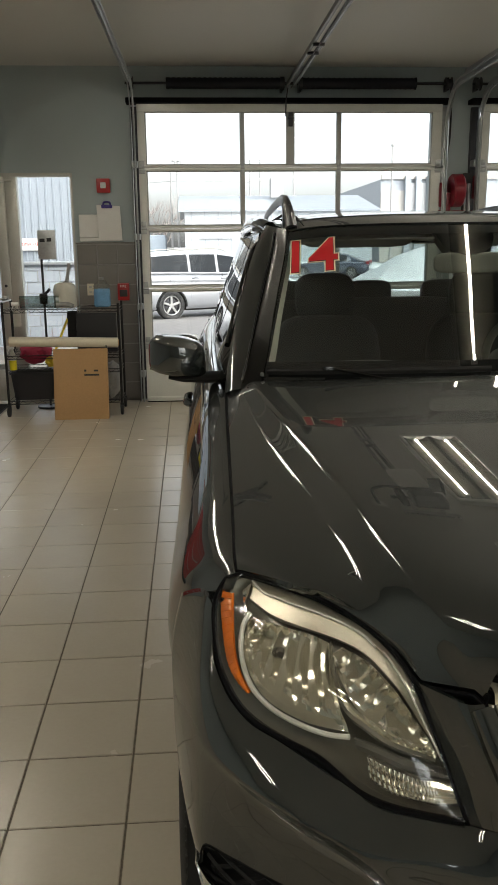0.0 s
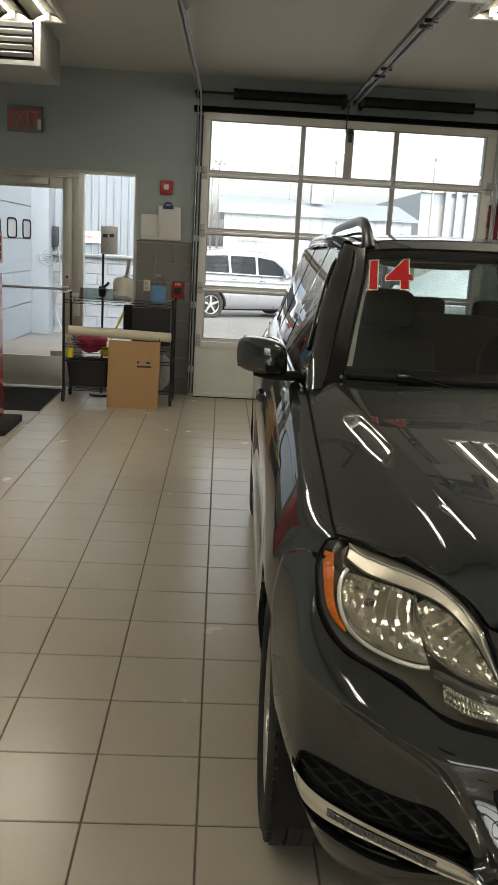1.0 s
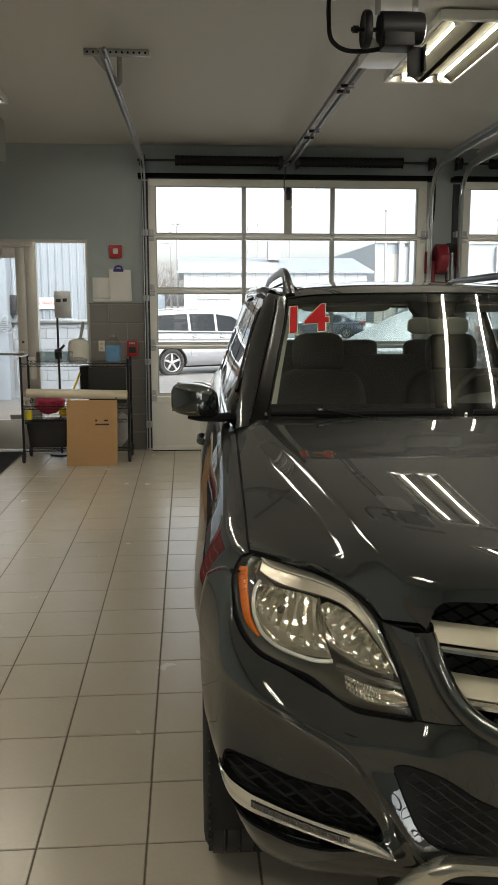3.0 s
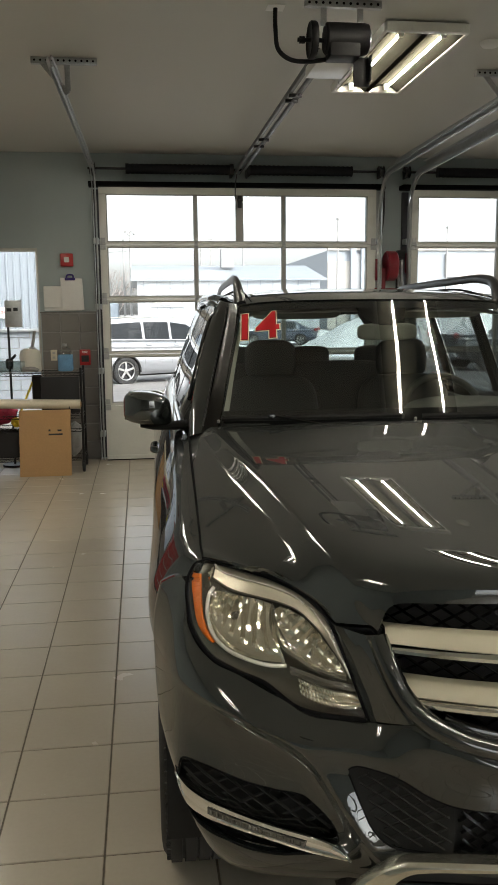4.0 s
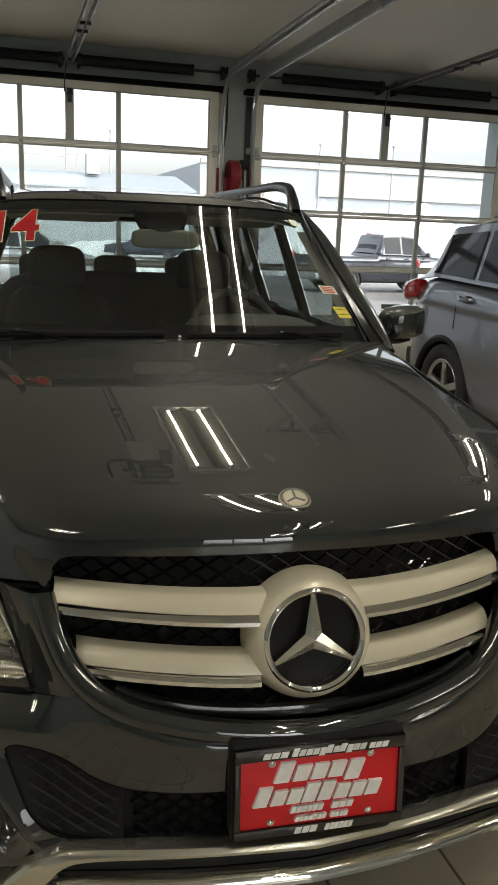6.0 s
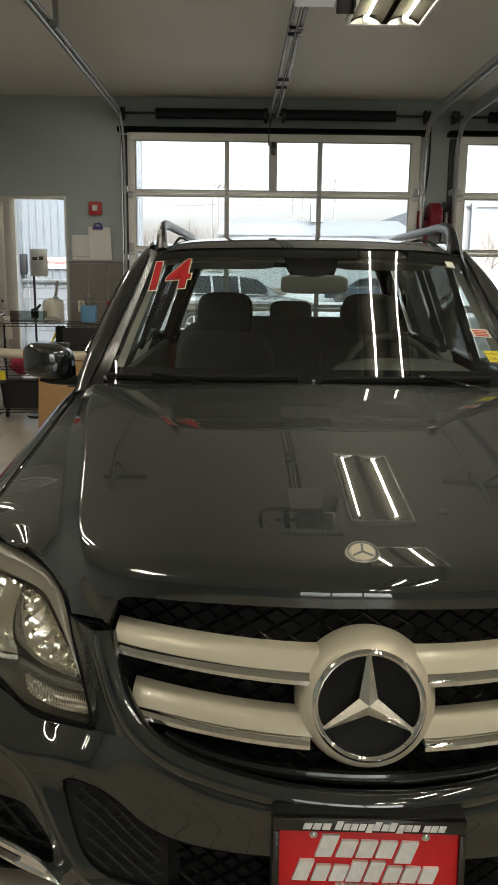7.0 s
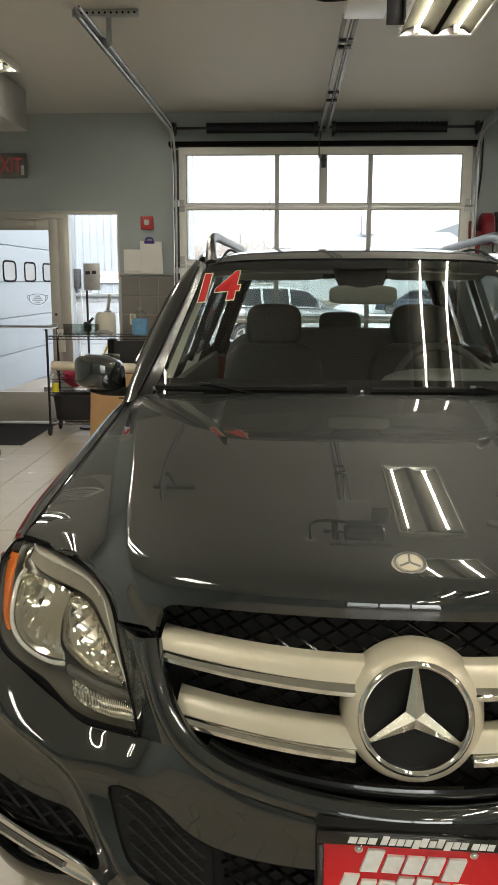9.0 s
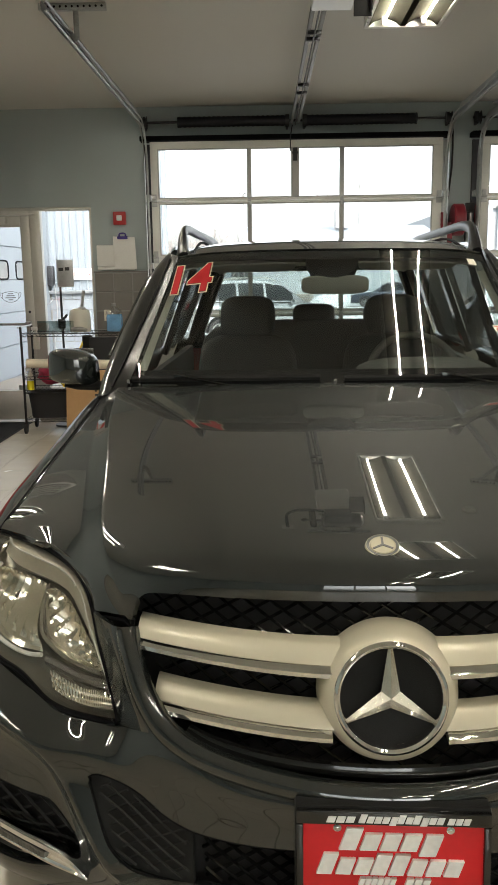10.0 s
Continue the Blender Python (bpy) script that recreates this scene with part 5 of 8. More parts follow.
# ---- pillar between grille and headlight, and the bumper skin
for s in (-1, 1):
    G = [(0.482, 0.146, 0.910), (0.464, 0.110, 0.856), (0.440, 0.080, 0.802), (0.400, 0.042, 0.757)]
    H = [(0.566, 0.212, 0.911), (0.550, 0.184, 0.86), (0.530, 0.155, 0.80), (0.503, 0.117, 0.722)]
    rows = []
    for g0, h0 in zip(G, H):
        g0, h0 = np.array(g0), np.array(h0)
        rows.append([g0, g0 * 0.72 + h0 * 0.28 + (0, -0.020, 0.0), g0 * 0.35 + h0 * 0.65 + (0, -0.014, 0), h0])
    bm = B()
    sheet(bm, loft([flip(r, s) for r in rows], 20, 26), 0.01, (0, -1, 0))
    part("grille_pillar", bm, "paint", car)

BUMP = [
    [(0, -0.052, 0.684), (0.14, -0.042, 0.69), (0.27, -0.01, 0.706), (0.4, 0.044, 0.753), (0.503, 0.116, 0.72), (0.571, 0.136, 0.72), (0.63, 0.162, 0.722), (0.697, 0.199, 0.752), (0.776, 0.249, 0.785), (0.842, 0.31, 0.801), (0.893, 0.405, 0.852), (0.898, 0.474, 0.944), (0.960, 0.612, 0.896)],
    [(0, -0.07, 0.664), (0.14, -0.062, 0.668), (0.27, -0.034, 0.68), (0.4, 0.021, 0.712), (0.503, 0.088, 0.698), (0.566, 0.1, 0.692), (0.64, 0.126, 0.69), (0.708, 0.16, 0.716), (0.79, 0.207, 0.752), (0.872, 0.296, 0.788), (0.914, 0.385, 0.818), (0.938, 0.469, 0.83), (0.981, 0.6, 0.8)],
    [(0, -0.06, 0.63), (0.14, -0.054, 0.632), (0.27, -0.032, 0.64), (0.4, 0.013, 0.655), (0.495, 0.066, 0.668), (0.562, 0.087, 0.68), (0.635, 0.11, 0.684), (0.718, 0.148, 0.7), (0.795, 0.19, 0.712), (0.872, 0.253, 0.722), (0.922, 0.332, 0.735), (0.952, 0.433, 0.74), (0.98, 0.56, 0.7)],
    [(0, -0.058, 0.59), (0.14, -0.053, 0.592), (0.27, -0.036, 0.597), (0.4, 0.007, 0.605), (0.49, 0.059, 0.614), (0.562, 0.083, 0.618), (0.645, 0.122, 0.62), (0.73, 0.162, 0.624), (0.8, 0.198, 0.628), (0.868, 0.244, 0.632), (0.92, 0.304, 0.64), (0.953, 0.408, 0.64), (0.976, 0.53, 0.62)],
    [(0, -0.062, 0.52), (0.14, -0.058, 0.52), (0.27, -0.042, 0.522), (0.4, -0.003, 0.525), (0.485, 0.037, 0.527), (0.556, 0.06, 0.528), (0.645, 0.108, 0.53), (0.735, 0.15, 0.53), (0.805, 0.183, 0.53), (0.872, 0.223, 0.53), (0.918, 0.273, 0.53), (0.945, 0.371, 0.53), (0.962, 0.494, 0.53)],
    [(0, -0.062, 0.46), (0.14, -0.058, 0.46), (0.27, -0.042, 0.46), (0.4, -0.003, 0.458), (0.485, 0.031, 0.455), (0.556, 0.052, 0.452), (0.645, 0.092, 0.448), (0.735, 0.132, 0.445), (0.8, 0.168, 0.443), (0.86, 0.211, 0.44), (0.9, 0.266, 0.44), (0.92, 0.362, 0.44), (0.93, 0.498, 0.44)],
    [(0, -0.03, 0.38), (0.14, -0.026, 0.38), (0.27, -0.012, 0.38), (0.4, 0.025, 0.378), (0.485, 0.059, 0.375), (0.556, 0.086, 0.372), (0.645, 0.112, 0.37), (0.73, 0.144, 0.368), (0.79, 0.178, 0.366), (0.842, 0.223, 0.364), (0.876, 0.29, 0.362), (0.892, 0.395, 0.36), (0.898, 0.507, 0.36)],
    [(0, 0.06, 0.31), (0.14, 0.064, 0.31), (0.27, 0.076, 0.31), (0.4, 0.107, 0.308), (0.485, 0.137, 0.305), (0.556, 0.167, 0.302), (0.645, 0.188, 0.3), (0.725, 0.212, 0.298), (0.78, 0.242, 0.297), (0.825, 0.282, 0.296), (0.852, 0.343, 0.295), (0.865, 0.422, 0.294), (0.87, 0.516, 0.294)],
]
LOW = [(0.0, 0.578), (0.20, 0.578), (0.316, 0.582), (0.365, 0.588), (0.412, 0.604), (0.45, 0.622), (0.50, 0.634), (0.545, 0.640), (0.560, 0.632), (0.553, 0.605), (0.535, 0.556), (0.513, 0.510), (0.475, 0.480), (0.43, 0.474), (0.30, 0.480), (0.15, 0.486), (0.0, 0.488)]
FOG = [(0.915, 0.572), (0.88, 0.577), (0.82, 0.565), (0.76, 0.554), (0.70, 0.550), (0.652, 0.549), (0.622, 0.530), (0.588, 0.496), (0.582, 0.462), (0.605, 0.435), (0.645, 0.425), (0.70, 0.412), (0.76, 0.408), (0.82, 0.414), (0.885, 0.426), (0.918, 0.465), (0.925, 0.53)]
low_out = [(0.0, 0.578)] + [tuple(p) for p in spline(LOW, 60)[1:-1]] + [(0.0, 0.488)]
low_out = [(-0.05, 0.578)] + low_out + [(-0.05, 0.488)]
fog_out = [tuple(p) for p in spline(FOG, 70, closed=True)]
bump_half = loft(BUMP, 150, 110)
bump_half = fair(bump_half, 16)
RIDGE = spline([(0.47, 0.425), (0.505, 0.455), (0.534, 0.493), (0.568, 0.543), (0.601, 0.593), (0.636, 0.640), (0.668, 0.670), (0.705, 0.690), (0.745, 0.703), (0.808, 0.724), (0.87, 0.738), (0.95, 0.748)], 90)


def ridge_lift(x, z):
    """How far the skin stands out: a crease round the cheek of the bumper, set back below it."""
    q = RIDGE - np.array((x, z))
    k = int(np.argmin(np.sum(q * q, axis=1)))
    d = float(np.linalg.norm(q[k]))
    a, b = RIDGE[max(k - 1, 0)], RIDGE[min(k + 1, len(RIDGE) - 1)]
    side = (b[0] - a[0]) * (z - a[1]) - (b[1] - a[1]) * (x - a[0])
    fade = min(1, max(0, (0.95 - x) / 0.12)) * min(1, max(0, (z - 0.40) / 0.08))
    if side > 0:
        return fade * 0.020 * math.exp(-(d / 0.040) ** 1.3)
    return fade * (0.020 * math.exp(-(d / 0.012) ** 1.5) - 0.012 * (1 - math.exp(-(d / 0.03) ** 2)))


for row in bump_half:
    for p in row:
        p[1] -= ridge_lift(p[0], p[2])
bm = B()
box(bm, -0.70, 0.70, 0.19, 0.24, 0.34, 0.62, 0.02)
bumper = part("front_bumper", bm, "paint_in", car, "graphite bumper with black intakes and bright trim")
for s in (-1, 1):
    bm = cut_skin(bump_half, [low_out, fog_out], (0, 2), 0.024, (0, 1, 0))
    for v in bm.verts:
        v.co.x *= s
    part("bumper_skin", bm, "paint", bumper, sharp=45)


def bump_y(x, z):
    """Depth of the bumper skin at a place across and up."""
    d = ((bump_half[..., 0] - abs(x)) ** 2 + (bump_half[..., 2] - z) ** 2).ravel()
    k = np.argpartition(d, 8)[:8]
    w = 1 / (d[k] + 2e-6)
    return float(np.sum(bump_half[..., 1].ravel()[k] * w) / np.sum(w))


# lower intake: closed textured cheeks and an open lattice in the middle
bm = B()
sheet(bm, [[(x, bump_y(x, z) + 0.045, z) for x in np.linspace(-0.57, 0.57, 60)] for z in np.linspace(0.45, 0.65, 10)], 0.008, (0, -1, 0))
part("intake_back", bm, "paint_in", bumper)
full_low = [(x, z) for x, z in low_out if x >= 0] + [(-x, z) for x, z in low_out[::-1] if x > 0]
for s in (-1, 1):
    bm = B()
    cheek = [[(s * x, bump_y(x, z) + 0.010, z) for x in np.linspace(0.352, 0.556, 18)] for z in np.linspace(0.455, 0.64, 14)]
    sheet(bm, cheek, 0.01, (0, -1, 0))
    ck = part("intake_cheek", bm, "black_plastic", bumper)
    lattice("cheek_rib", [(s * 0.356, 0.484), (s * 0.47, 0.486), (s * 0.505, 0.512), (s * 0.548, 0.628), (s * 0.46, 0.618), (s * 0.40, 0.594), (s * 0.36, 0.582)], lambda x, z: bump_y(x, z) + 0.005, 0.045, 0.55, 0.0026, bumper)
    bm = B()
    cyl(bm, (s * 0.463, bump_y(0.463, 0.592) + 0.006, 0.590), (s * 0.463, bump_y(0.463, 0.592) + 0.04, 0.590), 0.0115, 20)
    part("parking_sensor", bm, "black_plastic", bumper)
mid_low = [p for p in full_low if abs(p[0]) < 0.35]
lattice("intake_mesh", mid_low, lambda x, z: bump_y(x, z) + 0.03, 0.042, 0.7, 0.0035, bumper, "gloss_black")

# painted lip round the openings
for s in (-1, 1):
    bm = B()
    tube(bm, [(s * x, bump_y(x, z) + 0.002, z) for x, z in low_out if x >= 0.0], 0.0028, 6)
    tube(bm, [(s * x, bump_y(x, z) + 0.002, z) for x, z in fog_out], 0.0028, 6, closed=True)
    part("opening_lip", bm, "seal", bumper)

# fog recess, mesh and bright blade with its lamp
for s in (-1, 1):
    bm = B()
    back = [[(s * x, bump_y(x, z) + 0.055, z) for x in np.linspace(0.56, 0.935, 28)] for z in np.linspace(0.39, 0.61, 12)]
    sheet(bm, back, 0.008, (0, -1, 0))
    rec = part("fog_recess", bm, "black_plastic", bumper)
    lattice("fog_mesh", [(s * x, z) for x, z in fog_out], lambda x, z: bump_y(x, z) + 0.035, 0.055, 0.6, 0.004, bumper)
    top = spline([(0.934, 0.301, 0.532), (0.907, 0.260, 0.516), (0.870, 0.222, 0.506), (0.821, 0.186, 0.499), (0.760, 0.151, 0.490), (0.701, 0.118, 0.484), (0.649, 0.090, 0.481), (0.598, 0.063, 0.472), (0.562, 0.045, 0.445)], 60)
    low = spline([(0.934, 0.301, 0.528), (0.926, 0.287, 0.494), (0.908, 0.261, 0.467), (0.871, 0.223, 0.456), (0.821, 0.186, 0.453), (0.761, 0.151, 0.448), (0.701, 0.118, 0.443), (0.649, 0.090, 0.439), (0.562, 0.045, 0.441)], 60)
    low = np.array([[float(np.interp(-p[0], -low[:, 0], low[:, c])) for c in range(3)] for p in top])
    bm = B()
    rows = [top + (0, 0.05, 0), top, top * 0.93 + low * 0.07 + (0, -0.010, 0), top * 0.74 + low * 0.26 + (0, -0.012, 0), top * 0.62 + low * 0.38 + (0, -0.008, 0), top * 0.35 + low * 0.65 + (0, -0.008, 0), top * 0.22 + low * 0.78 + (0, -0.012, 0), top * 0.06 + low * 0.94 + (0, -0.010, 0), low, low + (0, 0.05, 0)]
    sheet(bm, [np.array(flip(r, s)) for r in rows], 0.002, (0, -1, 0))
    blade = part("fog_blade", bm, "chrome", bumper)
    bm = B()
    a, b = int(np.argmax(top[:, 0] < 0.868)), int(np.argmax(top[:, 0] < 0.656))
    rows = [(top * (1 - f) + low * f + (0, -d, 0))[a:b] for f, d in ((0.36, 0.011), (0.38, 0.0145), (0.66, 0.0145), (0.68, 0.011))]
    sheet(bm, [np.array(flip(r, s)) for r in rows], 0.008, (0, -1, 0))
    lamp = part("running_lamp", bm, "lamp_dark", bumper, "clear running lamp in a bright blade")
    bm = B()
    for k in range(a + 1, b - 1):
        p, q = top[k] * 0.65 + low[k] * 0.35 + (0, -0.0155, 0), top[k] * 0.36 + low[k] * 0.64 + (0, -0.0155, 0)
        tube(bm, flip([p, q], s), 0.0022, 4)
    part("lens_rib", bm, "lamp_dark", bumper)

# bright skid trim: a broad bow whose ends run down and out, and a bar below it
TRIM_T = [(0, -0.091, 0.484), (0.19, -0.079, 0.486), (0.322, -0.053, 0.482), (0.417, -0.028, 0.475), (0.46, -0.016, 0.468), (0.487, -0.009, 0.455), (0.523, 0.001, 0.434), (0.577, 0.016, 0.387), (0.606, 0.025, 0.362)]
TRIM_I = [(0, -0.092, 0.460), (0.19, -0.080, 0.466), (0.321, -0.053, 0.459), (0.412, -0.028, 0.449), (0.445, -0.019, 0.441), (0.468, -0.013, 0.425), (0.484, -0.010, 0.405), (0.510, -0.002, 0.382), (0.545, 0.008, 0.358)]
tt, ti = spline(TRIM_T, 60), spline(TRIM_I, 60)


def mirrored(g):
    """A strip of points from the middle outwards, made whole."""
    return np.concatenate([(g * (-1, 1, 1))[:0:-1], g])


bm = B()
thin = np.clip((0.606 - tt[:, :1]) / 0.12, 0.12, 1) * (0, 1, 0)      # the strip thins out to its ends
sheet(bm, [mirrored(r) for r in (tt + 0.03 * thin, tt + (0, -0.002, 0.001), tt * 0.93 + ti * 0.07 + (0, -0.007, 0), tt * 0.6 + ti * 0.4 - (0, 0.003, 0) - 0.008 * thin, tt * 0.56 + ti * 0.44 - (0, 0.001, 0) - 0.006 * thin, tt * 0.07 + ti * 0.93 + (0, -0.004, 0), ti + (0, 0.002, -0.001), ti + 0.03 * thin)], 0.002, (0, -1, 0))
part("skid_trim", bm, "satin_chrome", bumper)
bt = spline([(0, -0.092, 0.412), (0.19, -0.080, 0.415), (0.319, -0.054, 0.410), (0.416, -0.028, 0.404), (0.475, -0.012, 0.397), (0.512, 0.002, 0.374)], 50)
notch = 0.006 * np.clip((np.abs(bt[:, 0]) - 0.19) / 0.02, 0, 1) * np.clip((0.43 - np.abs(bt[:, 0])) / 0.03, 0, 1)
bl = np.stack([bt[:, 0], bt[:, 1] + 0.002, bt[:, 2] - (0.030 - notch) * np.clip((0.518 - bt[:, 0]) / 0.06, 0.1, 1)], axis=1)
bm = B()
sheet(bm, [mirrored(r) for r in (bt + (0, 0.04, 0.002), bt, bt * 0.85 + bl * 0.15 + (0, -0.006, 0), bt * 0.55 + bl * 0.45 + (0, -0.009, 0), bt * 0.42 + bl * 0.58 + (0, -0.004, 0), bt * 0.2 + bl * 0.8 + (0, -0.007, 0), bl, bl + (0, 0.04, -0.002))], 0.002, (0, -1, 0))
part("skid_bar", bm, "chrome", bumper)
bm = B()
sheet(bm, [mirrored(ti * (1 - f) + np.stack([np.interp(np.linspace(0, 1, 60), np.linspace(0, 1, 50), bt[:, c]) for c in range(3)], axis=1) * f + (0, 0.03, 0.004)) for f in (0.0, 0.5, 1.0)], 0.01, (0, -1, 0))
part("skid_infill", bm, "black_plastic", bumper)

# number plate of the dealer: red, with plain bars for its lettering
PL = Matrix.Translation((-0.003, -0.098, 0.602)) @ pose(0, 0, 0, -4, 0, -1.0)
bm = B()
box(bm, -0.165, 0.165, 0.002, 0.045, -0.092, 0.092, 0.008, m=PL)
plate = part("dealer_plate", bm, "black_plastic", car, "red dealer plate in a black frame")
bm = B()
for a, b, c, d in ((-0.162, 0.162, 0.064, 0.088), (-0.162, 0.162, -0.088, -0.070), (-0.162, -0.150, -0.070, 0.064), (0.150, 0.162, -0.070, 0.064)):
    box(bm, a, b, -0.010, 0.002, c, d, 0.003, m=PL)
part("plate_frame", bm, "gloss_black", plate)
bm = B()
box(bm, -0.150, 0.150, -0.004, 0.001, -0.070, 0.064, 0.001, m=PL)
sheet_ob = part("plate_sheet", bm, "plate_red", plate)
rng = random.Random(3)


def print_bar(u0, u1, w0, w1):
    """A plain bar in the place of a printed word, with a slight slant."""
    bm = B()
    k = (w1 - w0) * 0.18
    prism(bm, [(u0 - k, w0), (u1 - k, w0), (u1 + k, w1), (u0 + k, w1)], PL @ pose(0, 0, 0, 90) @ Matrix.Translation((0, 0, 0.0035)), 0.008)
    part("printed_bar", bm, "print_white", plate)


def print_word(u0, u1, w0, w1, heights, gap=0.16):
    """A printed word: one plain slanted bar in the place of each letter. heights: low and high end of each, as shares."""
    n = len(heights)
    step = (u1 - u0) / n
    for k, (a, b) in enumerate(heights):
        print_bar(u0 + step * k, u0 + step * (k + 1 - gap), w0 + (w1 - w0) * a, w0 + (w1 - w0) * b)


tall, small, tail = (0.0, 1.0), (0.0, 0.76), (-0.22, 0.76)
print_word(-0.084, 0.082, 0.020, 0.058, [tall, small, small, small, tail])
print_word(-0.122, 0.118, -0.024, 0.012, [tall, small, small, tall, tall, small, small, small])
print_word(-0.110, -0.062, 0.069, 0.083, [small] * 3)
print_word(-0.056, 0.085, 0.069, 0.084, [tall, small, small, small, tail, tall, small, tall, tail, small, small])
print_word(0.090, 0.128, 0.069, 0.083, [small] * 3)
print_word(-0.056, 0.006, -0.043, -0.031, [tall] * 6)
print_word(0.022, 0.064, -0.043, -0.031, [tall] * 3)
print_word(-0.048, 0.012, -0.061, -0.052, [tall] * 7)
print_word(0.020, 0.054, -0.061, -0.052, [tall] * 4)
print_word(-0.048, -0.004, -0.085, -0.073, [tall] * 3)
print_word(0.010, 0.064, -0.085, -0.073, [tall] * 6)
for a, b in ((-0.093, 0.056), (0.095, 0.056), (-0.093, -0.060), (0.095, -0.060)):
    bm = B()
    lathe(bm, [(0.0, 0.004), (0.004, 0.0035), (0.007, 0.001), (0.007, -0.004)], 16, PL @ Matrix.Translation((a, -0.005, b)) @ pose(0, 0, 0, 0, 0, -90))
    part("screw", bm, "chrome", plate)

# ---- headlights
HU = [(0.842, 0.500, 0.990), (0.785, 0.474, 0.984), (0.728, 0.434, 0.977), (0.676, 0.387, 0.968), (0.630, 0.334, 0.957), (0.596, 0.278, 0.938), (0.574, 0.230, 0.912), (0.559, 0.198, 0.876), (0.545, 0.174, 0.838), (0.531, 0.155, 0.797), (0.518, 0.137, 0.758), (0.508, 0.120, 0.726)]
HL = [(0.868, 0.500, 0.982), (0.890, 0.476, 0.952), (0.894, 0.443, 0.910), (0.887, 0.406, 0.858), (0.869, 0.357, 0.829), (0.839, 0.310, 0.806), (0.776, 0.250, 0.790), (0.726, 0.218, 0.777), (0.696, 0.200, 0.757), (0.666, 0.183, 0.736), (0.629, 0.163, 0.727), (0.571, 0.137, 0.725), (0.512, 0.120, 0.724)]
NU = 48
hu, hl_ = spline(HU, NU), spline(HL, NU)
hdir = np.array((0.35, -0.88, 0.30))
hdir /= np.linalg.norm(hdir)


def lamp_pt(u, v, d=0.0):
    """A place in the headlight: u along it, v from its upper to its lower edge, d behind the lens."""
    k = min(max(u, 0), 1) * (NU - 1)
    i = min(int(k), NU - 2)
    f = k - i
    a, b = hu[i] * (1 - f) + hu[i + 1] * f, hl_[i] * (1 - f) + hl_[i + 1] * f
    bul = 0.030 * (math.sin(math.pi * min(max(v, 0), 1)) ** 0.7) * (math.sin(math.pi * (0.06 + 0.88 * u)) ** 0.8)
    return a * (1 - v) + b * v + hdir * (bul - d)


def lamp_band(a, b, depths, n=28):
    """A band inside the lamp between two lines of (u, v); depths: share across the band and depth behind the lens."""
    a, b = spline(a, n), spline(b, n)
    return [[lamp_pt(*(p * (1 - f) + q * f), d) for p, q in zip(a, b)] for f, d in depths]


def lip(d, h=0.006):
    return ((0.0, d + h), (0.07, d), (0.5, d - h * 0.5), (0.93, d), (1.0, d + h))


AMBER = [(0.05, 0.92), (0.17, 0.92), (0.28, 0.94), (0.37, 0.91)], [(0.08, 0.64), (0.19, 0.78), (0.29, 0.86), (0.37, 0.885)]
BROW = [(0.06, 0.18), (0.12, 0.12), (0.23, 0.06), (0.34, 0.035), (0.45, 0.03), (0.60, 0.03), (0.72, 0.03), (0.83, 0.03)], [(0.13, 0.50), (0.20, 0.44), (0.29, 0.33), (0.38, 0.24), (0.47, 0.18), (0.58, 0.17), (0.71, 0.13), (0.83, 0.07)]
GUIDE = [(0.17, 0.54), (0.19, 0.66), (0.25, 0.78), (0.35, 0.855), (0.43, 0.86), (0.51, 0.84), (0.58, 0.78), (0.62, 0.68)]
SPLIT = [(0.39, 0.26), (0.48, 0.43), (0.58, 0.56), (0.67, 0.50), (0.74, 0.37), (0.82, 0.15)]
BOWLS = (([(0.185, 0.56), (0.22, 0.46), (0.28, 0.36), (0.34, 0.29), (0.40, 0.26)], [(0.205, 0.66), (0.27, 0.79), (0.38, 0.845), (0.50, 0.82), (0.61, 0.67)], 9, 0.034),
         ([(0.42, 0.23), (0.50, 0.19), (0.58, 0.18), (0.66, 0.16), (0.74, 0.12), (0.81, 0.09)], [(0.42, 0.32), (0.50, 0.46), (0.59, 0.55), (0.67, 0.49), (0.74, 0.36), (0.81, 0.15)], 8, 0.034))
SIGNAL = [(0.69, 0.66), (0.76, 0.54), (0.82, 0.42), (0.86, 0.26), (0.90, 0.10)], [(0.75, 0.80), (0.80, 0.80), (0.85, 0.76), (0.90, 0.66), (0.955, 0.20)]

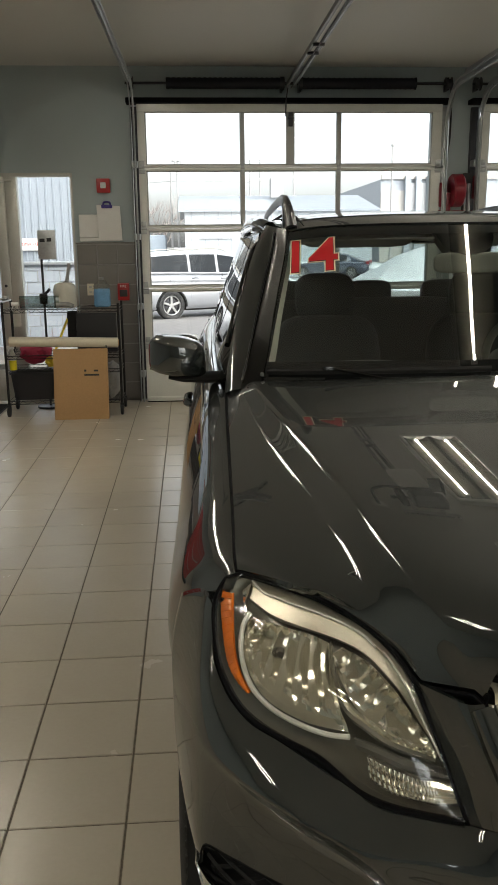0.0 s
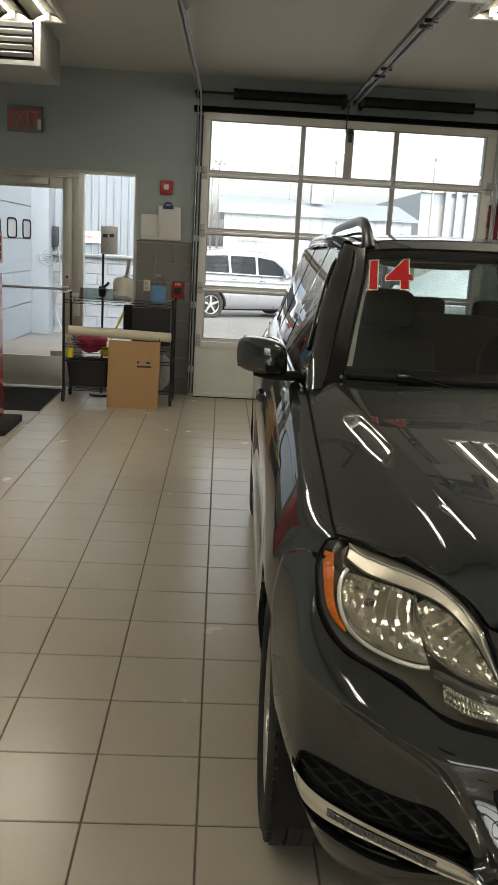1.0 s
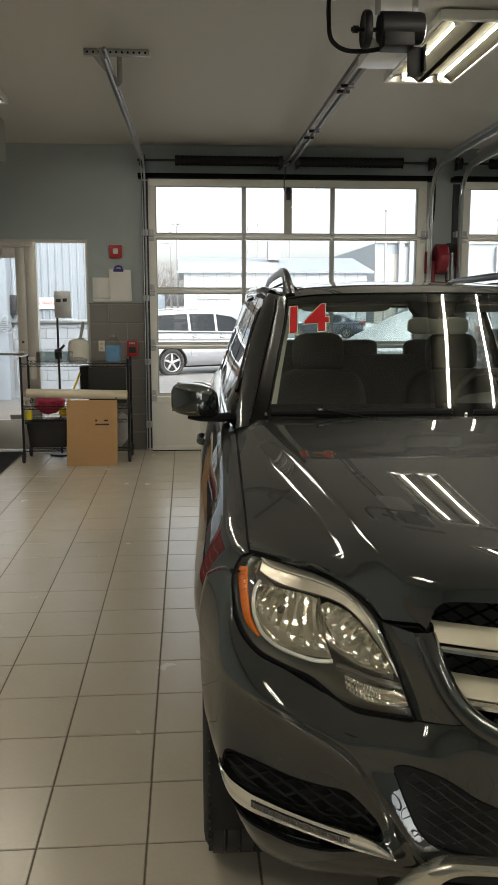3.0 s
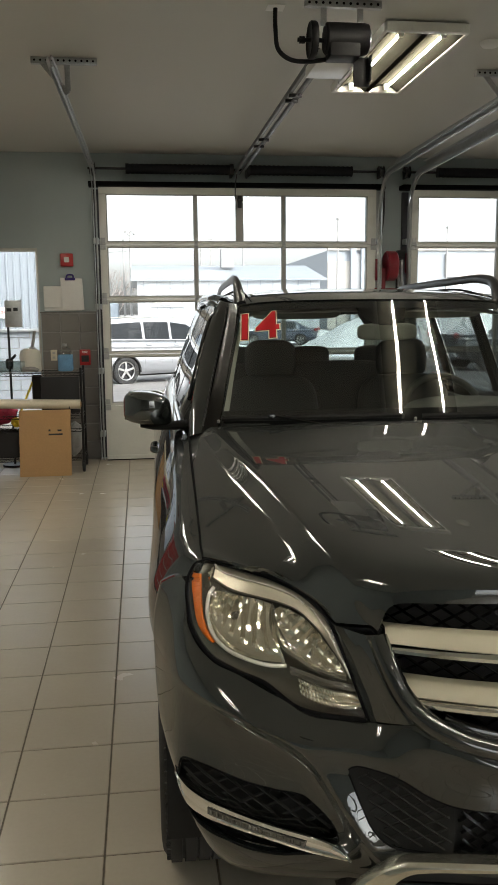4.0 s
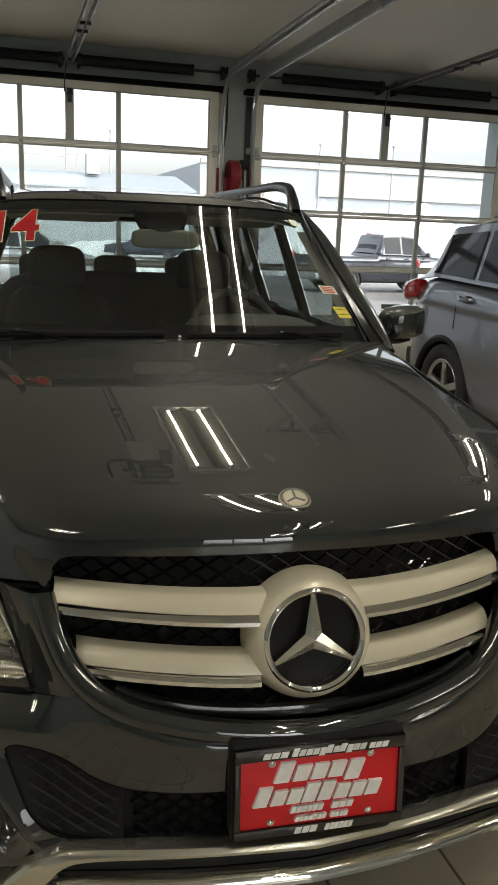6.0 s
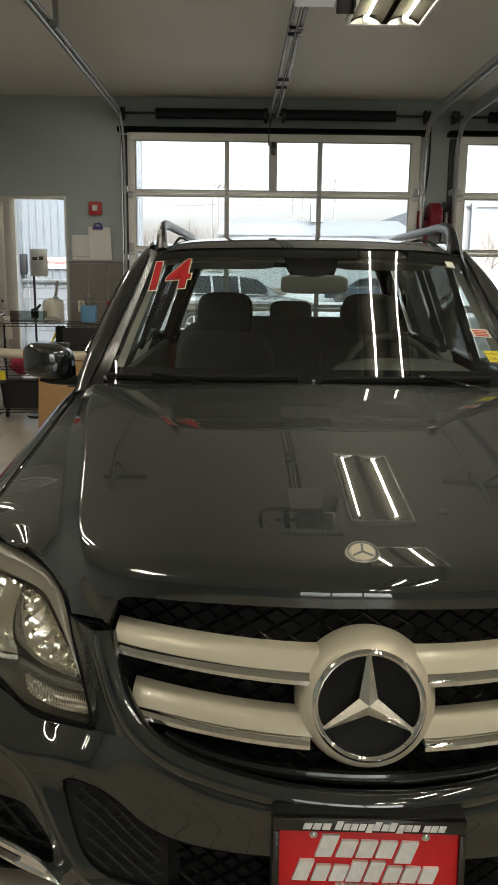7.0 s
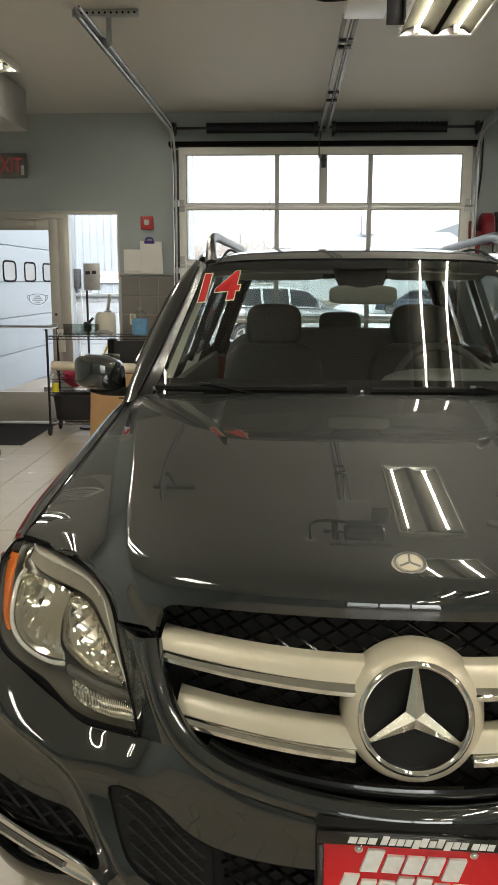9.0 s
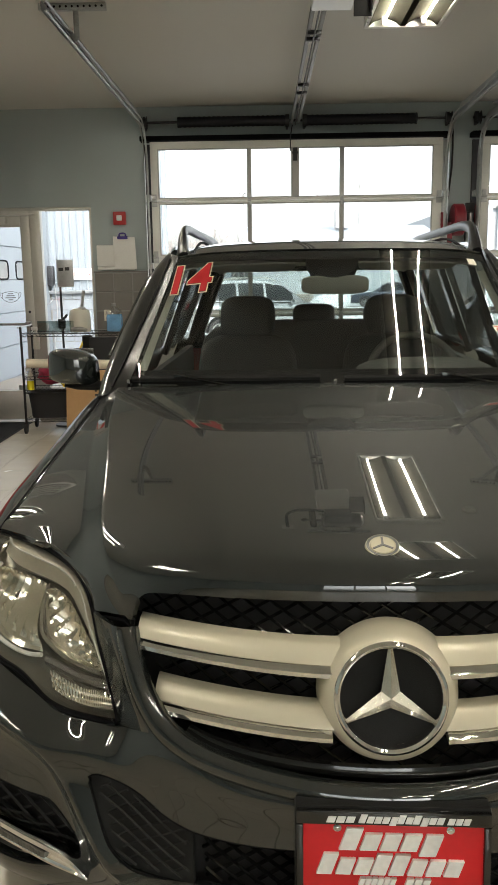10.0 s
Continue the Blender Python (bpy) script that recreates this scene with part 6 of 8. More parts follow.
for s in (-1, 1):
    bm = B()
    rows = []
    for v in np.linspace(0, 1, 18):
        rows.append(flip([lamp_pt(u, v, 0.006 + 0.085 * (math.sin(math.pi * v) ** 0.35) * (math.sin(math.pi * u) ** 0.4)) for u in np.linspace(0, 1, 40)], s))
    sheet(bm, rows)
    hlamp = part("headlight", bm, "lamp_grey", car, "large clear headlight with chrome reflectors")
    bm = B()
    sheet(bm, [flip([lamp_pt(u, v, 0.0) for u in np.linspace(0, 1, 44)], s) for v in np.linspace(0, 1, 22)])
    o = part("lens", bm, "lens", hlamp, "clear headlight lens")
    o.visible_shadow = False
    bm = B()
    tube(bm, flip([lamp_pt(u, 0.0, 0.003) for u in np.linspace(0, 1, 40)], s), 0.0045, 6)
    tube(bm, flip([lamp_pt(u, 1.0, 0.003) for u in np.linspace(0, 1, 40)], s), 0.0055, 6)
    tube(bm, flip([lamp_pt(0, v, 0.003) for v in np.linspace(0, 1, 8)], s), 0.0045, 6)
    part("gasket", bm, "seal", hlamp)
    bm = B()
    sheet(bm, [flip(r, s) for r in lamp_band(*AMBER, lip(0.013))], 0.004, (0, -1, 0))
    sm = part("side_marker", bm, "amber", hlamp, "amber side marker")
    bm = B()
    for p, q in zip(spline(AMBER[0], 16)[1:-1], spline(AMBER[1], 16)[1:-1]):
        tube(bm, flip([lamp_pt(*(p * (1 - e) + q * e), 0.0105) for e in (0.1, 0.5, 0.9)], s), 0.0012, 5)
    part("marker_rib", bm, "amber", sm)
    bm = B()
    sheet(bm, [flip(r, s) for r in lamp_band(*BROW, ((0.0, 0.024), (0.06, 0.014), (0.30, 0.013), (0.36, 0.018), (0.45, 0.020), (0.9, 0.026), (1.0, 0.036)), 40)], 0.003, (0, -1, 0))
    part("eyebrow", bm, "lamp_brow", hlamp)
    bm = B()
    tube(bm, flip([lamp_pt(u, v, 0.011) for u, v in spline([(0.06, 0.17), (0.12, 0.25), (0.19, 0.19), (0.30, 0.11), (0.44, 0.07), (0.475, 0.075)], 40)], s), 0.0026, 6)
    tube(bm, flip([lamp_pt(u, v, 0.012) for u, v in spline([(0.50, 0.06), (0.62, 0.075), (0.74, 0.065), (0.83, 0.05)], 24)], s), 0.0022, 6)
    part("bright_bead", bm, "light_tube", hlamp)
    bm = B()
    sheet(bm, [flip(r, s) for r in lamp_band([(0.065, 0.22), (0.09, 0.36), (0.12, 0.50)], [(0.085, 0.50), (0.12, 0.56), (0.16, 0.60)], lip(0.020, 0.010), 12)], 0.003, (0, -1, 0))
    part("corner_reflector", bm, "lamp_bowl", hlamp)
    bm = B()
    tube(bm, flip([lamp_pt(u, v, 0.018) for u, v in GUIDE], s), 0.0048, 8, 44)
    part("light_guide", bm, "light_tube", hlamp)
    # two fluted chambers
    for ta, tb, nf, dp in BOWLS:
        n = nf * 4
        ta, tb = spline(ta, n + 1), spline(tb, n + 1)
        bm = B()
        rows = []
        for q in np.linspace(0, 1, 18):
            row = []
            for k in range(n + 1):
                e = k / n
                flute = 0.016 * abs((k % 4) / 2 - 1) * (math.sin(math.pi * min(1, q * 1.2)) ** 0.4 if q < 0.83 else 0.0)
                row.append(lamp_pt(*(ta[k] * (1 - q) + tb[k] * q), 0.026 + dp * math.sin(math.pi * q) ** 0.6 * math.sin(math.pi * e) ** 0.6 - flute))
            rows.append(flip(row, s))
        sheet(bm, rows)
        part("fluted_reflector", bm, "lamp_bowl", hlamp, sharp=12)
        mid = (ta[n // 2] + tb[n // 2]) / 2
        c = lamp_pt(mid[0], mid[1] - 0.03, 0.050)
        aim = Vector((0.12 * s, -0.98, 0.12)).normalized()
        R = Matrix.Translation((c[0] * s, c[1], c[2])) @ Vector((1, 0, 0)).rotation_difference(aim).to_matrix().to_4x4()
        bm = B()
        lathe(bm, [(0.0, 0.004), (0.006, 0.002), (0.008, -0.006), (0.008, -0.024), (0.012, -0.03)], 16, R)
        part("bulb", bm, "lamp_dark", hlamp)
    bm = B()
    sp = spline(SPLIT, 40)
    sheet(bm, [flip([lamp_pt(u + w * 0.006, v + w * 0.022, 0.020 + 0.006 * abs(w)) for u, v in sp], s) for w in (-1, 0, 1)], 0.008, (0, -1, 0))
    part("divider", bm, "lamp_grey", hlamp)
    bm = B()
    sheet(bm, [flip(r, s) for r in lamp_band([(0.63, 0.66), (0.69, 0.54), (0.76, 0.40), (0.83, 0.17), (0.86, 0.06)], [(0.66, 0.72), (0.72, 0.60), (0.79, 0.46), (0.85, 0.26), (0.885, 0.08)], lip(0.020))], 0.006, (0, -1, 0))
    part("lower_bezel", bm, "lamp_dark", hlamp)
    bm = B()
    sheet(bm, [flip(r, s) for r in lamp_band(*SIGNAL, lip(0.018))], 0.006, (0, -1, 0))
    part("turn_signal", bm, "lamp_bowl", hlamp, "ribbed clear turn signal")
    bm = B()
    for p, q in zip(spline(SIGNAL[0], 24), spline(SIGNAL[1], 24)):
        tube(bm, flip([lamp_pt(*(p * (1 - f) + q * f), 0.014 - 0.003 * (j % 2)) for j, f in enumerate((0.05, 0.2, 0.35, 0.5, 0.65, 0.8, 0.95))], s), 0.0024, 5)
    part("rib", bm, "lamp_bowl", hlamp)

# ---- sides: fender, doors, quarter, with wheel arches
TOPX = [(0.47, 0.857, 0.988), (0.66, 0.854, 1.006), (0.82, 0.852, 1.032), (1.2, 0.851, 1.081), (1.6, 0.849, 1.134), (2.0, 0.862, 1.150), (2.6, 0.868, 1.160), (3.4, 0.864, 1.172), (4.0, 0.850, 1.180), (4.5, 0.825, 1.185)]
tx = spline([(y, x, z) for y, x, z in TOPX], 200)
WHEELS = (0.815, 3.70)


def side_pt(y, f):
    """The flank of the car: y along it, f from its upper edge (0) to the sill (1)."""
    xt, zt = float(np.interp(y, tx[:, 0], tx[:, 1])), float(np.interp(y, tx[:, 0], tx[:, 2]))
    t = f * (zt - 0.27)
    z = zt - t
    full = 0.986 - 0.057 * max(0, (0.75 - y) / 0.3) ** 1.5 - 0.05 * max(0, (y - 3.9) / 0.6) ** 2
    for wy in WHEELS:
        full += 0.012 * math.exp(-((y - wy) / 0.34) ** 2)
    soft = float(np.interp(y, (0.47, 0.64), (0.30, 0.22)))
    bend = math.sqrt(1 - (1 - min(1.0, t / 0.035)) ** 2)
    lean = 1 - (1 - min(1.0, t / soft)) ** 1.5
    sharp = float(np.interp(y, (0.47, 0.60), (0.10, 0.30)))
    x = xt + (full - xt) * (sharp * bend + (1 - sharp) * lean)
    if z < 0.46:
        x -= 0.35 * (0.46 - z) ** 1.5
    x -= 0.018 * math.exp(-((z - 0.62) / 0.10) ** 2) * (1 if 1.4 < y < 3.2 else 0.15)
    return (x, y, z)


arches = [[(wy + 0.405 * math.cos(a), 0.365 + 0.405 * math.sin(a)) for a in np.linspace(0, 2 * math.pi, 60)[:-1]] for wy in WHEELS]
for s in (-1, 1):
    for name, ya, yb in (("fender", 0.472, 1.640), ("front_door", 1.646, 2.640), ("rear_door", 2.646, 3.420), ("rear_quarter", 3.426, 4.46)):
        n = max(24, int((yb - ya) / 0.02))
        g = np.array([[side_pt(y, f) for y in np.linspace(ya, yb, n)] for f in np.linspace(0, 1, 46) ** 1.25])
        if name == "fender":
            # the corner of the bumper takes the low front end of the fender
            g = np.array([[side_pt(ya + (yb - ya) * k / (n - 1), f * 1.0) for k in range(n)] for f in np.linspace(0, 1, 46) ** 1.25])
            holes = [[(0.40, 1.05), (0.497, 1.05), (0.497, 0.986), (0.484, 0.962), (0.474, 0.947), (0.53, 0.926), (0.585, 0.904), (0.585, 0.80)] + [(WHEELS[0] + 0.405 * math.cos(a), 0.365 + 0.405 * math.sin(a)) for a in np.linspace(radians(125), radians(-14), 40)] + [(1.25, 0.2), (0.40, 0.2)]]
        elif name == "rear_quarter":
            holes = [arches[1]]
        elif name == "rear_door":
            holes = [[(WHEELS[1] + 0.43 * math.cos(a), 0.365 + 0.43 * math.sin(a)) for a in np.linspace(0, 2 * math.pi, 60)[:-1]]]
        else:
            holes = []
        bm = cut_skin(g, holes, (1, 2), 0.02, (-1, 0, 0))
        for v in bm.verts:
            v.co.x *= s
        p = part(name, bm, "paint", car, sharp=55)
        if "door" in name:
            yh = yb - 0.20
            hx = side_pt(yh, 0.20)
            bm = B()
            tube(bm, flip([(hx[0] - 0.01, yh - 0.09, hx[2]), (hx[0] + 0.012, yh - 0.07, hx[2]), (hx[0] + 0.016, yh, hx[2]), (hx[0] + 0.012, yh + 0.07, hx[2]), (hx[0] - 0.01, yh + 0.09, hx[2])], s), 0.011, 8, 24, flat=1.5)
            part("door_handle", bm, "paint", p)
    # sill and wheel-arch trim
    bm = B()
    sheet(bm, loft([flip([(0.93, 1.22, 0.30), (0.935, 2.2, 0.30), (0.93, 3.32, 0.30)], s), flip([(0.955, 1.22, 0.25), (0.96, 2.2, 0.25), (0.955, 3.32, 0.25)], s), flip([(0.90, 1.22, 0.20), (0.90, 2.2, 0.20), (0.90, 3.32, 0.20)], s)], 20, 8), 0.02, (s, 0, 0))
    part("sill", bm, "black_plastic", car)
    bm = B()
    sheet(bm, loft([flip([(0.93, 1.34, 0.305), (0.93, 2.3, 0.305), (0.93, 3.2, 0.305)], s), flip([(0.968, 1.34, 0.300), (0.972, 2.3, 0.300), (0.968, 3.2, 0.300)], s), flip([(0.974, 1.34, 0.275), (0.978, 2.3, 0.275), (0.974, 3.2, 0.275)], s)], 24, 6), 0.025, (s, 0, 1))
    part("running_board", bm, "alum", car)

# ---- wheels
def wheel(y, s):
    C = Matrix.Translation((s * 0.856, y, 0.357)) @ pose(0, 0, 0, 0, 0, 0 if s > 0 else 180)
    bm = B()
    lathe(bm, [(0.06, 0.03), (0.17, 0.03), (0.17, 0.005), (0.06, 0.005)], 48, C)
    w = part("wheel", bm, "brake_disc", car, "alloy wheel with a black tyre")
    bm = B()
    prof = [(0.245, 0.085), (0.262, 0.108), (0.296, 0.119), (0.320, 0.115), (0.338, 0.104), (0.347, 0.094)]
    for k in range(5):
        a = 0.078 - k * 0.039
        prof += [(0.356, a + 0.015), (0.356, a - 0.015), (0.347, a - 0.017), (0.347, a - 0.022)]
    prof = prof[:-2] + [(0.347, -0.094), (0.338, -0.104), (0.320, -0.115), (0.296, -0.119), (0.262, -0.108), (0.245, -0.085)]
    lathe(bm, prof, 72, C)
    for k in range(72):
        a = 2 * math.pi * k / 72
        for xx in (0.088, -0.088):
            box(bm, xx - 0.018, xx + 0.018, -0.008, 0.008, 0.336, 0.3490, 0.002, m=C @ pose(0, 0, 0, math.degrees(a), 0, 0), seg=1)
    part("tyre", bm, "rubber", w)
    bm = B()
    lathe(bm, [(0.245, 0.09), (0.25, 0.098), (0.243, 0.104), (0.232, 0.098), (0.225, 0.07), (0.22, -0.05), (0.235, -0.09), (0.245, -0.09)], 64, C)
    rim = part("rim", bm, "alloy", w)
    for k in range(5):
        a = 2 * math.pi * k / 5
        for da in (-0.13, 0.13):
            bm = B()
            sec = []
            for r, x, hw in ((0.045, 0.062, 0.022), (0.09, 0.074, 0.016), (0.15, 0.086, 0.014), (0.21, 0.094, 0.016), (0.236, 0.096, 0.022)):
                aa = a + da * (r / 0.2)
                c, sn = math.cos(aa), math.sin(aa)
                sec.append([(x - 0.012, r * c - hw * sn * -1, r * sn - hw * c), (x, r * c + hw * 0.7 * sn, r * sn - hw * 0.7 * c), (x, r * c - hw * 0.7 * sn, r * sn + hw * 0.7 * c), (x - 0.012, r * c - hw * sn, r * sn + hw * c)])
            sheet(bm, sec, 0.02, (1, 0, 0))
            bmesh.ops.transform(bm, matrix=C, verts=bm.verts)
            part("spoke", bm, "alloy", w)
    bm = B()
    lathe(bm, [(0.0, 0.078), (0.03, 0.078), (0.036, 0.07), (0.06, 0.062), (0.06, 0.02)], 32, C)
    part("hub_cap", bm, "alloy", w)


for s in (-1, 1):
    for y in WHEELS:
        wheel(y, s)
        bm = B()
        rows = [[(s * x, y + 0.40 * math.cos(a), 0.365 + 0.40 * math.sin(a)) for a in np.linspace(radians(-15), radians(195), 30)] for x in (0.955, 0.55)]
        sheet(bm, rows, 0.004)
        part("wheel_liner", bm, "black_plastic", car)
bm = B()
box(bm, -0.86, 0.86, 1.28, 3.28, 0.24, 0.36, 0.03)
box(bm, -0.56, 0.56, 0.12, 4.35, 0.26, 0.50, 0.03)
box(bm, -0.70, 0.70, 1.28, 1.45, 0.36, 1.02, 0.02)
box(bm, -0.54, 0.54, 0.24, 0.30, 0.3, 0.94, 0.02)
part("underbody", bm, "paint_in", car)

# ---- glasshouse
WS = [
    [(0, 1.405, 1.204), (0.36, 1.417, 1.203), (0.60, 1.477, 1.199), (0.736, 1.562, 1.190)],
    [(0, 1.594, 1.358), (0.345, 1.606, 1.357), (0.57, 1.662, 1.350), (0.690, 1.735, 1.342)],
    [(0, 1.791, 1.512), (0.33, 1.802, 1.510), (0.545, 1.850, 1.503), (0.645, 1.908, 1.493)],
    [(0, 1.994, 1.664), (0.32, 2.003, 1.662), (0.52, 2.037, 1.654), (0.601, 2.070, 1.643)],
]
ws = loft([whole(r) for r in WS], 61, 34)
bm = B()
sheet(bm, ws)
wsob = part("windshield", bm, "windshield", car, "clear curved windshield")
wsob.visible_shadow = False


def ws_frame(x, z):
    """A place on the windshield, its axes across and up the glass."""
    d = (ws[..., 0] - x) ** 2 + (ws[..., 2] - z) ** 2
    j, i = np.unravel_index(np.argmin(d), d.shape)
    j, i = min(max(j, 1), ws.shape[0] - 2), min(max(i, 1), ws.shape[1] - 2)
    a = Vector(ws[j, i + 1] - ws[j, i - 1]).normalized()
    b = Vector(ws[j + 1, i] - ws[j - 1, i]).normalized()
    n = a.cross(b).normalized()
    b = n.cross(a)
    p = Vector(ws[j, i]) + a * (x - ws[j, i, 0]) + b * ((z - ws[j, i, 2]) / max(b.z, 0.2))
    return Matrix(((a.x, b.x, n.x, p.x), (a.y, b.y, n.y, p.y), (a.z, b.z, n.z, p.z), (0, 0, 0, 1)))


# black border of the glass
bm = B()
sheet(bm, [ws[k] + (0, 0.004, -0.004) for k in range(5)], 0.001, (0, 1, 0))
part("glass_border", bm, "seal", car)
bm = B()
sheet(bm, [ws[k] + (0, 0.004, -0.004) for k in (-1, -2, -3)], 0.001, (0, 1, 0))
part("glass_border", bm, "seal", car)

ROOF = [
    [(0, 2.005, 1.672), (0.30, 2.021, 1.670), (0.515, 2.055, 1.662), (0.610, 2.092, 1.650)],
    [(0, 2.16, 1.704), (0.31, 2.17, 1.700), (0.525, 2.20, 1.688), (0.622, 2.24, 1.668)],
    [(0, 2.6, 1.735), (0.31, 2.6, 1.730), (0.53, 2.62, 1.712), (0.642, 2.64, 1.680)],
    [(0, 3.1, 1.745), (0.31, 3.1, 1.740), (0.54, 3.1, 1.722), (0.652, 3.1, 1.690)],
    [(0, 3.8, 1.725), (0.31, 3.8, 1.720), (0.53, 3.8, 1.702), (0.630, 3.8, 1.672)],
    [(0, 4.28, 1.680), (0.31, 4.27, 1.676), (0.53, 4.24, 1.660), (0.615, 4.20, 1.640)],
]
roof = loft([whole(r) for r in ROOF], 61, 50)
bm = B()
sheet(bm, roof, 0.02, (0, 0, 1))
rf = part("roof", bm, "paint", car, sharp=50)
for s in (-1, 1):
    bm = B()
    tube(bm, flip([(0.545, 2.10, 1.662), (0.552, 2.5, 1.719), (0.56, 3.2, 1.722), (0.555, 4.1, 1.688)], s), 0.006, 6, 30)
    part("roof_seam", bm, "seal", rf)
bm = B()
sheet(bm, roof * (0.97, 1, 1) + (0, 0.0, -0.05), 0.006, (0, 0, 1))
part("headliner", bm, "headliner", car)
for s in (-1, 1):
    # roof rail, its backlit darkness put into the colour
    bm = B()
    tube(bm, flip([(0.592, 2.135, 1.652), (0.594, 2.17, 1.702), (0.597, 2.225, 1.745), (0.598, 2.36, 1.768), (0.592, 2.8, 1.770), (0.582, 3.2, 1.766), (0.570, 3.70, 1.748), (0.565, 3.90, 1.70), (0.563, 3.95, 1.66)], s), np.interp(np.arange(70), [0, 3, 9, 20, 60, 69], [0.024, 0.022, 0.016, 0.0125, 0.0125, 0.017]), 10, 70, flat=1.6)
    part("roof_rail", bm, "rail_grey", car, "roof rail coloured dark grey as if backlit")
    # A-pillar: painted outer face and black inner strip
    outer = [(0.848, 1.58, 1.150), (0.836, 1.66, 1.226), (0.806, 1.809, 1.341), (0.762, 1.985, 1.478), (0.722, 2.125, 1.584), (0.672, 2.30, 1.672)]
    edge = [(0.795, 1.555, 1.166), (0.774, 1.640, 1.228), (0.738, 1.809, 1.349), (0.703, 1.948, 1.456), (0.667, 2.092, 1.575), (0.638, 2.20, 1.660)]
    inner = [(0.742, 1.540, 1.172), (0.720, 1.608, 1.232), (0.686, 1.752, 1.359), (0.656, 1.872, 1.461), (0.622, 2.006, 1.580), (0.610, 2.10, 1.654)]
    rows = []
    for o, e, i in zip(outer, edge, inner):
        o, e, i = np.array(o), np.array(e), np.array(i)
        rows.append([o, o * 0.5 + e * 0.5 + (0.008, -0.010, 0.005), e + (0.003, -0.007, 0.004), e * 0.5 + i * 0.5 + (0.001, -0.005, 0.003), i + (0, -0.003, 0.002)])
    g = loft([flip(r, s) for r in rows], 25, 40)
    bm = B()
    sheet(bm, g[:, :13], 0.02, (s, -0.3, 0))
    ap = part("a_pillar", bm, "paint", car, sharp=60)
    bm = B()
    sheet(bm, g[:, 12:] + (0, -0.001, 0), 0.02, (s, -0.3, 0))
    part("pillar_trim", bm, "pillar_black", ap)
    bm = B()
    tube(bm, [tuple(p + (0, -0.004, 0.003)) for p in g[2:-2, 12]], 0.003, 6)
    part("pillar_bead", bm, "rail_grey", ap)
    bm = B()
    band = np.array(inner)
    sheet(bm, loft([flip([tuple(p + (-0.006 - 0.030 * f, 0.012 + 0.050 * f ** 0.8, -0.002)) for p in band[:5]], s) for f in (0.0, 0.25, 0.6, 1.0)], 30, 8), 0.01, (0, -1, 0))
    part("inner_trim", bm, "trim_beige", car)
    # cant rail over the side glass
    cr = [(0.648, 2.38, 1.662), (0.672, 2.62, 1.685), (0.685, 3.1, 1.692), (0.677, 3.8, 1.672), (0.645, 4.22, 1.635)]
    bm = B()
    tube(bm, flip(cr, s), 0.028, 10, 50)
    part("cant_rail", bm, "paint", car)
    bm = B()
    tube(bm, flip([(x + 0.022, y, z - 0.022) for x, y, z in [(0.812, 1.78, 1.300), (0.766, 1.96, 1.44), (0.710, 2.16, 1.590)] + cr[:4]], s), 0.010, 8, 60)
    part("window_trim", bm, "gloss_black", car)
    # side glass: four panes
    for ya, yb, mt in ((1.70, 2.66, "side_glass"), (2.72, 3.40, "dark_glass"), (3.47, 4.10, "dark_glass")):
        bm = B()
        rows = []
        for f in np.linspace(0, 1, 8):
            row = []
            for y in np.linspace(ya, yb, 16):
                xt, zt = float(np.interp(y, tx[:, 0], tx[:, 1])), float(np.interp(y, tx[:, 0], tx[:, 2]))
                # the pane ends under the pillar at the front
                ztop = min(1.645, 1.18 + (y - 1.66) * 0.80) if y < 2.4 else 1.655
                zz = zt - 0.01 + (ztop - zt + 0.01) * f
                xx = (xt + 0.012) + (0.682 - xt - 0.012) * max(0, (zz - zt)) / (1.68 - zt)
                row.append((s * xx, y, zz))
            rows.append(row)
        sheet(bm, rows)
        o = part("side_window", bm, mt, car)
        o.visible_shadow = False
    for ya, yb in ((2.655, 2.735), (3.40, 3.48), (4.08, 4.30)):
        bm = B()
        rows = []
        for f in np.linspace(0, 1, 8):
            zt = 1.165
            zz = zt - 0.02 + (1.67 - zt) * f
            xx = 0.874 + (0.686 - 0.874) * f
            rows.append([(s * (xx + 0.004), yy, zz) for yy in (ya, yb)])
        sheet(bm, rows, 0.03, (s, 0, 0))
        part("door_pillar", bm, "gloss_black" if yb < 4 else "paint", car)
    bm = B()
    belt = [(float(np.interp(y, tx[:, 0], tx[:, 1])) + 0.008, y, float(np.interp(y, tx[:, 0], tx[:, 2])) + 0.004) for y in np.linspace(1.66, 4.15, 16)]
    tube(bm, flip(belt, s), 0.010, 8, 40)
    part("belt_trim", bm, "gloss_black", car)
    # mirror
    bm = B()
    rows = []
    for k, (x, hy, hz, cz, cy) in enumerate(((0.872, 0.030, 0.030, 1.185, 1.88), (0.885, 0.055, 0.062, 1.212, 1.875), (0.93, 0.072, 0.072, 1.222, 1.870), (0.99, 0.074, 0.074, 1.224, 1.872), (1.035, 0.066, 0.068, 1.222, 1.885), (1.062, 0.045, 0.050, 1.216, 1.905), (1.068, 0.012, 0.014, 1.210, 1.915))):
        rows.append([(x, cy + hy * math.copysign(abs(math.cos(a)) ** 0.5, math.cos(a)), cz + hz * (0.86 if math.sin(a) > 0 else 0.95) * math.copysign(abs(math.sin(a)) ** 0.42, math.sin(a)) + 0.10 * (x - 0.97)) for a in np.linspace(0, 2 * math.pi, 33)])
    g = np.array([spline([r[i] for r in rows], 26) for i in range(33)]).transpose(1, 0, 2)
    sheet(bm, [flip(r, s) for r in g])
    mir = part("door_mirror", bm, "paint", car)
    shift = 0.035 * s
    mir.location = (shift, 0, 0.014)
    bm = B()
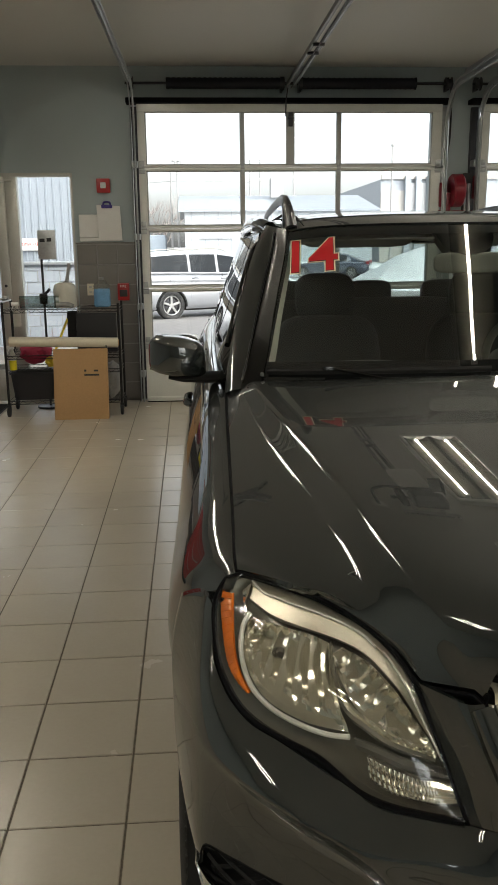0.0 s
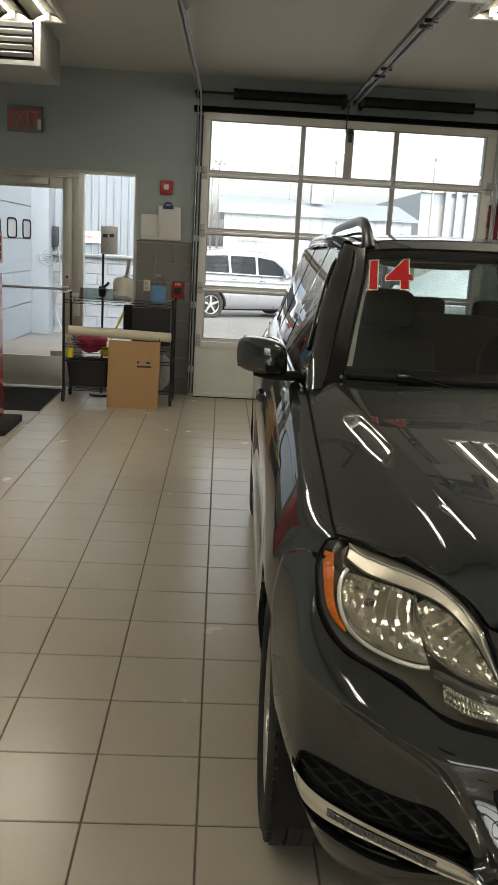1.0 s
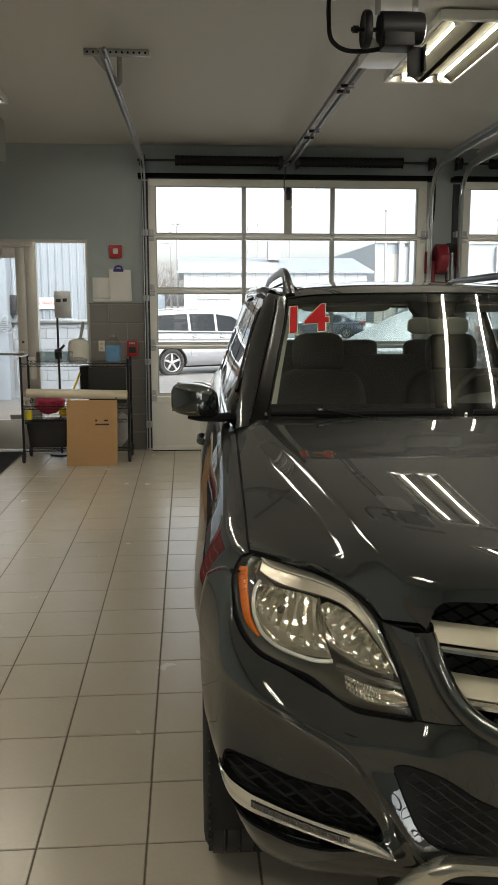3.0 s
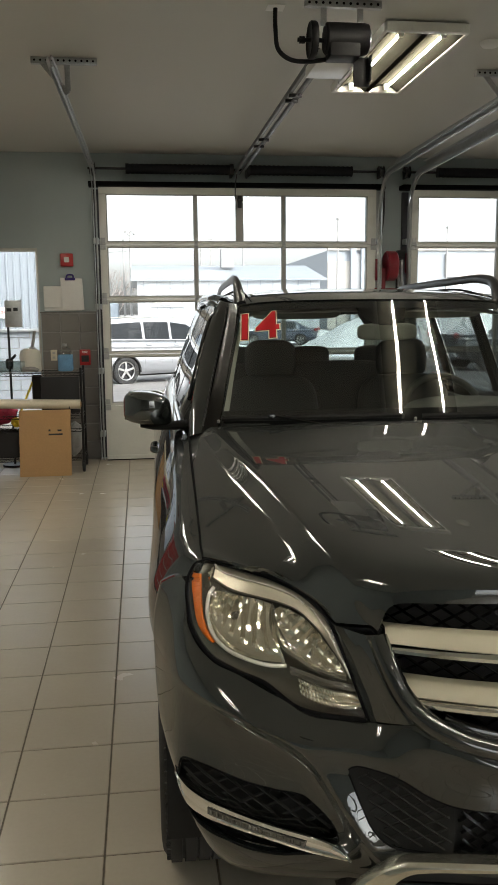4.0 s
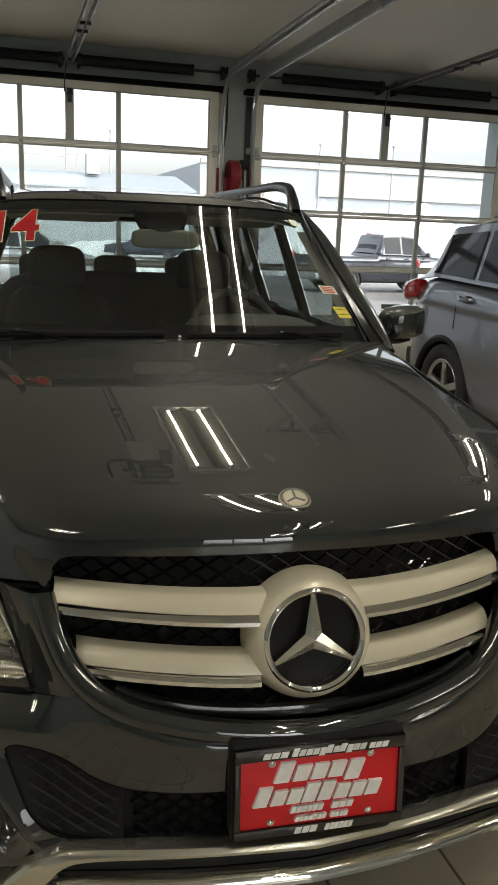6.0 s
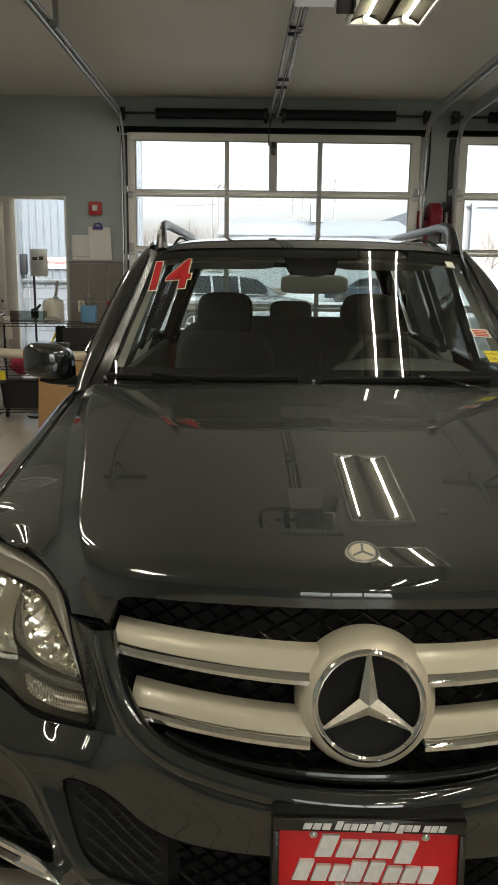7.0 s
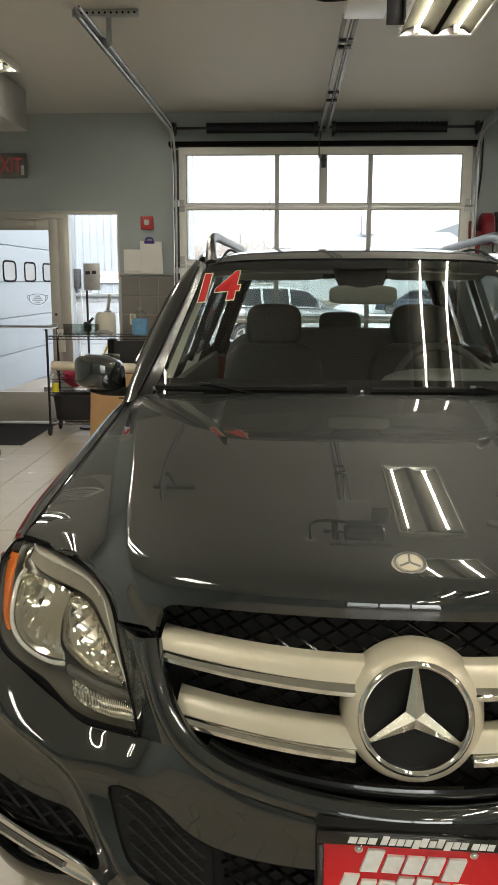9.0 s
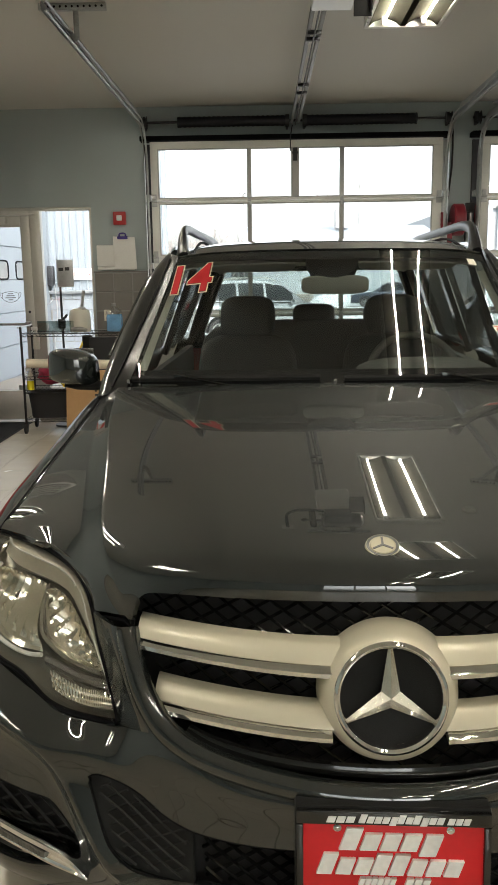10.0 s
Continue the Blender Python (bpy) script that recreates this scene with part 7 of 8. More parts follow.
    for k in range(3):
        tube(bm, flip([(0.965, 1.800, 1.212 - k * 0.017), (1.02, 1.820, 1.212 - k * 0.017), (1.06, 1.868, 1.212 - k * 0.017)], s), 0.005, 6, 14)
    part("turn_lamp", bm, "lamp_grey", mir)
    bm = B()
    rows = []
    for x, hy, hz, cz, cy in ((0.80, 0.05, 0.020, 1.152, 1.84), (0.87, 0.05, 0.018, 1.146, 1.86), (0.95, 0.055, 0.014, 1.144, 1.875), (1.00, 0.03, 0.008, 1.147, 1.88)):
        rows.append([(s * x, cy + hy * math.cos(a), cz + hz * math.sin(a)) for a in np.linspace(0, 2 * math.pi, 17)])
    sheet(bm, rows)
    part("mirror_arm", bm, "black_plastic", mir)
    bm = B()
    sheet(bm, [[(s * x, 1.945, z) for x in np.linspace(0.90, 1.045, 6)] for z in np.linspace(1.155, 1.285, 5)], 0.004, (0, 1, 0))
    part("mirror_glass", bm, "chrome", mir)
    bm = B()
    prism(bm, [(1.70, 1.13), (1.93, 1.14), (1.93, 1.235), (1.88, 1.23)], Matrix.Translation((s * 0.808, 0, 0)) @ Matrix(((0, 0, s, 0), (1, 0, 0, 0), (0, 1, 0, 0), (0, 0, 0, 1))), 0.02)
    part("mirror_base", bm, "gloss_black", mir).location = (-shift, 0, -0.014)

# cowl and wipers
bm = B()
sheet(bm, loft([whole([(0, 1.392, 1.176), (0.3, 1.41, 1.176), (0.58, 1.475, 1.172), (0.745, 1.545, 1.162)]), whole([(0, 1.42, 1.192), (0.3, 1.44, 1.191), (0.58, 1.50, 1.187), (0.722, 1.56, 1.178)])], 40, 6), 0.01, (0, 0, 1))
part("cowl", bm, "black_plastic", car)


def on_glass(x, j=2.0, up=0.012):
    """A place over the low edge of the windshield."""
    k = int(j)
    row = ws[k] * (1 - (j - k)) + ws[k + 1] * (j - k)
    p = Vector([float(np.interp(x, row[:, 0], row[:, c])) for c in range(3)])
    return p + Vector((0, -0.66, 0.75)) * up


for x0, x1, px in ((-0.715, -0.06, -0.535), (0.02, 0.60, 0.36)):
    bm = B()
    tube(bm, [on_glass(x0 + (x1 - x0) * k / 20, 1.5 + 0.3 * k / 20, 0.010) for k in range(21)], 0.0065, 6, flat=1.5)
    wp = part("wiper", bm, "black_plastic", car)
    bm = B()
    tube(bm, [on_glass(px, 1.7, 0.022), on_glass(px + 0.10, 0.9, 0.012), on_glass(px + 0.20, 0.1, 0.004)], 0.0045, 8, 14)
    part("arm", bm, "gloss_black", wp)
    bm = B()
    q = on_glass(px, 1.7, 0.020)
    box(bm, q.x - 0.02, q.x + 0.02, q.y - 0.007, q.y + 0.007, q.z - 0.007, q.z + 0.006, 0.003)
    part("joint", bm, "gloss_black", wp)
    bm = B()
    q = on_glass(x0 - 0.03, 1.0, 0.0)
    cyl(bm, q, q + Vector((0, -0.008, 0.010)), 0.005, 12)
    part("wiper_stop", bm, "galv", wp)

# year sticker
T = ws_frame(-0.536, 1.556)
dec = words("year_sticker", "14", 0.232, T @ Matrix.Translation((0, 0, 0.0022)), "decal_cream", car, 0.0006, -0.14, 0.0100, 0.86)
dec["label"] = "red year numerals with a cream edge"
words("numeral_shadow", "14", 0.232, T @ Matrix.Translation((0, 0, 0.0032)), "print_black", dec, 0.0004, -0.14, 0.0052, 0.86)
words("numeral", "14", 0.232, T @ Matrix.Translation((0, 0, 0.0040)), "decal_red", dec, 0.0005, -0.14, 0.0034, 0.86)
# small paper stickers inside the far corner of the windshield
for nm, x, z, w, h, mt in (("delivery_sticker", 0.605, 1.368, 0.085, 0.042, "sticker_white"), ("notice_sticker", 0.640, 1.292, 0.075, 0.055, "sticker_yellow"), ("corner_sticker", 0.548, 1.612, 0.035, 0.035, "sticker_white")):
    T2 = ws_frame(x, z)
    bm = B()
    box(bm, -w / 2, w / 2, -h / 2, h / 2, 0.0012, 0.002, m=T2)
    st = part(nm, bm, mt, car)
    if nm != "corner_sticker":
        bm = B()
        for k in range(4 if nm == "delivery_sticker" else 2):
            if nm == "delivery_sticker":
                box(bm, -w * (0.42 - 0.06 * (k % 2)), w * (0.42 - 0.06 * (k % 2)), h * (0.30 - k * 0.2) - 0.0025, h * (0.30 - k * 0.2) + 0.0025, 0.002, 0.0026, m=T2)
            else:
                box(bm, -w * 0.44, w * 0.44, h * (0.22 - k * 0.44) - 0.001, h * (0.22 - k * 0.44) + 0.001, 0.002, 0.0026, m=T2)
                box(bm, -0.001, 0.001, h * (0.22 - k * 0.44), h * (0.36 - k * 0.44), 0.002, 0.0026, m=T2)
        part("printed_bar", bm, "print_red" if nm == "delivery_sticker" else "print_black", st)

# ---- cabin
def pad(bm, c, size, tilt=0.0, power=0.45, n=22):
    """A soft cushion: a rounded block."""
    R = Matrix.Translation(c) @ pose(0, 0, 0, tilt)
    rows = []
    for b in np.linspace(-math.pi / 2, math.pi / 2, n // 2 + 1):
        cb, sb = math.copysign(abs(math.cos(b)) ** power, math.cos(b)), math.copysign(abs(math.sin(b)) ** power, math.sin(b))
        rows.append([R @ Vector((size[0] * cb * math.copysign(abs(math.cos(a)) ** power, math.cos(a)), size[1] * cb * math.copysign(abs(math.sin(a)) ** power, math.sin(a)), size[2] * sb)) for a in np.linspace(0, 2 * math.pi, n + 1)])
    return sheet(bm, [[tuple(p) for p in r] for r in rows])


bm = B()
sheet(bm, loft([whole([(0, 1.42, 1.165), (0.35, 1.44, 1.165), (0.62, 1.52, 1.17), (0.74, 1.60, 1.16)]), whole([(0, 1.75, 1.185), (0.35, 1.75, 1.195), (0.6, 1.78, 1.185), (0.75, 1.82, 1.15)]), whole([(0, 1.98, 1.16), (0.35, 1.98, 1.185), (0.6, 1.98, 1.165), (0.76, 1.98, 1.12)]), whole([(0, 2.06, 1.05), (0.35, 2.05, 1.06), (0.6, 2.05, 1.05), (0.76, 2.05, 1.02)]), whole([(0, 2.0, 0.7), (0.35, 2.0, 0.7), (0.6, 2.0, 0.7), (0.76, 2.0, 0.7)])], 40, 30), 0.02, (0, 0, 1))
dsh = part("dashboard", bm, "dash", car)
bm = B()
box(bm, -0.84, 0.84, 1.5, 4.3, 0.36, 0.42)
for s in (-1, 1):
    box(bm, s * 0.80 - 0.02, s * 0.80 + 0.02, 1.7, 4.2, 0.42, 1.13, 0.01)
part("cabin_floor", bm, "dash", car)
bm = B()
pad(bm, (0.36, 1.88, 1.185), (0.27, 0.15, 0.065), 4, 0.7)
part("instrument_hood", bm, "dash", dsh)
SM = Matrix.Translation((0.37, 2.20, 1.145)) @ pose(0, 0, 0, 62)
bm = B()
tube(bm, [SM @ Vector((0.19 * math.cos(a), 0.19 * math.sin(a), 0)) for a in np.linspace(0, 2 * math.pi, 41)[:-1]], 0.016, 10, closed=True)
sw = part("steering_wheel", bm, "dash", car)
bm = B()
box(bm, -0.17, 0.17, -0.025, 0.025, -0.03, -0.01, 0.008, m=SM)
box(bm, -0.07, 0.07, -0.08, 0.06, -0.045, 0.0, 0.015, m=SM)
part("wheel_hub", bm, "dash", sw)


def seat(x, y, w, name="front_seat", post=True):
    bm = B()
    pad(bm, (x, y - 0.22, 0.72), (w, 0.27, 0.09), 6)
    st = part(name, bm, "seat", car, "black leather seat")
    bm = B()
    pad(bm, (x, y + 0.08, 0.98), (w, 0.09, 0.31), -14)
    part("backrest", bm, "seat", st)
    bm = B()
    pad(bm, (x, y + 0.17, 1.366), (0.138, 0.055, 0.108), -8, 0.55)
    hr = part("headrest", bm, "seat", st)
    bm = B()
    for d in (-0.065, 0.065):
        cyl(bm, (x + d, y + 0.15, 1.22), (x + d, y + 0.165, 1.36), 0.007, 10)
    part("headrest_post", bm, "chrome", st)


seat(-0.36, 2.72, 0.25)
seat(0.36, 2.72, 0.25)
bm = B()
pad(bm, (0, 3.30, 0.72), (0.68, 0.26, 0.10), 4)
rear = part("rear_bench", bm, "seat", car, "black leather rear bench")
bm = B()
pad(bm, (0, 3.62, 1.02), (0.68, 0.09, 0.30), -14)
part("backrest", bm, "seat", rear)
for x in (-0.42, 0, 0.42):
    bm = B()
    pad(bm, (x, 3.71, 1.325), (0.125, 0.05, 0.08), -8)
    part("headrest", bm, "seat", rear)
bm = B()
pad(bm, (0.018, 1.935, 1.533), (0.130, 0.018, 0.036), 0)
mr = part("interior_mirror", bm, "mirror_shell", car)
bm = B()
prism(bm, [(-0.105, 0.0), (0.105, 0.0), (0.100, -0.05), (0.085, -0.095), (0.055, -0.125), (0.02, -0.135), (-0.02, -0.135), (-0.055, -0.125), (-0.085, -0.095), (-0.100, -0.05)], Matrix.Translation((0.01, 2.018, 1.652)) @ pose(0, 0, 0, 41), -0.03)
part("sensor_housing", bm, "seal", mr)
bm = B()
for s in (-1, 1):
    pad(bm, (s * 0.33, 2.19, 1.612), (0.20, 0.07, 0.012), -14)
part("sun_visor", bm, "headliner", car)

# ---- tail
TAIL_Y = 4.40
bm = B()
zs = [0.30, 0.45, 0.60, 0.80, 1.0, 1.16]
g = [[(x, TAIL_Y + 0.10 - 0.22 * (abs(x) / 0.9) ** 4 + (0.05 if z < 0.65 else 0) - 0.10 * max(0, z - 0.9), z) for x in np.linspace(-0.90, 0.90, 40)] for z in zs]
sheet(bm, g, 0.02, (0, 1, 0))
part("tailgate", bm, "paint", car)
bm = B()
for s in (-1, 1):
    tube(bm, [(s * 0.78, 4.28, 1.14), (s * 0.69, 4.27, 1.40), (s * 0.60, 4.22, 1.62)], 0.05, 10, 12)
box(bm, -0.62, 0.62, 4.22, 4.32, 1.60, 1.68, 0.02)
box(bm, -0.80, 0.80, 4.25, 4.46, 1.10, 1.19, 0.02)
part("tailgate_frame", bm, "paint", car)
bm = B()
sheet(bm, [[(-0.61, 4.272, z), (0.61, 4.272, z)] for z in (1.18, 1.61)])
o = part("rear_window", bm, "side_glass", car)
o.visible_shadow = False
for s in (-1, 1):
    bm = B()
    pad(bm, (s * 0.80, 4.40, 0.98), (0.10, 0.09, 0.14))
    part("tail_lamp", bm, "tail_red", car, "red tail lamp")

# ---------------------------------------------------------------- outside
def ground_z(y):
    return -0.03 - 0.27 * min(max((y - 6.1) / 17.0, 0), 1)


bm = B()
ys = [WALL_Y + 0.25, 7, 8, 10, 12, 14, 17, 20, 23.1, 30, 50, 120, 600, 3000]
xs = [-3000, -400, -60, -20, -6, 0, 6, 12, 20, 40, 120, 500, 3000]
sheet(bm, [[(x, y, ground_z(y) - (0.02 if y > 200 else 0)) for x in xs] for y in ys])
structure(part("ground", bm, "asphalt"), "wet grey asphalt lot with old snow, sloping away", "ground")
bm = B()
sheet(bm, [[(x, y, -0.14) for x in (-3000, -30, 30, 3000)] for y in (-3000, -30, WALL_Y + 0.2)])
structure(part("ground_behind", bm, "asphalt"), "wet grey asphalt behind the building", "ground")
bm = B()
sheet(bm, [[(x, y, ground_z(y) + 0.012) for x in (-7, -3, 0, 4, 9, 12)] for y in (WALL_Y + 0.25, 8, 9.5, 10.8)], 0.1, (0, 0, 1))
structure(part("pavement", bm, "concrete"), "stained concrete apron in front of the doors", "pavement")


def snow_bank(name, cx, cy, lx, ly, h, seed, label):
    bm = B()
    n, m = 46, 18
    g = []
    for j in range(m):
        v = j / (m - 1) * 2 - 1
        row = []
        for i in range(n):
            u = i / (n - 1) * 2 - 1
            x, y = cx + u * lx, cy + v * ly
            e = max(0, 1 - u**4) * max(0, 1 - v * v)
            z = h * e * (0.75 + 0.5 * noise.noise(Vector((x * 0.35, y * 0.35, seed))) + 0.25 * noise.noise(Vector((x * 1.3, y * 1.3, seed))))
            row.append((x, y, ground_z(y) - 0.05 + max(0, z)))
        g.append(row)
    sheet(bm, g)
    return tagged(part(name, bm, "snow"), label, "snow", kind="stuff")


snow_bank("snow_bank", -1.0, 31.0, 9.0, 2.5, 1.1, 3, "old heaped snow bank along the far side of the lot")
snow_bank("snow_bank", 24.0, 36.0, 16.0, 4.5, 3.4, 7, "tall heaped snow bank beside the lot")
snow_bank("snow_bank", 9.5, 50.3, 6.0, 1.4, 1.2, 11, "heaped snow bank behind the parked cars")
snow_bank("snow_strip", 0.5, 13.2, 3.5, 0.9, 0.07, 5, "thin trodden snow on the wet lot")
snow_bank("snow_strip", -2.9, 8.6, 0.9, 0.35, 0.05, 9, "thin snow beside the entrance")

# neighbouring building seen through the entrance: ribbed metal over painted block, with an overhead door
t = thing("service_building", "white metal-sided building with a closed white overhead door", "building")
FX = -3.15           # its flank runs away from the entrance
FY = 12.6
bm = B()
box(bm, FX - 0.3, FX, 7.3, FY, 0.0 - 0.15, 5.0)
part("side_wall", bm, "siding", t)
bm = B()
box(bm, FX, FX + 0.34, FY - 0.35, FY + 0.05, -0.2, 5.0, 0.01)
part("corner_pier", bm, "siding", t)
bm = B()
for k in range(7):
    box(bm, FX + 0.001, FX + 0.03, 8.0, FY - 0.35, -0.1 + k * 0.56, 0.45 + k * 0.56, 0.008, seg=1)
dd = part("overhead_door", bm, "siding", t, "closed white sectional door")
for k in range(4):
    bm = B()
    yy = FY - 0.75 - k * 1.06
    pts = [(yy + 0.30 * math.copysign(abs(math.cos(a)) ** 0.4, math.cos(a)), 1.74 + 0.155 * math.copysign(abs(math.sin(a)) ** 0.4, math.sin(a))) for a in np.linspace(0, 2 * math.pi, 25)[:-1]]
    tube(bm, [(FX + 0.035, y, z) for y, z in pts], 0.016, 6, closed=True)
    part("window_frame", bm, "seal", dd)
    bm = B()
    v = [bm.verts.new((FX + 0.033, y, z)) for y, z in pts]
    bm.faces.new(v)
    part("window_pane", bm, "galv", dd)
bm = B()
box(bm, -3.0, -0.55, FY + 0.05, FY + 0.30, 1.33, 5.2)
for k in range(17):
    x = -2.78 + k * 0.135
    box(bm, x, x + 0.035, FY + 0.02, FY + 0.05, 1.33, 5.2, 0.006, seg=1)
part("metal_siding", bm, "siding", t)
bm = B()
box(bm, -3.0, -0.55, FY + 0.06, FY + 0.30, -0.25, 1.33)
blk = part("block_wall", bm, "wall_grout", t)
bm = B()
box(bm, 0, 0.385, -0.02, 0.0, 0, 0.19, 0.004, seg=1)
first = part("block", bm, "block", blk)
first.location = (-2.98, FY + 0.06, -0.2)
for j in range(8):
    for i in range(7):
        x = -2.98 + i * 0.4 - (0.2 if j % 2 else 0)
        if (i or j) and x > -3.1 and x + 0.39 < -0.5:
            o = new("block", first.data)
            o.parent = blk
            o.location = (x, FY + 0.06, -0.2 + j * 0.2)
bm = B()
box(bm, -3.0, -0.55, FY - 0.04, FY + 0.05, 1.30, 1.36, 0.01)
part("sill_flashing", bm, "galv", t)
bm = B()
box(bm, -2.80, -2.69, FY - 0.12, FY + 0.02, 1.45, 1.82, 0.01)
part("meter_box", bm, "dark_steel", t)
bm = B()
tube(bm, [(-2.70, FY - 0.05, 1.5), (-2.66, FY - 0.07, 0.9), (-2.74, FY - 0.06, 0.35), (-2.62, FY - 0.1, -0.05)], 0.012, 6, 30)
tube(bm, [(-3.1 + 0.28, FY - 0.34, 1.45), (-2.95, FY - 0.42, 1.28), (-2.80, FY - 0.4, 1.12), (-2.7, FY - 0.2, 1.2)], 0.009, 6, 24)
part("cable", bm, "galv", t)
bm = B()
box(bm, -2.62, -1.92, FY - 0.015, FY + 0.02, 1.56, 1.77, 0.004)
sg = part("wall_sign", bm, "paper", t, "white sign with red lettering")
words("sign_letters", "CUSTOMER PARKING", 0.088, Matrix.Translation((-2.27, FY - 0.017, 1.665)) @ pose(0, 0, 0, 90), "print_red", sg, 0.002, wide=0.72)

# long low metal building across the lot
t = thing("far_shed", "long pale metal shed across the lot", "building")
bm = B()
box(bm, 0.4, 12.5, 52, 66, -0.4, 3.9)
part("wall", bm, "siding_grey", t)
bm = B()
g = [[(x, y, z) for x in (0.0, 12.9)] for y, z in ((51.6, 3.85), (59, 5.1), (66.4, 3.85))]
sheet(bm, g, 0.12, (0, 0, 1))
part("roof", bm, "siding", t)
bm = B()
prism(bm, [(52, 3.8), (59, 5.0), (66, 3.8)], Matrix.Translation((0.4, 0, 0)) @ Matrix(((0, 0, 1, 0), (1, 0, 0, 0), (0, 1, 0, 0), (0, 0, 0, 1))), 0.1)
part("gable", bm, "siding_grey", t)
for k in range(14):
    bm = B()
    box(bm, 0.8 + k * 0.85, 0.86 + k * 0.85, 51.96, 52.0, -0.4, 3.85)
    part("rib", bm, "siding", t)
bm = B()
box(bm, 1.3, 3.4, 51.9, 51.98, 2.05, 2.5)
part("sign_board", bm, "bldg_dark", t)
bm = B()
box(bm, 1.5, 3.2, 51.86, 51.9, 2.18, 2.36)
part("printed_bar", bm, "print_white", t)
bm = B()
box(bm, 6.3, 7.2, 56, 57.0, 4.8, 6.1, 0.05)
part("roof_unit", bm, "pole", t)
bm = B()
for k in range(5):
    box(bm, 3.2, 4.5, 51.4, 51.95, -0.3 + k * 0.16, -0.2 + k * 0.16, 0.01)
tagged(part("pallet_stack", bm, "concrete"), "stack of weathered wooden pallets beside the shed", "pallets")
bm = B()
cyl(bm, (2.5, 50.5, -0.4), (2.5, 50.5, 0.7), 0.09, 12)
tagged(part("bollard", bm, "yellow"), "yellow steel bollard by the shed", "bollard")

# tan building to the far right, with upright bays
t = thing("far_warehouse", "long flat-roofed tan and white warehouse in the distance", "building")
bm = B()
box(bm, 22, 62, 92, 120, -0.4, 8.6)
part("wall", bm, "siding", t)
bm = B()
box(bm, 22, 30.5, 91.8, 92, -0.4, 7.4)
part("tan_front", bm, "tan", t)
for k in range(3):
    bm = B()
    box(bm, 24.6 + k * 1.2, 25.2 + k * 1.2, 91.2, 91.8, 0.0, 8.9)
    part("pilaster", bm, "siding", t)
    bm = B()
    box(bm, 25.2 + k * 1.2, 25.8 + k * 1.2, 91.65, 91.78, 1.0, 8.2)
    part("window", bm, "bldg_dark", t)
bm = B()
box(bm, 22, 62, 91.7, 92.1, 8.6, 9.1)
part("parapet", bm, "tan", t)
bm = B()
box(bm, 36, 60, 91.6, 92, 5.6, 8.2)
part("tan_front", bm, "tan", t)

# lamp posts and wires
for x, y, h, n in ((-0.55, 60, 7.0, 1), (-0.05, 58, 7.4, 4), (8.6, 62, 8.2, 1), (15.6, 60, 8.6, 1), (28, 70, 9.0, 1), (36, 72, 9.5, 1)):
    t = thing("lamp_post", "tall grey steel lamp post standing in the far lot", "lamp post", group="lamp posts")
    bm = B()
    cyl(bm, (x, y, -0.35), (x, y, h), 0.10, 10, 0.06)
    part("pole", bm, "pole", t)
    for k in range(n):
        bm = B()
        dx = (k - (n - 1) / 2) * 0.20
        box(bm, x + dx - 0.08, x + dx + 0.08, y - 0.2, y + 0.2, h - 0.05 - 0.16 * (k % 2), h + 0.10 - 0.1 * (k % 2), 0.02)
        part("lamp_head", bm, "pole", t)
for x in (6.2, 7.1):
    bm = B()
    cyl(bm, (x, 74, -0.35), (x, 74, 9.0), 0.09, 8, 0.06)
    if x < 7:
        box(bm, x - 0.1, x + 1.1, 73.95, 74.05, 8.2, 8.35)
        box(bm, x - 0.1, x + 1.1, 73.95, 74.05, 7.3, 7.42)
    tagged(part("utility_pole", bm, "pole"), "grey utility pole behind the shed", "pole")
bm = B()
tube(bm, [(-9, 70, 8.2), (-4, 66, 6.6), (0, 60, 6.2), (6, 70, 6.8)], 0.02, 5, 30)
tagged(part("overhead_cable", bm, "pole"), "dark overhead cable across the lot", "cable")
bm = B()
box(bm, -3.2, -0.9, 55.5, 57.0, -0.3, 2.4, 0.2)
tagged(part("covered_pallet", bm, "blue_tarp"), "pallet under a blue tarpaulin by the far lot", "tarp")


def bare_tree(x, y, h, seed):
    t = thing("bare_tree", "leafless winter tree in the distance", "tree", group="bare trees")
    r = random.Random(seed)
    z0 = ground_z(y)
    bm = B()
    tube(bm, [(x, y, z0), (x + 0.1, y, z0 + h * 0.2), (x, y, z0 + h * 0.4)], [0.16, 0.13, 0.1], 7)
    part("trunk", bm, "bark", t)
    bm = B()

    def grow(p, d, ln, rad, lvl):
        q = p + d * ln
        tube(bm, [tuple(p), tuple((p + q) / 2 + Vector((r.uniform(-1, 1), r.uniform(-1, 1), r.uniform(-1, 1))) * ln * 0.06), tuple(q)], [rad, rad * 0.8, rad * 0.6], 4)
        if lvl:
            for _ in range(3):
                nd = (d + Vector((r.uniform(-0.8, 0.8), r.uniform(-0.8, 0.8), r.uniform(-0.2, 0.7)))).normalized()
                grow(p + d * ln * r.uniform(0.5, 1), nd, ln * r.uniform(0.55, 0.75), rad * 0.6, lvl - 1)

    for _ in range(5):
        grow(Vector((x, y, z0 + h * r.uniform(0.25, 0.42))), Vector((r.uniform(-0.8, 0.8), r.uniform(-0.8, 0.8), 1)).normalized(), h * 0.3, 0.06, 3)
    part("crown", bm, "bark", t)


for x, y, h, sd in ((-3.0, 70, 6.5, 1), (-1.6, 74, 7.0, 2), (-4.6, 72, 6.0, 3), (24.5, 74, 5.5, 4), (-6.5, 76, 7, 5)):
    bare_tree(x, y, h, sd)


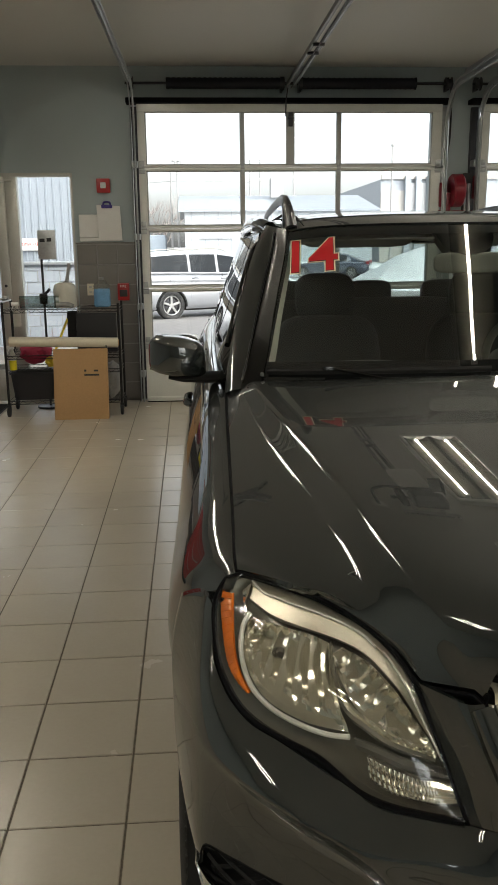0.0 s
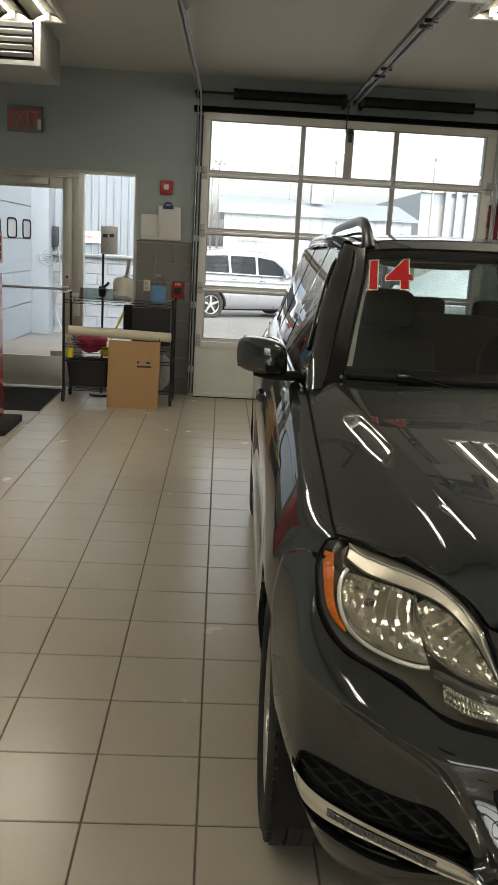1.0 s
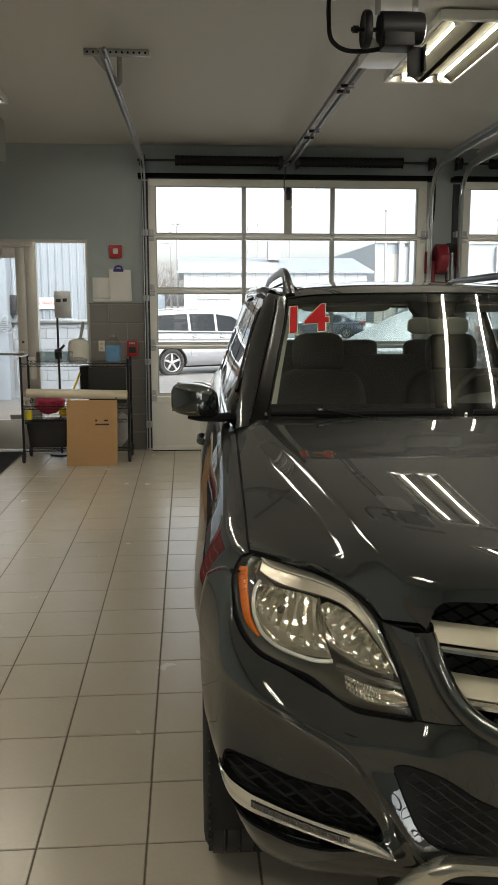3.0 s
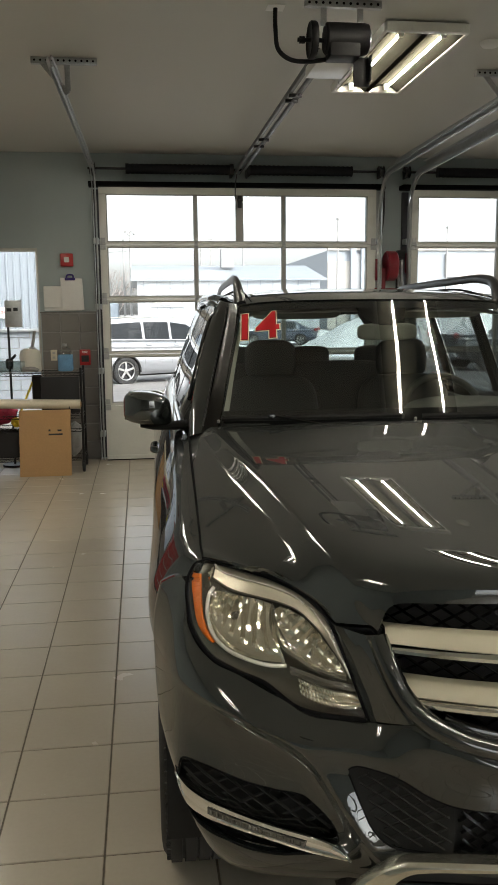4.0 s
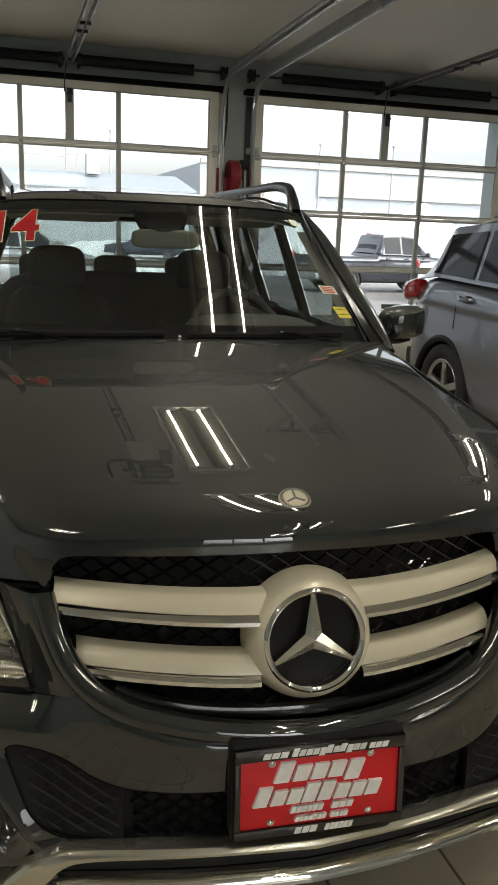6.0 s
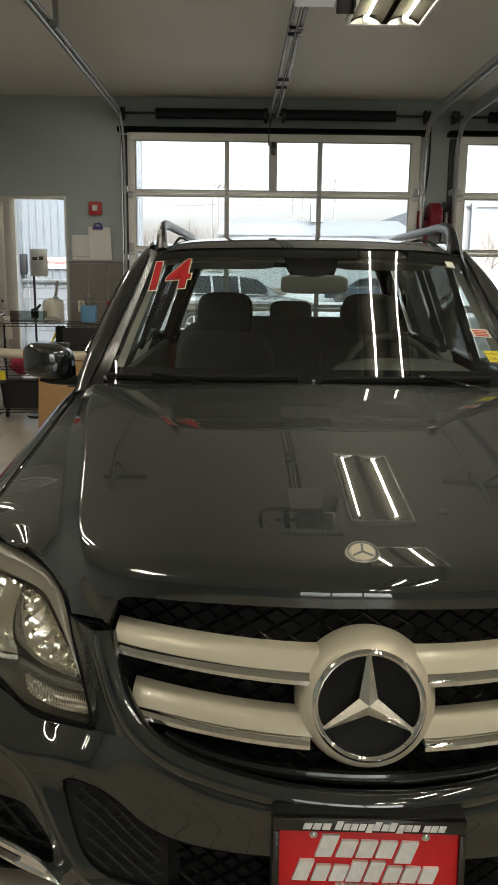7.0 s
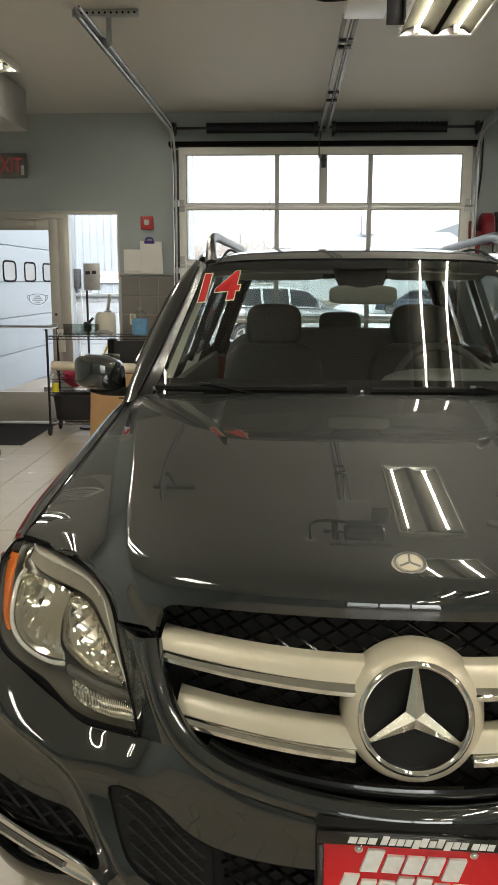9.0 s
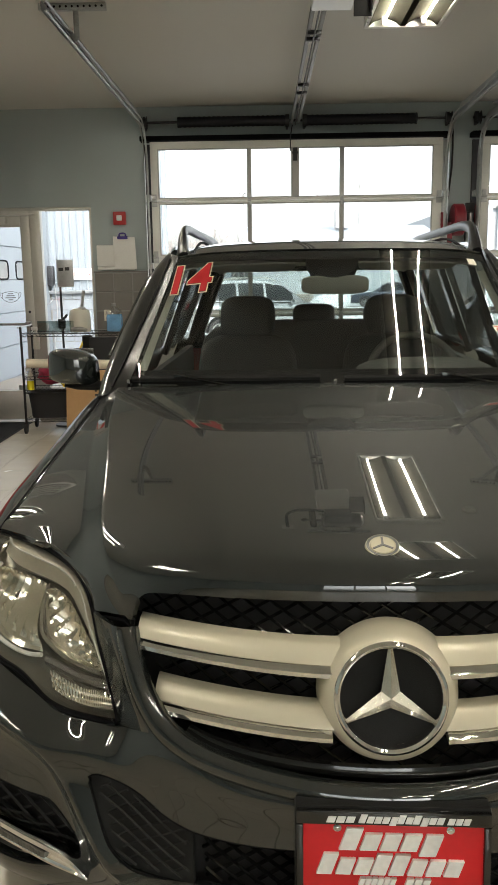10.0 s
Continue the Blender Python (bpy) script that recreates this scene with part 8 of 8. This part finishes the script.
# ---------------------------------------------------------------- other vehicles
SECTION = spline([(0.0, 0.90), (0.10, 0.965), (0.35, 1.0), (0.62, 0.985), (0.76, 0.975), (0.80, 0.982), (0.90, 0.955), (0.97, 0.90), (1.0, 0.78)], 40)


def vehicle(name, label, m, paint, L=4.7, W=1.84, H=1.70, hood=1.02, belt=1.05, wheel_r=0.36, kind="suv", tail="tail_red", rear=0.79):
    """A plain parked vehicle: nose at y = 0, its length along +y."""
    t = thing(name, label, "car", m, group="other parked cars")
    hw = W / 2
    fw, rw = L * 0.19, L * rear
    if kind == "suv":
        prof = [(0.0, 0.62), (0.04, 0.80), (0.14, hood - 0.05), (0.9, hood + 0.06), (1.15, belt + 0.08), (2.0, belt + 0.10), (3.2, belt + 0.13), (L - 0.45, belt + 0.16), (L - 0.10, belt + 0.12), (L, 0.72), (L, 0.62)]
        cab = [(1.10, belt + 0.06), (1.85, H - 0.09), (2.4, H - 0.01), (3.4, H), (L - 0.50, H - 0.05), (L - 0.14, belt + 0.15)]
    elif kind == "truck":
        prof = [(0.0, 0.70), (0.04, 0.92), (0.14, hood), (1.2, hood + 0.08), (1.5, belt + 0.06), (L * 0.60, belt + 0.08), (L * 0.61, belt), (L - 0.03, belt), (L, belt - 0.03), (L, 0.75), (L, 0.68)]
        cab = [(1.35, belt + 0.06), (2.05, H - 0.06), (2.5, H), (L * 0.56, H - 0.03), (L * 0.60, belt + 0.07)]
    else:
        prof = [(0.0, 0.50), (0.05, 0.66), (0.15, 0.76), (1.2, 0.92), (1.5, belt), (3.4, belt + 0.04), (L - 0.25, belt + 0.06), (L - 0.02, belt - 0.06), (L, 0.62), (L, 0.5)]
        cab = [(1.30, belt - 0.02), (2.1, H - 0.04), (2.7, H), (3.3, H - 0.06), (L - 0.55, belt + 0.05)]
    lean_in = 0.79 if kind == "suv" else 0.72
    zlow = 0.27 if kind != "truck" else 0.38

    def top(y):
        return float(np.interp(y, [p[0] for p in prof], [p[1] for p in prof]))

    # lower body
    n = 150
    rows = []
    for y in np.concatenate([np.linspace(0, 0.3, 12), np.linspace(0.34, L - 0.34, n), np.linspace(L - 0.3, L, 12)]):
        zt = top(y)
        taper = 1 - 0.16 * max(0, 1 - y / 0.55) ** 2 - 0.13 * max(0, 1 - (L - y) / 0.5) ** 2
        a = []
        for f, wx in SECTION:
            a.append((hw * taper * wx, y, zlow + (zt - zlow) * f))
        rows.append([(-x, yy, z) for x, yy, z in a] + [(x, yy, z) for x, yy, z in a[::-1]])
    g = np.array(rows)
    bm = B()
    arch = [[(wy + (wheel_r + 0.055) * math.cos(a), wheel_r + (wheel_r + 0.055) * math.sin(a)) for a in np.linspace(0, 2 * math.pi, 40)] for wy in (fw, rw)]
    v = [[bm.verts.new(p) for p in row] for row in g]
    for j in range(len(g) - 1):
        for i in range(len(g[0]) - 1):
            c = (g[j, i] + g[j + 1, i + 1]) / 2
            if i == len(SECTION) - 1:
                c[2] = 9.0
            if abs(c[0]) > hw * 0.72 and any(inside(ar, c[1], c[2]) for ar in arch):
                continue
            bm.faces.new((v[j][i], v[j][i + 1], v[j + 1][i + 1], v[j + 1][i]))
    bm.faces.new(v[0])
    bm.faces.new(v[-1])
    part("body", bm, paint, t, sharp=45)
    for wy in (fw, rw):
        for s in (-1, 1):
            bm = B()
            sheet(bm, [[(s * x, wy + (wheel_r + 0.05) * math.cos(a), wheel_r + (wheel_r + 0.05) * math.sin(a)) for a in np.linspace(-0.3, math.pi + 0.3, 26)] for x in (hw - 0.03, hw * 0.5)], 0.004)
            part("wheel_liner", bm, "black_plastic", t)
            bm = B()
            tube(bm, [(s * (hw * 0.975), wy + (wheel_r + 0.05) * math.cos(a), wheel_r + (wheel_r + 0.05) * math.sin(a)) for a in np.linspace(-0.1, math.pi + 0.1, 40)], 0.030, 8)
            part("arch_trim", bm, "black_plastic" if kind != "sedan" else paint, t)
            C = Matrix.Translation((s * (hw - 0.125), wy, wheel_r)) @ pose(0, 0, 0, 0, 0, 0 if s > 0 else 180)
            q = wheel_r / 0.357
            bm = B()
            lathe(bm, [(r * q, x) for r, x in ((0.235, 0.08), (0.26, 0.105), (0.30, 0.115), (0.335, 0.108), (0.355, 0.09), (0.357, 0), (0.355, -0.09), (0.30, -0.11), (0.235, -0.08))], 40, C)
            w = part("wheel", bm, "rubber", t)
            bm = B()
            lathe(bm, [(r * q, x) for r, x in ((0.0, 0.03), (0.06, 0.035), (0.20, 0.01), (0.225, 0.05), (0.24, 0.09), (0.243, 0.095))], 40, C)
            part("rim_back", bm, "dark_steel", w)
            bm = B()
            for k in range(5):
                a = 2 * math.pi * k / 5
                box(bm, 0.045, 0.085, -0.028 * q, 0.028 * q, 0.02, 0.235 * q, 0.008, m=C @ pose(0, 0, 0, math.degrees(a)), seg=1)
            lathe(bm, [(0.215 * q, 0.08), (0.236 * q, 0.097), (0.243 * q, 0.092)], 40, C)
            lathe(bm, [(0.0, 0.09), (0.05 * q, 0.088), (0.055 * q, 0.04)], 20, C)
            part("rim", bm, "alloy", w)
    # cabin: pillars and roof as one shell, glass inset
    cy = [p[0] for p in cab]
    cz = [p[1] for p in cab]

    def cab_pt(y, f, s):
        zt = float(np.interp(y, cy, cz))
        zb = top(y) - 0.01
        x = hw * 0.93 + (hw * lean_in - hw * 0.93) * f
        return (s * x, y, zb + (zt - zb) * f)

    ym = np.linspace(cy[0], cy[-1], 40)
    bm = B()
    rows = []
    for y in ym:
        zt = float(np.interp(y, cy, cz))
        xs2 = np.linspace(-hw * lean_in, hw * lean_in, 12)
        rows.append([(x, y, zt + 0.035 * (1 - (x / (hw * lean_in)) ** 2)) for x in xs2])
    cut = [j for j, y in enumerate(ym) if cy[1] - 0.1 <= y <= cy[-2] + 0.12]
    sheet(bm, [rows[j] for j in cut], 0.03, (0, 0, 1))
    part("roof", bm, paint, t, sharp=50)
    bm = B()
    sheet(bm, [rows[j] for j in range(0, cut[0] + 1)], 0.006, (0, 0, 1))
    part("windshield", bm, "far_glass", t)
    bm = B()
    sheet(bm, [rows[j] for j in range(cut[-1], len(ym))], 0.006, (0, 0, 1))
    part("tailgate_frame", bm, paint, t)
    bm = B()
    back = [[(x * 0.80, y + 0.010, z + 0.006) for x, y, z in rows[j]] for j in range(cut[-1] + 1, len(ym) - 1)]
    sheet(bm, back, 0.006, (0, 0, 1))
    part("rear_glass", bm, "far_glass", t)
    bm = B()
    box(bm, -0.14, 0.14, cy[-2] + 0.10, cy[-2] + 0.14, cz[-2] + 0.02, cz[-2] + 0.06, 0.006)
    part("brake_lamp", bm, "tail_red", t)
    for s in (-1, 1):
        bm = B()
        yy = np.linspace(cy[0] + 0.02, cy[-1] - 0.02, 44)
        sheet(bm, [[cab_pt(y, f, s) for y in yy] for f in np.linspace(0, 1, 8)], 0.01, (s, 0, 0))
        part("cabin_side", bm, paint, t, sharp=50)
        spans = {"suv": ((1.55, 2.38), (2.46, 3.22), (3.30, L - 0.44)), "sedan": ((1.75, 2.55), (2.63, 3.45)), "truck": ((1.75, 2.50), (2.58, L * 0.56))}[kind]
        edge = spans[1][1] + 0.04
        if rear > 0.8:
            spans = ((1.55, 2.45), (2.53, 3.52), (3.60, L - 0.42))
            edge = 3.74
        for k, (a, b) in enumerate(spans):
            bm = B()
            rows2 = []
            for f in np.linspace(0.0, 1.0, 6):
                r2 = []
                for y in np.linspace(a, b, 14):
                    zt = float(np.interp(y, cy, cz)) - 0.06
                    zb = top(y) + 0.025
                    zz = zb + max(0.0, zt - zb) * f
                    hgt = max(0.02, float(np.interp(y, cy, cz)) - top(y) + 0.01)
                    ff = (zz - top(y) + 0.01) / hgt
                    x = hw * 0.93 + (hw * lean_in - hw * 0.93) * ff
                    r2.append((s * (x + 0.012), y, zz))
                rows2.append(r2)
            sheet(bm, rows2, 0.006, (s, 0, 0))
            wob = part("side_window", bm, "far_glass", t)
        for y in spans[0][1] - 0.12, edge - 0.14:
            bm = B()
            zz = top(y) - 0.13
            tube(bm, [(s * (hw * 0.95), y - 0.10, zz), (s * (hw * 0.985 + 0.02), y - 0.07, zz), (s * (hw * 0.985 + 0.022), y + 0.06, zz), (s * (hw * 0.95), y + 0.10, zz)], 0.012, 8, 16, flat=1.5)
            hd = part("door_handle", bm, paint, t)
            bm = B()
            pad(bm, (s * hw * 0.955, y - 0.01, zz - 0.01), (0.014, 0.05, 0.038), n=14)
            part("handle_cup", bm, "black_plastic", hd)
        for y in (spans[0][0] - 0.18, spans[0][1] + 0.04, edge):
            bm = B()
            pts = []
            for f, wx in ((0.12, 0.968), (0.35, 1.003), (0.62, 0.988), (0.82, 0.978), (0.93, 0.933)):
                if rear > 0.8 and y == edge and f < 0.6:
                    continue
                pts.append((s * hw * wx, y, zlow + (top(y) - zlow) * f))
            tube(bm, pts, 0.0035, 5)
            part("door_seam", bm, "seal", t)
        bm = B()
        pad(bm, (s * (hw * 0.92), L - 0.10 if kind != "truck" else L - 0.04, belt + (0.02 if kind == "suv" else -0.02)), (0.07, 0.15, 0.085) if kind == "suv" else (0.10, 0.10, 0.10) if kind == "sedan" else (0.05, 0.09, 0.10), -12 if kind == "suv" else 0, 0.6)
        part("tail_lamp", bm, tail, t, "red tail lamp")
        bm = B()
        pad(bm, (s * hw * 0.72, 0.10, hood - 0.16 if kind != "sedan" else 0.68), (0.17, 0.10, 0.07), 0, 0.6)
        part("headlight", bm, "lamp_grey", t)
        bm = B()
        pad(bm, (s * (hw + 0.09), 1.62 if kind != "sedan" else 1.75, belt + 0.10), (0.10, 0.06, 0.07), 0, 0.6)
        part("door_mirror", bm, paint, t)
        if kind == "suv":
            bm = B()
            tube(bm, [(s * hw * 0.68, 2.0, H - 0.02), (s * hw * 0.69, 2.15, H + 0.05), (s * hw * 0.69, 3.3, H + 0.06), (s * hw * 0.68, L - 0.75, H - 0.02)], 0.016, 8, 30)
            part("roof_rail", bm, "alum", t)
    bm = B()
    box(bm, -0.26, 0.26, L - 0.005, L + 0.012, 0.78, 0.92, 0.004)
    part("plate_recess", bm, "grey_bin", t)
    bm = B()
    box(bm, -hw * 0.9, hw * 0.9, L - 0.12, L + 0.03, zlow + 0.05, 0.62 if kind != "sedan" else 0.5, 0.03)
    part("rear_bumper", bm, "black_plastic" if kind == "suv" else "galv", t)
    bm = B()
    box(bm, -hw * 0.84, hw * 0.84, fw + wheel_r + 0.1, rw - wheel_r - 0.1, zlow - 0.05, zlow + 0.1, 0.03)
    part("underbody", bm, "black_plastic", t)
    return t


vehicle("neighbour_suv", "mid-grey sport utility car parked in the next bay", pose(5.20, -1.27, 0, 0, 0, 0), "suv_grey", 4.65, 1.80, 1.71, 1.00, 1.11, 0.37, rear=0.835)
g20 = ground_z(20)
vehicle("silver_suv", "silver sport utility car parked outside on the wet lot", pose(3.05, 21.6, ground_z(21), 0, 0, 118), "suv_silver", 4.85, 1.92, 1.73, 1.04, 1.06, 0.375)
vehicle("blue_sedan", "dark blue saloon car parked outside by the snow", pose(6.7, 47.8, ground_z(47), 0, 0, -108), "car_blue", 4.75, 1.82, 1.45, 0.80, 0.94, 0.335, "sedan")
vehicle("black_pickup", "dark grey crew-cab pickup truck parked outside", pose(15.9, 23.6, ground_z(23), 0, 0, 98), "car_black", 5.7, 1.96, 1.88, 1.12, 1.18, 0.39, "truck")
vehicle("white_pickup", "white pickup truck with a black tailgate panel parked outside", pose(16.3, 21.0, ground_z(19), 0, 0, 135), "car_white", 5.6, 1.95, 1.84, 1.10, 1.12, 0.39, "truck")

# ---------------------------------------------------------------- floor tiles, one by one near the walk, the rest joined
TP, TJ = 0.333, 0.006


def tile_bm(bm, x, y, z=0.0):
    c = 0.0022
    a, b = x + TJ / 2, x + TP - TJ / 2
    d, e = y + TJ / 2, y + TP - TJ / 2
    lo = [bm.verts.new(p) for p in ((a, d, z - 0.006), (b, d, z - 0.006), (b, e, z - 0.006), (a, e, z - 0.006))]
    hi = [bm.verts.new(p) for p in ((a + c, d + c, z), (b - c, d + c, z), (b - c, e - c, z), (a + c, e - c, z))]
    mid = [bm.verts.new(p) for p in ((a, d, z - c), (b, d, z - c), (b, e, z - c), (a, e, z - c))]
    for i in range(4):
        j = (i + 1) % 4
        bm.faces.new((lo[i], lo[j], mid[j], mid[i]))
        bm.faces.new((mid[i], mid[j], hi[j], hi[i]))
    bm.faces.new(hi)


bm = B()
tile_bm(bm, 0, 0)
proto = part("floor_tile", bm, "tile", floor, sharp=12)
near, rest = [], []
for i in range(int((LEFT) / TP) - 1, int(RIGHT / TP) + 1):
    for j in range(int(BACK / TP) - 1, int((WALL_Y + 0.2) / TP) + 1):
        x, y = i * TP, j * TP
        if x < LEFT or x + TP > RIGHT or y < BACK or y + TP > WALL_Y + 0.25:
            continue
        (near if -2.1 < x < 0.62 and -2.4 < y < 5.7 and len(near) < 298 else rest).append((x, y))
trng = random.Random(8)
first_tile = True
for x, y in near:
    o = proto if first_tile else new("floor_tile", proto.data)
    first_tile = False
    o.parent = floor
    o.location = (x, y, trng.uniform(-0.0005, 0.0005))
verts, faces = [], []
for x, y in rest:
    k = len(verts)
    c = 0.0022
    a, b, d, e = x + TJ / 2, x + TP - TJ / 2, y + TJ / 2, y + TP - TJ / 2
    verts += [(a, d, -0.006), (b, d, -0.006), (b, e, -0.006), (a, e, -0.006), (a + c, d + c, 0), (b - c, d + c, 0), (b - c, e - c, 0), (a + c, e - c, 0)]
    faces += [(k, k + 1, k + 5, k + 4), (k + 1, k + 2, k + 6, k + 5), (k + 2, k + 3, k + 7, k + 6), (k + 3, k, k + 4, k + 7), (k + 4, k + 5, k + 6, k + 7)]
me = bpy.data.meshes.new("floor_tiling")
me.from_pydata(verts, [], faces)
me.materials.append(M["tile"])
o = new("floor_tiling", me)
o.parent = floor
o["kind"] = "stuff"
